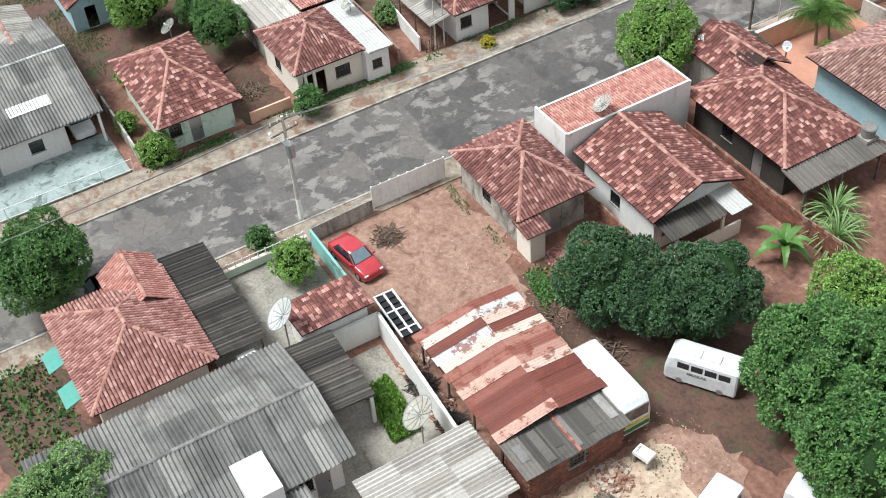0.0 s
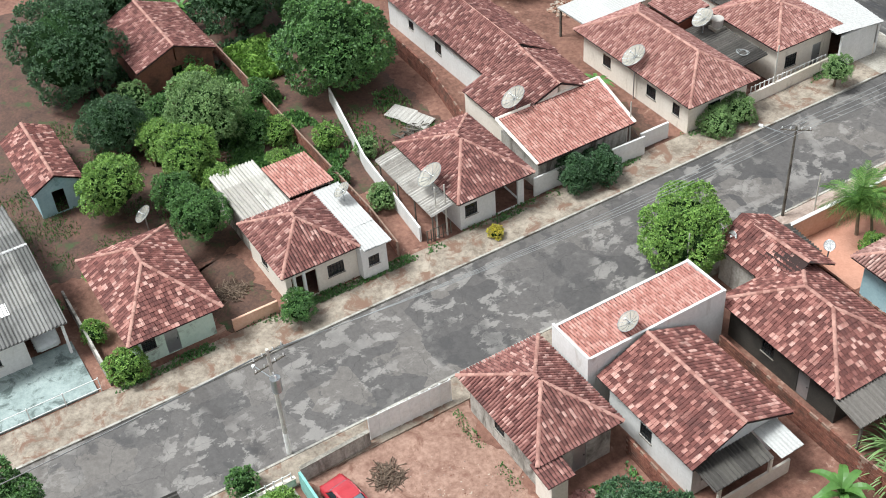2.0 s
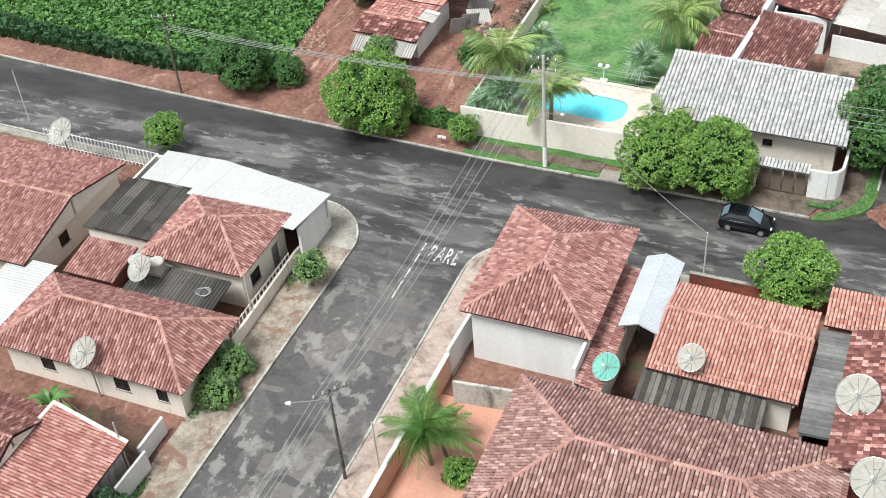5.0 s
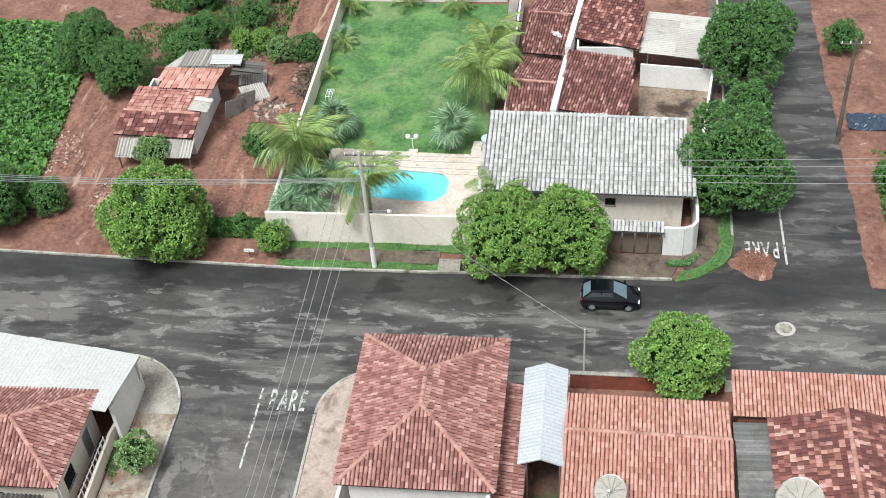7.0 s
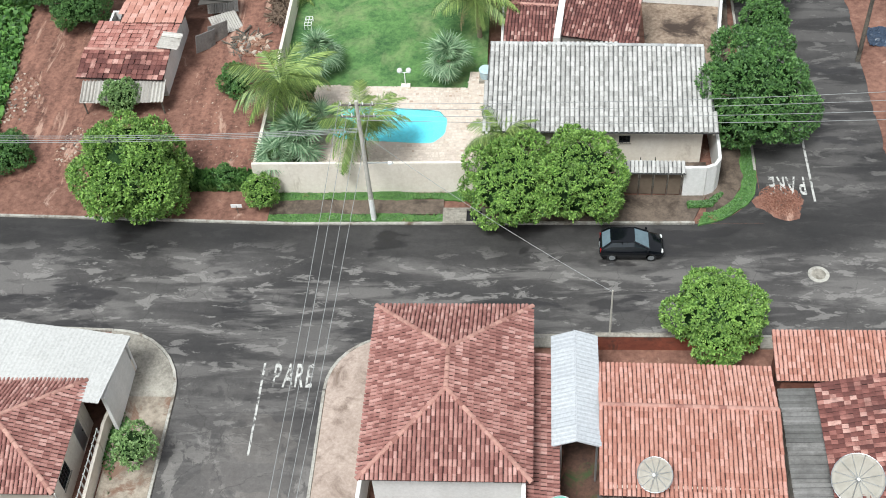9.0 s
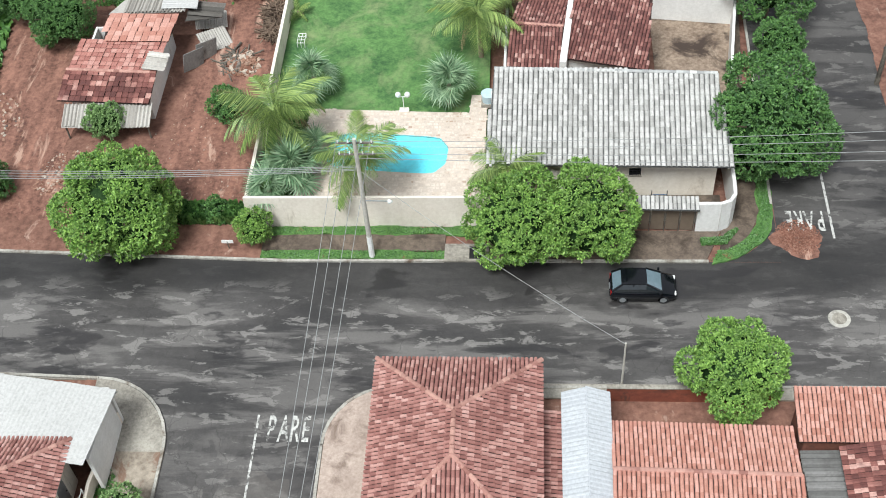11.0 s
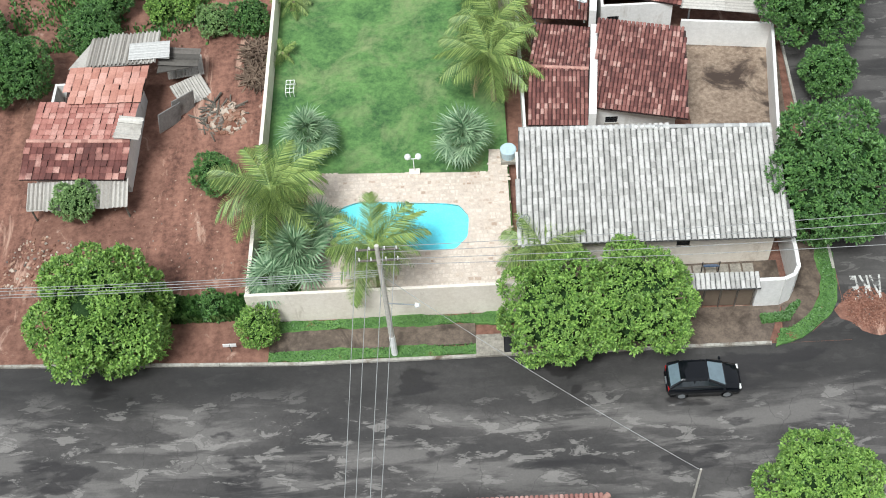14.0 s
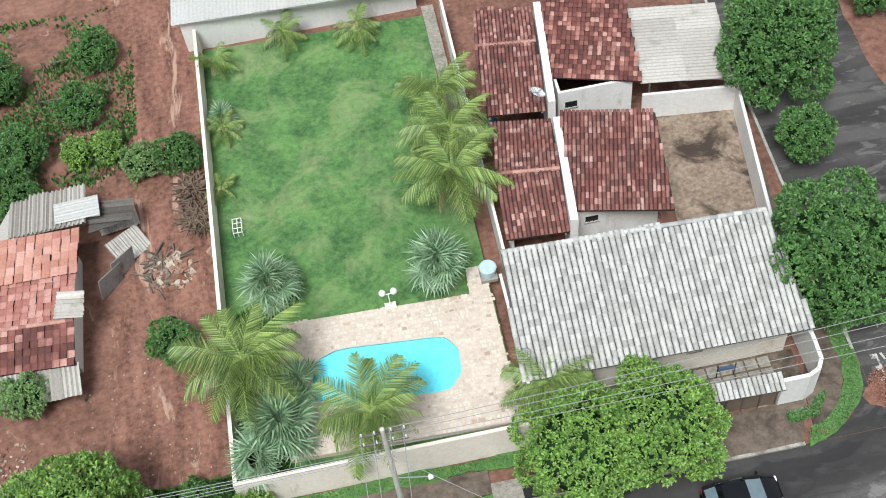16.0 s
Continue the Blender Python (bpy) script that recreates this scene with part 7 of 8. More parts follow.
van("white school van with dark windows", 23.0, -56.15, 213)
van("white van parked in the sandy yard", 30.6, -62.2, -70, school=False)
van("white van parked under the trees", 33.5, -57.1, 23, school=False)
b = thing("bus", "white minibus with green and yellow stripes beside the shed", "bus", 21.4, -61.7, 0.02)
part("body", loft([(-2.5, 0.95, 0.86, 0.4, 2.5), (-2.3, 1.0, 0.92, 0.3, 2.7), (2.3, 1.0, 0.92, 0.3, 2.7), (2.6, 0.98, 0.84, 0.4, 2.45)]), CARPAINT_WHITE, b)
part("windscreen", boxes((2.5, -0.8, 1.5, 2.63, 0.8, 2.3)), DARKGLASS, b)
part("stripe", boxes((2.54, -0.9, 1.0, 2.63, 0.9, 1.2)), YELLOW, b)
part("stripe", boxes((2.54, -0.92, 0.6, 2.64, 0.92, 0.85)), GREEN_PAINT, b)
for s in (-1, 1):
    part("stripe", boxes((-2.2, s * 1.0 - 0.02, 0.6, 2.2, s * 1.0 + 0.02, 0.85)), GREEN_PAINT, b)
    for i in range(4):
        part("window", boxes((-2.2 + i * 1.1, s * 0.97 - 0.03, 1.5, -1.25 + i * 1.1, s * 0.97 + 0.03, 2.2)), DARKGLASS, b)
wheels(b, 5.0, 0.98, 0.4, (-1.5, 1.6))

t = thing("trailer", "white steel car trailer frame standing in the yard", "trailer", 9.6, -68.25, 0.0, -2)
for y in (-0.62, 0, 0.62):
    part("side_rail", boxes((-1.9, y - 0.06, 0.7, 1.9, y + 0.06, 0.82)), PAINT_WHITE, t)
for i in range(8):
    x = -1.85 + i * 0.53
    part("crossbar", boxes((x - 0.05, -0.56, 0.72, x + 0.05, 0.56, 0.8)), STEEL_DARK if i % 3 else PAINT_WHITE, t)
part("bed", boxes((-1.85, -0.56, 0.6, 1.85, 0.56, 0.69)), STEEL_DARK, t)
wheels(t, 3.8, 0.75, 0.33, (-0.6, 0.3))


# ---- poles, wires, dishes, small things ----
def pole(label, x, y, height, arms=2, angle=0.0, transformer=False, lamp=None, painted=True):
    p = thing("utility_pole", label, "pole", x, y, 0)
    foot = 0.16 if height > 8 else 0.11 if height > 6 else 0.07
    part("shaft", rods([((0, 0, 0), (0, 0, height), foot, foot * 0.65)], 10), POLE_CONCRETE if painted or height < 6 else TIMBER, p)
    if painted:
        part("painted_base", rods([((0, 0, 0.12), (0, 0, 1.9), 0.172, 0.16)], 10), PAINT_WHITE, p, "whitewashed foot")
    ca, sa = math.cos(radians(angle)), math.sin(radians(angle))
    for i in range(arms):
        z = height - 0.3 - i * 0.85
        part("crossarm", rods([((-ca, -sa, z), (ca, sa, z), 0.06)], 6), TIMBER, p)
        for k in (-0.9, -0.35, 0.35, 0.9):
            part("insulator", rods([((k * ca, k * sa, z), (k * ca, k * sa, z + 0.22), 0.05, 0.03)], 8), PAINT_WHITE, p)
    if transformer:
        tr = part("transformer", rods([((0.35, 0.0, height - 2.9), (0.35, 0.0, height - 1.9), 0.3)], 14), STEEL, p, "grey transformer drum")
        part("bushing", rods([((0.35 + d, 0, height - 1.9), (0.35 + d, 0, height - 1.6), 0.05) for d in (-0.15, 0.15)], 8), PAINT_WHITE, tr)
    if lamp:
        lx, ly, lz = lamp
        arm = part("lamp_arm", rods([((0, 0, lz - 0.5), (lx, ly, lz), 0.035)], 6), STEEL, p)
        part("lamp_head", rods([((lx, ly, lz - 0.03), (lx * 1.12, ly * 1.12, lz + 0.04), 0.14, 0.08)], 10), LAMPGLASS, arm)
    return p


pole("concrete utility pole with two crossarms at the garden wall", 0.05, 0.35, 9.7, 2, 0, False, (1.5, -0.5, 5.4))
pole("concrete pole with a transformer by the kerb", -1.8, -69.1, 8.6, 2, 100, True, (-1.0, -0.6, 6.8))
pole("grey pole with a street lamp by the kerb", -1.3, -31.5, 7.6, 1, 50, False, (-1.7, -1.3, 7.2), False)
pole("thin wooden pole in the pavement", 0.3, -30.3, 4.2, 0, 0, False, None, False)
pole("slim concrete pole beside the field", -32.8, 1.5, 7.6, 1, 20, False, None, False)
pole("concrete pole on the cross street beyond the corner", 40.0, 1.4, 9.2, 2, 90)
pole("concrete pole on the side street", 31.6, 15.0, 8.6, 1, 0, False, None, False)
pole("slim pole at the white railing", -43.0, -6.0, 5.0, 0, 0, False, None, False)
pole("white iron post at the red wall", 14.1, -8.9, 4.4, 0, 0, False, None, False)
for x, y in ((0.4, -41.6), (0.5, -40.7)):
    pole("pale concrete meter post", x, y, 4.6, 0, 0, False, None, False)
for x, y in ((-13.5, -35.2), (-13.3, -52.0), (-13.2, -51.3), (-12.8, -21.6)):
    pole("pale service post at the house front", x, y, 4.4, 0, 0, False, None, False)


def cable(label, a, b, sag, r=0.016):
    cu = bpy.data.curves.new("cable", "CURVE")
    cu.dimensions, cu.bevel_depth, cu.bevel_resolution = "3D", r, 1
    sp = cu.splines.new("POLY")
    sp.points.add(14)
    for i in range(15):
        t = i / 14
        sp.points[i].co = (*(Vector(a).lerp(Vector(b), t) - Vector((0, 0, 4 * sag * t * (1 - t)))), 1)
    cu.materials.append(CABLE)
    return tagged(new("cable", cu), label, "cable", "overhead cables")


for k in (-0.9, -0.35, 0.35, 0.9):
    cable("thin pale overhead cable across the street", (k, 0.35, 9.6), (-1.3 + k * 0.6, -31.5 + k * 0.7, 7.45), 0.6)
    cable("thin pale overhead cable along the long street", (-1.3 + k * 0.6, -31.5 + k * 0.7, 7.45), (-1.8, -69.1 + k * 0.8, 8.4), 0.7)
    cable("thin pale overhead cable along the cross street", (k * 0.1, 0.35 + k * 0.2, 8.9 + 0.5 * k), (40, 1.4 + k * 1.0, 8.6 + 0.4 * k), 0.5)
    cable("thin pale overhead cable along the cross street", (k * 0.2, 0.35 + k * 0.2, 7.5), (-32.8, 1.5 + k * 0.4, 6.4), 0.5)
    cable("thin pale overhead cable along the long street", (-1.8, -69.1 + k * 0.8, 8.4), (-1.9, -112 + k, 8.4), 0.8)
cable("service cable to the white post", (0, 0.35, 7.4), (14.1, -8.9, 4.3), 0.4, 0.014)
pole("concrete pole far down the street", -1.9, -112.0, 8.6, 1, 0, False, None, False)


def dish_bowl():
    bm = bmesh.new()
    rings, segs = 6, 28
    grid = []
    for i in range(rings + 1):
        r = i / rings
        grid.append([bm.verts.new((r * math.cos(2 * math.pi * s / segs), r * math.sin(2 * math.pi * s / segs), 0.26 * r * r)) for s in range(segs)])
    for i in range(rings):
        for s in range(segs):
            if i == 0:
                if s == 0:
                    bm.faces.new(grid[1])
                continue
            bm.faces.new((grid[i][s], grid[i + 1][s], grid[i + 1][(s + 1) % segs], grid[i][(s + 1) % segs]))
    bmesh.ops.delete(bm, geom=[v for v in bm.verts if not v.link_faces], context="VERTS")
    bmesh.ops.solidify(bm, geom=list(bm.faces), thickness=0.012)
    return bm


def dish(label, x, y, z, r, rz, tilt, material=None, foot=None):
    """A satellite dish: reflector with ribs, feed on its arm, and a mast down to its support."""
    d = thing("satellite_dish", label, "satellite dish", x, y, z - (z - (foot or 0)), 0)
    hgt = z - (foot or 0)
    part("mast", rods([((0, 0, 0), (0, 0, hgt), 0.05)], 8), STEEL, d)
    bm = dish_bowl()
    m = Matrix.Translation((0, 0, hgt)) @ pose(0, 0, 0, 0, tilt, rz) @ Matrix.Scale(r, 4)
    bmesh.ops.transform(bm, matrix=m, verts=bm.verts)
    ref = part("reflector", bm, material or MESHWORK, d, smooth=True)
    for i in range(12):
        a = 2 * math.pi * i / 12
        pts = [m @ Vector((q * math.cos(a), q * math.sin(a), 0.26 * q * q + 0.02)) for q in (0.06, 0.5, 1.0)]
        part("rib", rods([(pts[0], pts[1], 0.014), (pts[1], pts[2], 0.014)], 4), STEEL, ref)
    rim = [m @ Vector((math.cos(2 * math.pi * i / 24), math.sin(2 * math.pi * i / 24), 0.26)) for i in range(25)]
    part("rim", rods([(a, b, 0.02) for a, b in zip(rim, rim[1:])], 5), STEEL, ref)
    tip = m @ Vector((0, 0, 0.75))
    part("feed_arm", rods([(m @ Vector((0, 0, 0.02)), tip, 0.018)] + [(m @ Vector((0.8 * math.cos(a), 0.8 * math.sin(a), 0.17)), tip, 0.01) for a in (0, 2.1, 4.2)], 5), STEEL, d)
    part("feed_horn", rods([(tip, m @ Vector((0, 0, 0.62)), 0.07)], 8), PAINT_WHITE, d)
    return d


for lab, x, y, z, r, rz, tilt, mt, ft in (
        ("pale mesh satellite dish standing in the yard", -26.0, -68.5, 1.5, 0.8, 20, 45, MESHWORK, 0.0),
        ("white mesh satellite dish on the flat roof", -17.3, -56.9, 3.8, 0.75, -30, 42, MESHWORK, 2.9),
        ("large mesh satellite dish over the carport", -15.0, -51.2, 3.9, 1.15, -20, 42, MESHWORK, 0.0),
        ("large mesh satellite dish behind the salmon roof", -18.7, -41.8, 4.5, 1.15, -10, 40, MESHWORK, 3.2),
        ("large mesh satellite dish beside the red roof", -18.8, -30.6, 3.8, 1.15, -10, 40, MESHWORK, 0.0),
        ("mesh satellite dish between two roofs", -19.7, -23.0, 4.0, 1.05, -15, 40, MESHWORK, 2.65),
        ("large mesh satellite dish beyond the railing", -34.6, -11.2, 4.0, 1.25, 10, 45, MESHWORK, 0.0),
        ("mesh satellite dish on the orange roof", 15.7, -19.8, 4.0, 0.95, -20, 38, MESHWORK, 3.0),
        ("turquoise mesh satellite dish", 11.3, -21.9, 3.9, 0.95, -30, 42, DISH_TEAL, 2.75),
        ("large mesh satellite dish by the sheet roof", 24.9, -20.0, 4.2, 1.35, -20, 35, MESHWORK, 3.6),
        ("large mesh satellite dish in the yard", 26.4, -25.4, 4.0, 1.3, -20, 35, MESHWORK, 0.0),
        ("mesh satellite dish above the parapet", 4.8, -49.8, 5.0, 0.8, -30, 42, MESHWORK, 4.2),
        ("large grey solid satellite dish on a mast", 8.9, -74.9, 4.0, 1.15, 10, 55, DISH_GREY, 0.0),
        ("large mesh satellite dish in the courtyard", 18.2, -71.5, 2.6, 1.15, -35, 45, MESHWORK, 0.0),
        ("small white satellite dish on the wall", 5.4, -34.5, 3.6, 0.4, -60, 60, PAINT_WHITE, 2.6),
        ("small white satellite dish on the roof corner", 7.0, 5.6, 4.1, 0.45, -60, 70, PAINT_WHITE, 3.4),
        ("small white satellite dish by the party wall", 11.2, 20.6, 5.3, 0.5, 20, 30, PAINT_WHITE, 4.6),
        ("small white satellite dish at the tree", 1.2, -38.6, 3.5, 0.4, -90, 70, PAINT_WHITE, 2.8)):
    dish(lab, x, y, z, r * 0.88, rz if r < 0.6 else 252 + rz * 0.2, tilt if r < 0.6 else tilt * 0.4 + 19, mt, ft)

# road markings
def letters(text, x, y, size, rz, squeeze=1.0):
    for i, ch in enumerate(text):
        cu = bpy.data.curves.new("road_letter", "FONT")
        cu.body, cu.size, cu.extrude, cu.offset = ch, size, 0.004, 0.03
        tmp = new("road_letter", cu)
        me = bpy.data.meshes.new_from_object(tmp)
        bpy.data.objects.remove(tmp)
        me.materials.append(ROADPAINT)
        ob = new("road_letter", me)
        ob.matrix_basis = Matrix.Translation((x, y, 0.026)) @ pose(0, 0, 0, 0, 0, rz) @ Matrix.Translation((i * size * 0.72 * squeeze, 0, 0)) @ Matrix.Diagonal((squeeze, 1, 1, 1))
        tagged(ob, "worn white painted road letter", "road marking", "stop marking")


ROADPAINT = surface("worn_road_paint", lin(164, 162, 156), lin(204, 203, 197), 1.2, 8.0, 0.7, 0.1, lin(92, 90, 87), (0.5, 0.58), 2.6)
letters("PARE", -4.5, -12.2, 2.25, 0, 0.38)
letters("PARE", 26.5, 3.9, 2.2, 180, 0.38)
for nm, pts in (("road_line", (-5.12, -16.6, -5.0, -10.6)), ("road_line", (26.78, 1.8, 26.92, 8.4))):
    x0, y0, x1, y1 = pts
    tagged(part(nm, boxes((x0, y0, 0.018, x1, y1, 0.024)), ROADPAINT), "worn white painted road line", "road marking")
bm = bmesh.new()
rod(bm, (26.2, -4.0, 0.0), (26.2, -4.0, 0.03), 0.62, 0.6, 24)
mh = tagged(part("manhole", bm, KERBSTONE), "round concrete manhole cover set in the street", "manhole")
part("cover", rods([((26.2, -4.0, 0.03), (26.2, -4.0, 0.045), 0.4)], 20), CONCRETE, mh)

# storm drain at the kerb
g = thing("storm_drain", "open concrete storm drain inlet at the kerb", "drain", 5.6, 0.55, 0)
part("surround", boxes((-1.3, -0.6, 0, 1.3, -0.45, 0.16), (-1.3, 0.55, 0, 1.3, 0.7, 0.16), (-1.3, -0.45, 0, -1.1, 0.55, 0.16), (1.1, -0.45, 0, 1.3, 0.55, 0.16), (-1.1, -0.45, 0, 0.15, 0.55, 0.14)), CONCRETE, g)
# flat dark plate imitates the darkness inside the open inlet
part("pit", boxes((0.15, -0.45, 0.015, 1.1, 0.55, 0.03)), STEEL_DARK, g)

# lamp post on the deck
g = thing("garden_lamp", "white twin-globe garden lamp on a plinth", "lamp", 1.2, 11.9, 0.45)
part("plinth", boxes((-0.3, -0.2, 0, 0.3, 0.2, 0.5)), WALL_CREAM, g)
part("post", rods([((0, 0, 0.5), (0, 0, 1.6), 0.03), ((-0.3, 0, 1.6), (0.3, 0, 1.6), 0.025)], 6), PAINT_WHITE, g)
for s in (-1, 1):
    bm = bmesh.new()
    bmesh.ops.create_uvsphere(bm, u_segments=14, v_segments=10, radius=0.19)
    bmesh.ops.translate(bm, vec=(s * 0.3, 0, 1.78), verts=bm.verts)
    part("globe", bm, LAMPGLASS, g, smooth=True)


def heap(name, label, x, y, r, h, material, count, size, seed, category="rubble", long=False):
    g = random.Random(seed)
    verts, faces = [], []
    for i in range(count):
        a, q = g.uniform(0, 6.3), r * math.sqrt(g.random())
        c = Vector((x + math.cos(a) * q, y + math.sin(a) * q, h * max(0.05, 1 - q / r) * g.uniform(0.4, 1)))
        sx, sy, sz = (size * 5 * g.uniform(0.6, 1.4), size * 0.25, size * 0.25) if long else (size * g.uniform(0.5, 1.3), size * g.uniform(0.5, 1), size * g.uniform(0.3, 0.6))
        m = Matrix.Translation(c) @ Euler((g.uniform(-0.5, 0.5), g.uniform(-0.4, 0.4), g.uniform(0, 6.3))).to_matrix().to_4x4()
        k = len(verts)
        verts += [m @ Vector((u * sx / 2, v * sy / 2, w * sz / 2)) for u in (-1, 1) for v in (-1, 1) for w in (-1, 1)]
        faces += [tuple(k + i for i in f) for f in ((0, 1, 3, 2), (4, 6, 7, 5), (0, 4, 5, 1), (2, 3, 7, 6), (0, 2, 6, 4), (1, 5, 7, 3))]
    return tagged(joined(name, verts, faces, material), label, category, kind="stuff")


heap("brush_pile", "heap of dry cut branches", 2.9, -65.2, 0.95, 0.45, BRANCHES, 170, 0.16, 1, "branches", True)
heap("tile_pile", "heap of red roof tiles beside the house", 10.7, -57.2, 1.0, 0.6, TILE_RED, 160, 0.3, 2)
heap("scrap_pile", "heap of broken boards and rubble", -10.4, 17.6, 1.2, 0.5, RUBBLE, 140, 0.4, 3)
heap("brush_pile", "dry branches heaped against the garden wall", -8.6, 21.0, 1.0, 0.6, BRANCHES, 220, 0.25, 4, "branches", True)
heap("brush_pile", "dry branches heaped against the garden wall", -8.7, 23.0, 1.0, 0.7, BRANCHES, 220, 0.25, 5, "branches", True)
heap("rubble", "scattered stones on the earth yard", 8.5, -62.0, 4.5, 0.05, RUBBLE, 320, 0.09, 6)
heap("rubble", "scattered rubble on the red plot", -12.5, 8.0, 5.0, 0.05, RUBBLE, 160, 0.1, 7)
heap("rubble", "stones and scrap behind the shack", -27.5, 12.0, 3.0, 0.1, RUBBLE, 300, 0.2, 8)
heap("earth_heap", "low heap of red earth and broken asphalt", 24.8, 1.9, 1.35, 0.14, EARTH_CLODS, 1500, 0.075, 9)
heap("scrap_pile", "clutter beside the workshop wall", 25.6, -64.4, 1.2, 0.4, RUBBLE, 160, 0.3, 10)
heap("scrap_pile", "clutter along the shed wall", 16.5, -69.5, 0.9, 0.5, RUBBLE, 120, 0.3, 11)
heap("scrap_pile", "clutter along the shed wall", 13.0, -69.2, 0.9, 0.5, RUBBLE, 120, 0.3, 12)
heap("scrap_pile", "stacked boards behind the hipped house", -24.5, -46.8, 1.6, 0.6, TIMBER, 90, 0.3, 13, "boards", True)
heap("scrap_pile", "backyard scrap and metal", -33.4, -26.5, 1.5, 0.6, RUBBLE, 160, 0.35, 14)
heap("rubble", "gravel and rubble of the far yard", -47.5, -31.0, 5.0, 0.08, RUBBLE, 600, 0.18, 15)
heap("rubble", "loose stones along the pavement", -11.3, -60.0, 1.2, 0.05, RUBBLE, 120, 0.16, 16)
heap("rubble", "stones in the wet yard", 28.0, -66.0, 4.0, 0.05, RUBBLE, 300, 0.14, 17)


def tank(label, x, y, z, r, h, material):
    t = thing("water_tank", label, "water tank", x, y, z)
    part("drum", rods([((0, 0, 0), (0, 0, h), r * 0.86, r)], 20), material, t)
    part("lid", rods([((0, 0, h), (0, 0, h + 0.07), r * 1.05, r * 0.9)], 20), material, t)
    part("stand", boxes((-r, -r, -0.25, r, r, -0.002)), CONCRETE, t)


tank("grey water tank on the lean-to", 15.0, -36.4, 2.95, 0.5, 0.7, FIBRE)
tank("pale water tank between the roofs", -20.6, -22.2, 3.3, 0.55, 0.7, FIBRE_PALE)
tank("pale water tank between the roofs", -19.4, -21.8, 3.1, 0.5, 0.7, FIBRE_PALE)
tank("blue plastic barrel beside the house", 8.9, 22.8, 0.3, 0.35, 0.9, BLUE_PLASTIC)
tank("pale blue cistern beside the pool house", 6.6, 12.6, 1.055, 0.45, 0.6, plain("pale_blue_plastic", lin(186, 208, 216), 0.5))

g = thing("playground_cart", "white pushcart with a canopy in the yard", "cart", 9.3, -77.4, 0)
part("tray", boxes((-0.9, -0.5, 0.75, 0.9, 0.5, 1.05, 0.04)), PAINT_WHITE, g)
part("canopy", boxes((-0.9, -0.55, 1.95, 0.6, 0.55, 2.02)), PAINT_WHITE, g)
for s in (-0.5, 0.5):
    for x in (-0.85, 0.55):
        part("post", rods([((x, s, 0), (x, s, 1.95), 0.025)]), STEEL, g)
wheels(g, 1.8, 0.6, 0.28, (-0.5,))
g = thing("blue_tarp", "crumpled blue tarpaulin by the side street", "tarpaulin", 34.2, 17.4, -0.1)
bm = bmesh.new()
bmesh.ops.create_grid(bm, x_segments=24, y_segments=16, size=1.0)
for v in bm.verts:
    v.co = Vector((v.co.x * 1.6, v.co.y * 1.0, 0.25 + 0.18 * noise.noise(v.co * 3.5) + 0.1 * noise.noise(v.co * 9)))
part("sheet", bm, plain("dark_blue_tarp", lin(52, 66, 84), 0.35), g, smooth=False)
g = thing("washing_line", "washing hung to dry under the boarded lean-to", "washing line", 19.2, -22.9, 0)
part("line", rods([((-1.3, 0, 1.8), (1.5, 0, 1.8), 0.012)]), CABLE, g)
for i, mt in enumerate((PAINT_WHITE, PAINT_TEAL, BLUE_PLASTIC, PAINT_WHITE, STEEL_DARK)):
    part("garment", boxes((-1.1 + i * 0.5, -0.02, 1.15, -0.72 + i * 0.5, 0.02, 1.8)), mt, g)
for x in (-1.3, 1.5):
    part("post", rods([((x, 0, 0), (x, 0, 1.85), 0.03)]), TIMBER, g)
tree("small yellow-leaved shrub by the kerb", -11.0, -48.7, 0.6, 0.9, leafy("yellow_leaves", lin(150, 140, 40), lin(220, 205, 80)), 95, 0.2, category="shrub", z=0.1)

# more yard clutter
g = thing("cable_coil", "loose coil of pale cable on the dark lean-to", "cable", -15.6, -22.6, 2.8)
for k in range(3):
    ring = [Vector((0.5 * math.cos(a * 0.45) * (1 - 0.12 * k) + 0.12 * k, 0.36 * math.sin(a * 0.45) * (1 + 0.1 * k), 0.04 + 0.03 * k)) for a in range(15)]
    part("loop", rods([(a, b, 0.025) for a, b in zip(ring, ring[1:])], 5), CABLE, g)
heap("scrap_pile", "household scrap under the boarded lean-to", 18.6, -22.2, 0.9, 0.7, RUBBLE, 120, 0.22, 50)
heap("scrap_pile", "dark scrap between the carport and the roofs", 12.4, -21.2, 0.9, 0.5, TIMBER_DARK, 110, 0.14, 51, "scrap", True)
heap("scrap_pile", "backyard scrap beside the brick wall", -30.6, -20.6, 1.0, 0.6, WALL_GREY, 80, 0.3, 52)
heap("scrap_pile", "dark scrap and timber heaped between wall and shed", 14.6, -69.55, 0.9, 0.7, TIMBER_DARK, 130, 0.15, 40, "scrap", True)
heap("scrap_pile", "dark scrap and timber heaped between wall and shed", 17.8, -69.5, 0.8, 0.6, TIMBER_DARK, 130, 0.15, 41, "scrap", True)
heap("scrap_pile", "pale broken crates among the scrap", 19.3, -69.4, 0.6, 0.5, WALL_GREY, 30, 0.35, 42)
heap("brush_pile", "dead sticks under the mango trees", 18.6, -59.6, 1.3, 0.35, BRANCHES, 90, 0.22, 43, "branches", True)
heap("brush_pile", "dead sticks under the mango trees", 14.4, -60.4, 0.9, 0.2, BRANCHES, 40, 0.2, 44, "branches", True)
heap("rubble", "small stones over the red earth yard", 26.5, -61.5, 3.6, 0.04, RUBBLE, 420, 0.1, 45)
heap("rubble", "small stones along the shed", 14.0, -60.8, 2.6, 0.04, RUBBLE, 220, 0.09, 46)
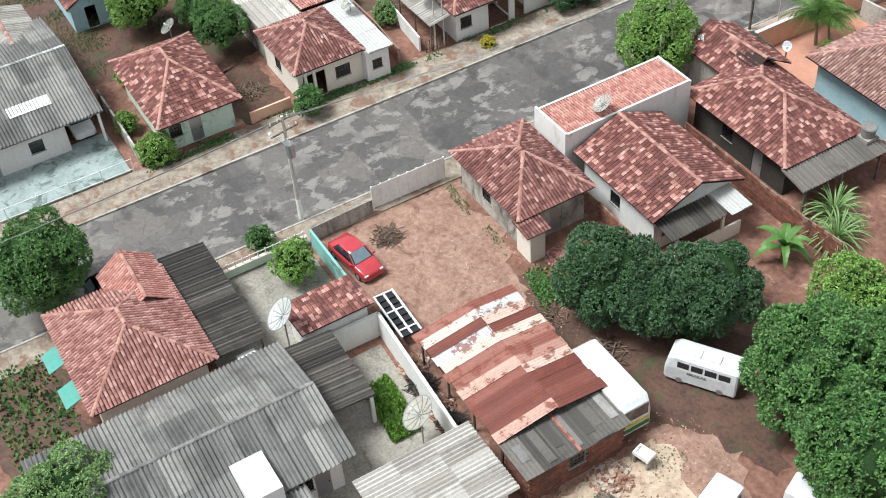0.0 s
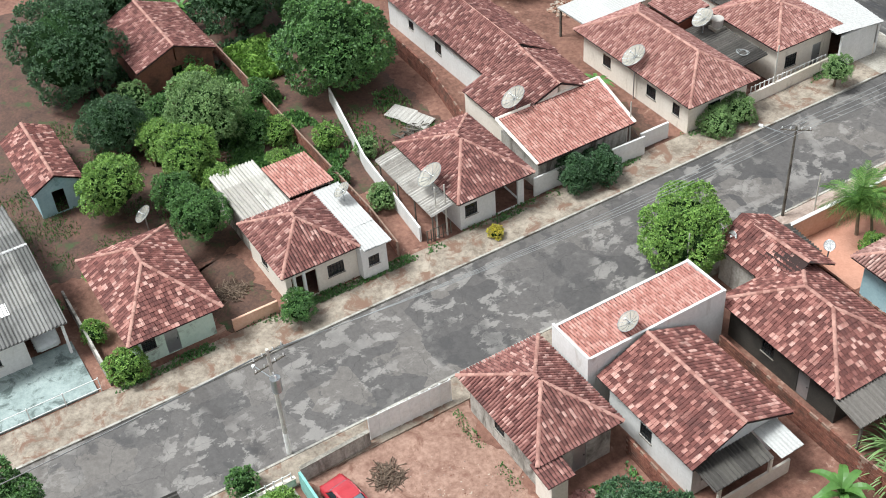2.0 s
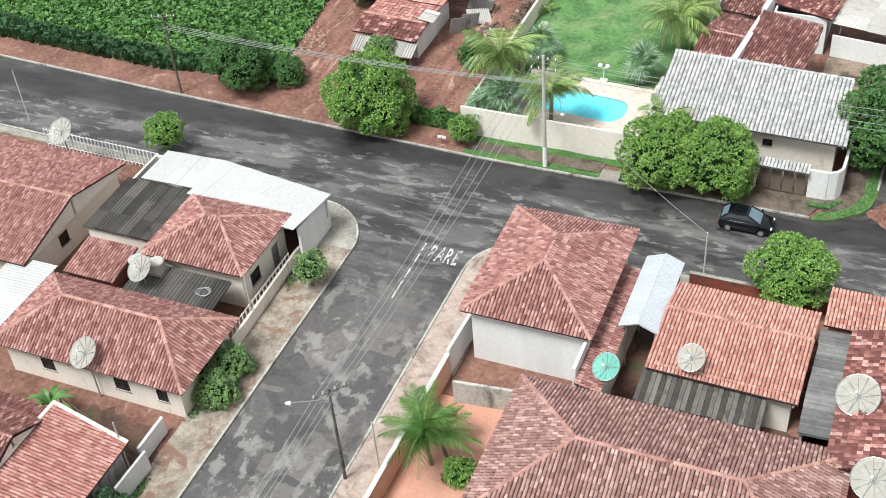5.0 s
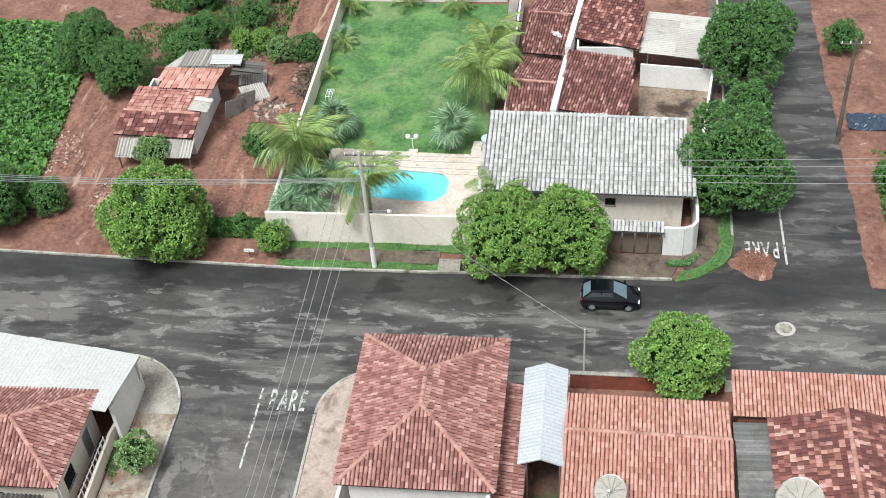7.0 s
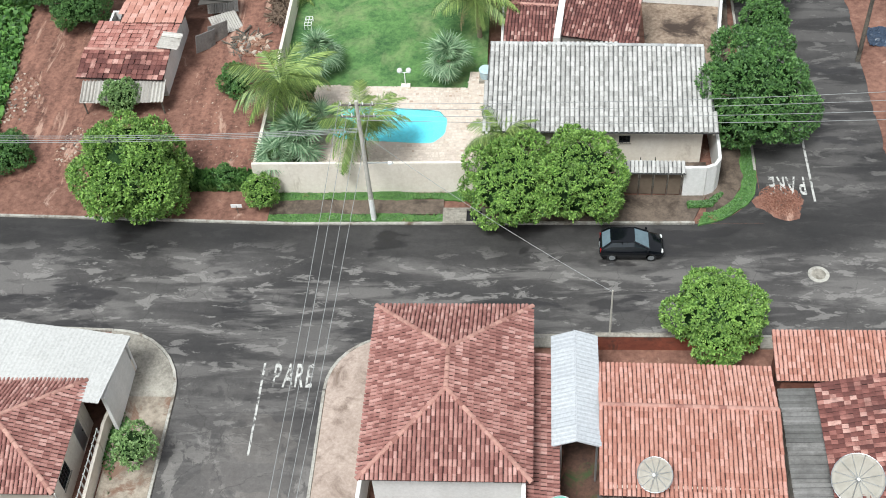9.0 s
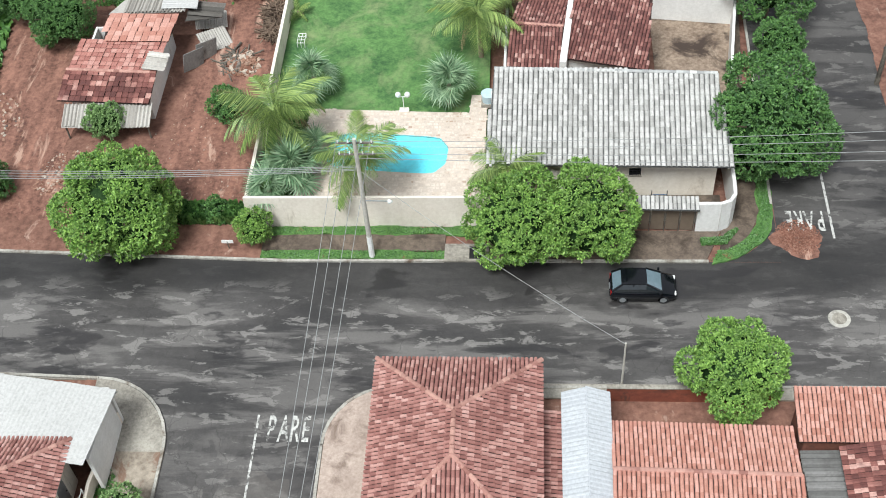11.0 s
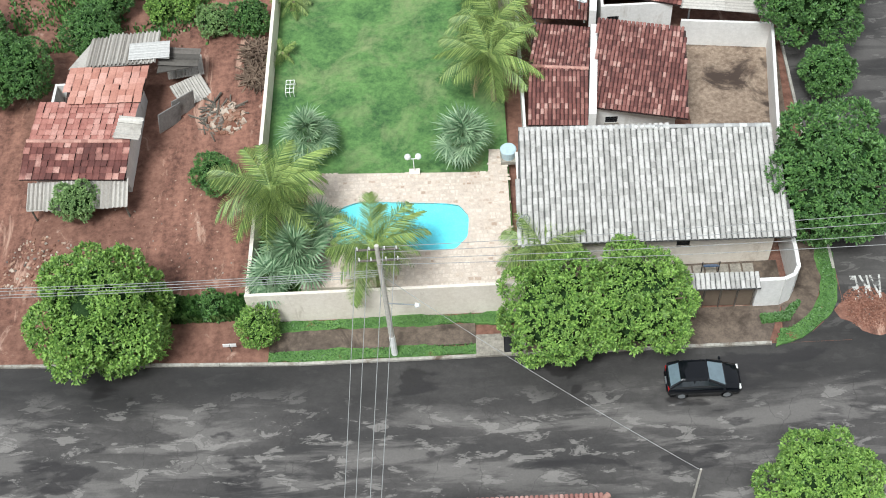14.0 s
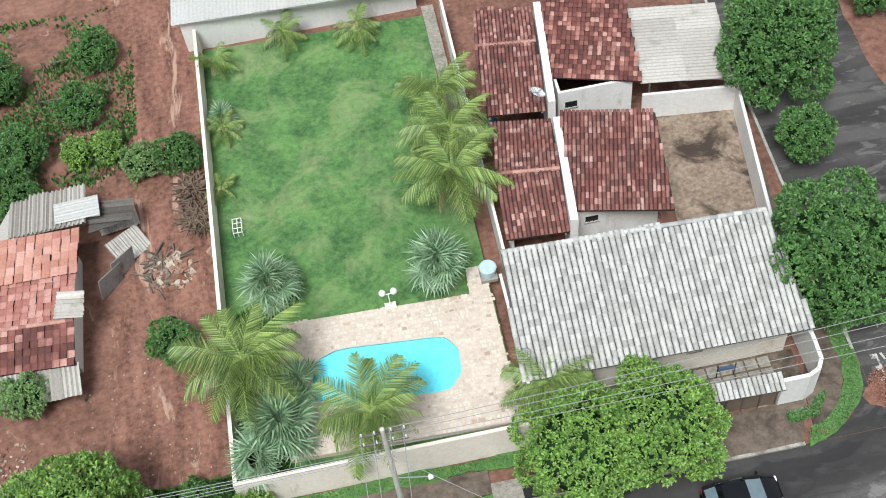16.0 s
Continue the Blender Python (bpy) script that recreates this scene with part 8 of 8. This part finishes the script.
heap("rubble", "small stones on the trodden yard", 5.0, -63.0, 3.6, 0.03, RUBBLE, 260, 0.08, 47)
heap("rubble", "rubble along the broken pavement", -12.0, -70.0, 0.9, 0.05, RUBBLE, 110, 0.16, 48)
heap("rubble", "rubble along the broken pavement", -11.9, -56.0, 1.0, 0.05, RUBBLE, 130, 0.15, 49)
scatter("weeds", "thin weeds on the sandy yard", [(24.8, -69.5), (24.8, -61), (27.0, -60), (27.5, -69)], 160, 0.12, TURF, 340, 0.1)
g = thing("pallet", "pale wooden pallet leaning by the workshop", "pallet", 26.6, -65.6, 0.02, 20)
for i in range(6):
    part("slat", boxes((-0.55, -0.5 + i * 0.19, 0.12, 0.55, -0.38 + i * 0.19, 0.15)), TIMBER, g)
for x in (-0.5, 0.0, 0.5):
    part("bearer", boxes((x - 0.05, -0.5, 0.02, x + 0.05, 0.57, 0.118)), TIMBER, g)
g = thing("wash_sink", "white concrete wash sink on legs", "sink", 25.7, -62.4, 0.02, 15)
part("basin", boxes((-0.5, -0.35, 0.7, 0.5, -0.27, 0.95), (-0.5, 0.27, 0.7, 0.5, 0.35, 0.95), (-0.5, -0.27, 0.7, -0.42, 0.27, 0.95), (0.42, -0.27, 0.7, 0.5, 0.27, 0.95), (-0.42, -0.27, 0.7, 0.42, 0.27, 0.76)), PAINT_WHITE, g)
for x in (-0.4, 0.4):
    part("leg", boxes((x - 0.06, -0.3, 0, x + 0.06, 0.3, 0.698)), WALL_GREY, g)
for lab, x, y, z, rx, ry, rz in (("loose corrugated sheet lying on the ground", -13.2, 21.6, 0.6, 8, 4, 12), ("loose corrugated sheet leaning by the shack", -12.6, 19.6, 0.5, 30, 10, 40), ("loose pale sheet lying behind the house", -26.2, -46.0, 0.25, 3, 2, 25), ("loose pale sheet lying behind the house", -27.8, -46.6, 0.25, 4, -2, 25)):
    g = thing("loose_sheet", lab, "sheet metal", x, y, z)
    g.matrix_basis = pose(x, y, z, rx, ry, rz)
    bm = bmesh.new()
    for i in range(28):
        q = [(-1.1 + i * 0.08, -0.8), (-1.1 + (i + 1) * 0.08, -0.8), (-1.1 + (i + 1) * 0.08, 0.8), (-1.1 + i * 0.08, 0.8)]
        zz = [0.035 * math.sin(a * 32) for a, _ in q]
        bm.faces.new([bm.verts.new((a, b, c)) for (a, b), c in zip(q, zz)])
    bmesh.ops.remove_doubles(bm, verts=bm.verts, dist=0.001)
    part("panel", bm, FIBRE_PALE, g)
    part("prop", boxes((-0.6, -0.4, -z + 0.02, -0.45, 0.4, -0.04), (0.5, -0.4, -z + 0.02, 0.65, 0.4, -0.04)), TIMBER, g)
g = thing("plant_pen", "small pen of crooked sticks round seedlings", "fence", -15.6, 33.5, 0)
for i in range(4):
    a, b2 = ((-2.2, -1.6), (2.2, -1.4), (2.0, 1.8), (-1.9, 1.6))[i], ((-2.2, -1.6), (2.2, -1.4), (2.0, 1.8), (-1.9, 1.6))[(i + 1) % 4]
    part("stick_rail", rods([((a[0], a[1], 0.6), (b2[0], b2[1], 0.65), 0.035)]), TIMBER, g)
    part("stake", rods([((a[0], a[1], 0), (a[0], a[1], 0.8), 0.045)]), TIMBER, g)
g = thing("bottle_crate", "small white wire rack standing on the lawn", "rack", -6.4, 19.2, 0.45)
for x in (-0.25, 0, 0.25):
    part("upright", rods([((x, -0.5, 0), (x, -0.5, 0.4), 0.02), ((x, 0.5, 0), (x, 0.5, 0.4), 0.02), ((x, -0.5, 0.4), (x, 0.5, 0.4), 0.02)]), PAINT_WHITE, g)
for y in (-0.5, -0.17, 0.17, 0.5):
    part("slat", rods([((-0.25, y, 0.4), (0.25, y, 0.4), 0.02)]), PAINT_WHITE, g)
g = thing("road_sign", "small white board on a short post", "sign", -8.6, 1.0, 0)
part("post", rods([((0, 0, 0), (0, 0, 0.7), 0.03)]), TIMBER, g)
part("board", boxes((-0.35, -0.02, 0.5, 0.35, 0.02, 0.75)), PAINT_WHITE, g)
g = thing("verandah_hammock", "blue and brown hammock chair on the verandah", "hammock", 16.9, 4.3, 0.2)
for x in (-0.45, 0.45):
    part("post", rods([((x, 0, 0), (x, 0, 1.2), 0.03)]), STEEL_DARK, g)
part("cloth", slab([(-0.42, -0.2, 1.1), (0.42, -0.2, 1.1), (0.36, 0.2, 0.7), (-0.36, 0.2, 0.7)], 0.05), BLUE_PLASTIC, g)

# greenery and clutter of the back gardens
for i, (x, y, r, hh, mt) in enumerate(((-37.5, -62.5, 1.6, 2.8, LEAF_MID), (-39.5, -58.8, 1.8, 3.0, LEAF_BRIGHT), (-31.6, -57.4, 1.5, 2.4, LEAF_MID), (-27.6, -53.2, 1.1, 1.8, LEAF_BRIGHT), (-24.8, -51.4, 0.9, 1.5, LEAF_GREY),
                                       (-33.8, -64.2, 1.9, 3.4, LEAF_BRIGHT), (-26.6, -65.8, 1.7, 3.4, LEAF_MID), (-24.4, -60.8, 1.0, 1.6, LEAF_MID), (-36.4, -54.6, 1.3, 2.0, LEAF_MID), (-41.4, -63.8, 1.6, 2.6, LEAF_GREY),
                                       (-43.5, -58.0, 1.7, 2.8, LEAF_MID), (-21.6, -79.6, 1.1, 2.0, LEAF_MID), (-22.6, -73.2, 1.0, 1.8, LEAF_BRIGHT), (-22.8, -54.8, 0.9, 1.4, LEAF_MID))):
    tree("leafy shrub among weeds in the back garden", x, y, r, hh, mt, 400 + i, 0.26, category="shrub")
scatter("weeds", "rank weeds between the back gardens", [(-44, -66), (-21.5, -62), (-21.5, -56.8), (-26, -52), (-44, -54)], 7000, 0.28, LEAF_MID, 320, 0.3)
scatter("weeds", "thin weeds on the dark garden earth", [(-44, -80), (-25, -80), (-25, -66), (-44, -66)], 3500, 0.1, TURF, 321, 0.15)
scatter("weeds", "thin weeds on the red lot", [(-32, -52), (-21, -52), (-21, -45), (-32, -45)], 1200, 0.15, LEAF_MID, 322, 0.2)
scatter("weeds", "weeds along the foot of the houses", [(0.7, -60.0), (9, -60.0), (9, -59.3), (0.7, -59.3)], 140, 0.12, TURF, 323, 0.12)
scatter("weeds", "tufts of weeds on the pavement edge", [(-12.9, -76), (-12.0, -76), (-12.0, -14), (-12.9, -14)], 2200, 0.16, TURF, 325, 0.14, 0.12)
heap("scrap_pile", "boards and rubble among the back gardens", -31.0, -60.6, 1.0, 0.4, RUBBLE, 140, 0.25, 30)
heap("scrap_pile", "boards stacked beside the yard wall", -22.6, -48.2, 1.2, 0.5, TIMBER, 90, 0.24, 31, "boards", True)
heap("brush_pile", "dead brush on the garden earth", -16.6, -66.2, 1.0, 0.3, BRANCHES, 160, 0.2, 32, "branches", True)
heap("rubble", "rubble along the plot edge", -20.0, 7.0, 2.2, 0.1, RUBBLE, 260, 0.16, 33)
heap("scrap_pile", "broken boards and sheets on the red plot", -10.8, 17.8, 1.3, 0.4, TIMBER, 60, 0.28, 34, "boards", True)

scatter("hedge", "low clipped green hedge beside the garden wall", [(-11.9, 2.9), (-7.8, 2.9), (-7.8, 4.1), (-11.9, 4.1)], 3000, 0.2, LEAF_MID, 330, 0.9, 0.02, "hedge")
scatter("verge_grass", "grass tufts along the curved corner wall", [(19.2, 1.7), (20.4, 1.8), (21.4, 2.6), (21.3, 2.2), (20.6, 1.3), (19.2, 1.2)], 900, 0.11, TURF, 331, 0.07, 0.125)

for i, (x, y, r, hh, mt) in enumerate(((-59.5, -50.5, 3.4, 5.8, LEAF_MID), (-57.5, -44.0, 3.2, 5.4, LEAF_DARK), (-62.5, -55.5, 3.6, 6.0, LEAF_MID), (-54.0, -40.5, 2.6, 4.6, LEAF_MID), (-61.0, -40.0, 3.8, 6.4, LEAF_DARK), (-45.0, -31.0, 2.6, 4.8, LEAF_MID))):
    tree("leafy green tree at the back of the lots", x, y, r, hh, mt, 440 + i, 0.34)
palm("banana plant with broad upright leaves", -53.0, -57.2, 1.6, 12, 0.6, BANANA, 0, seed=31, trunk_r=0.1)
palm("banana plant with broad upright leaves", -51.2, -55.6, 1.4, 12, 0.55, BANANA, 0, seed=32, trunk_r=0.1)
palm("banana plant with broad upright leaves", -55.6, -57.6, 1.6, 12, 0.6, BANANA, 0, seed=33, trunk_r=0.1)

# each thing's origin goes to its base
bpy.context.view_layer.update()
for ob in [o for o in scene.objects if o.type == "EMPTY" and o.parent is None and o.location.length < 1e-6 and o.children]:
    pts = [c.matrix_world @ Vector(q) for c in ob.children if c.type == "MESH" for q in c.bound_box]
    lo = Vector([min(p[i] for p in pts) for i in range(3)])
    hi = Vector([max(p[i] for p in pts) for i in range(3)])
    ob.location = ((lo.x + hi.x) / 2, (lo.y + hi.y) / 2, lo.z)
    for c in ob.children:
        c.matrix_parent_inverse = Matrix.Translation(-ob.location)
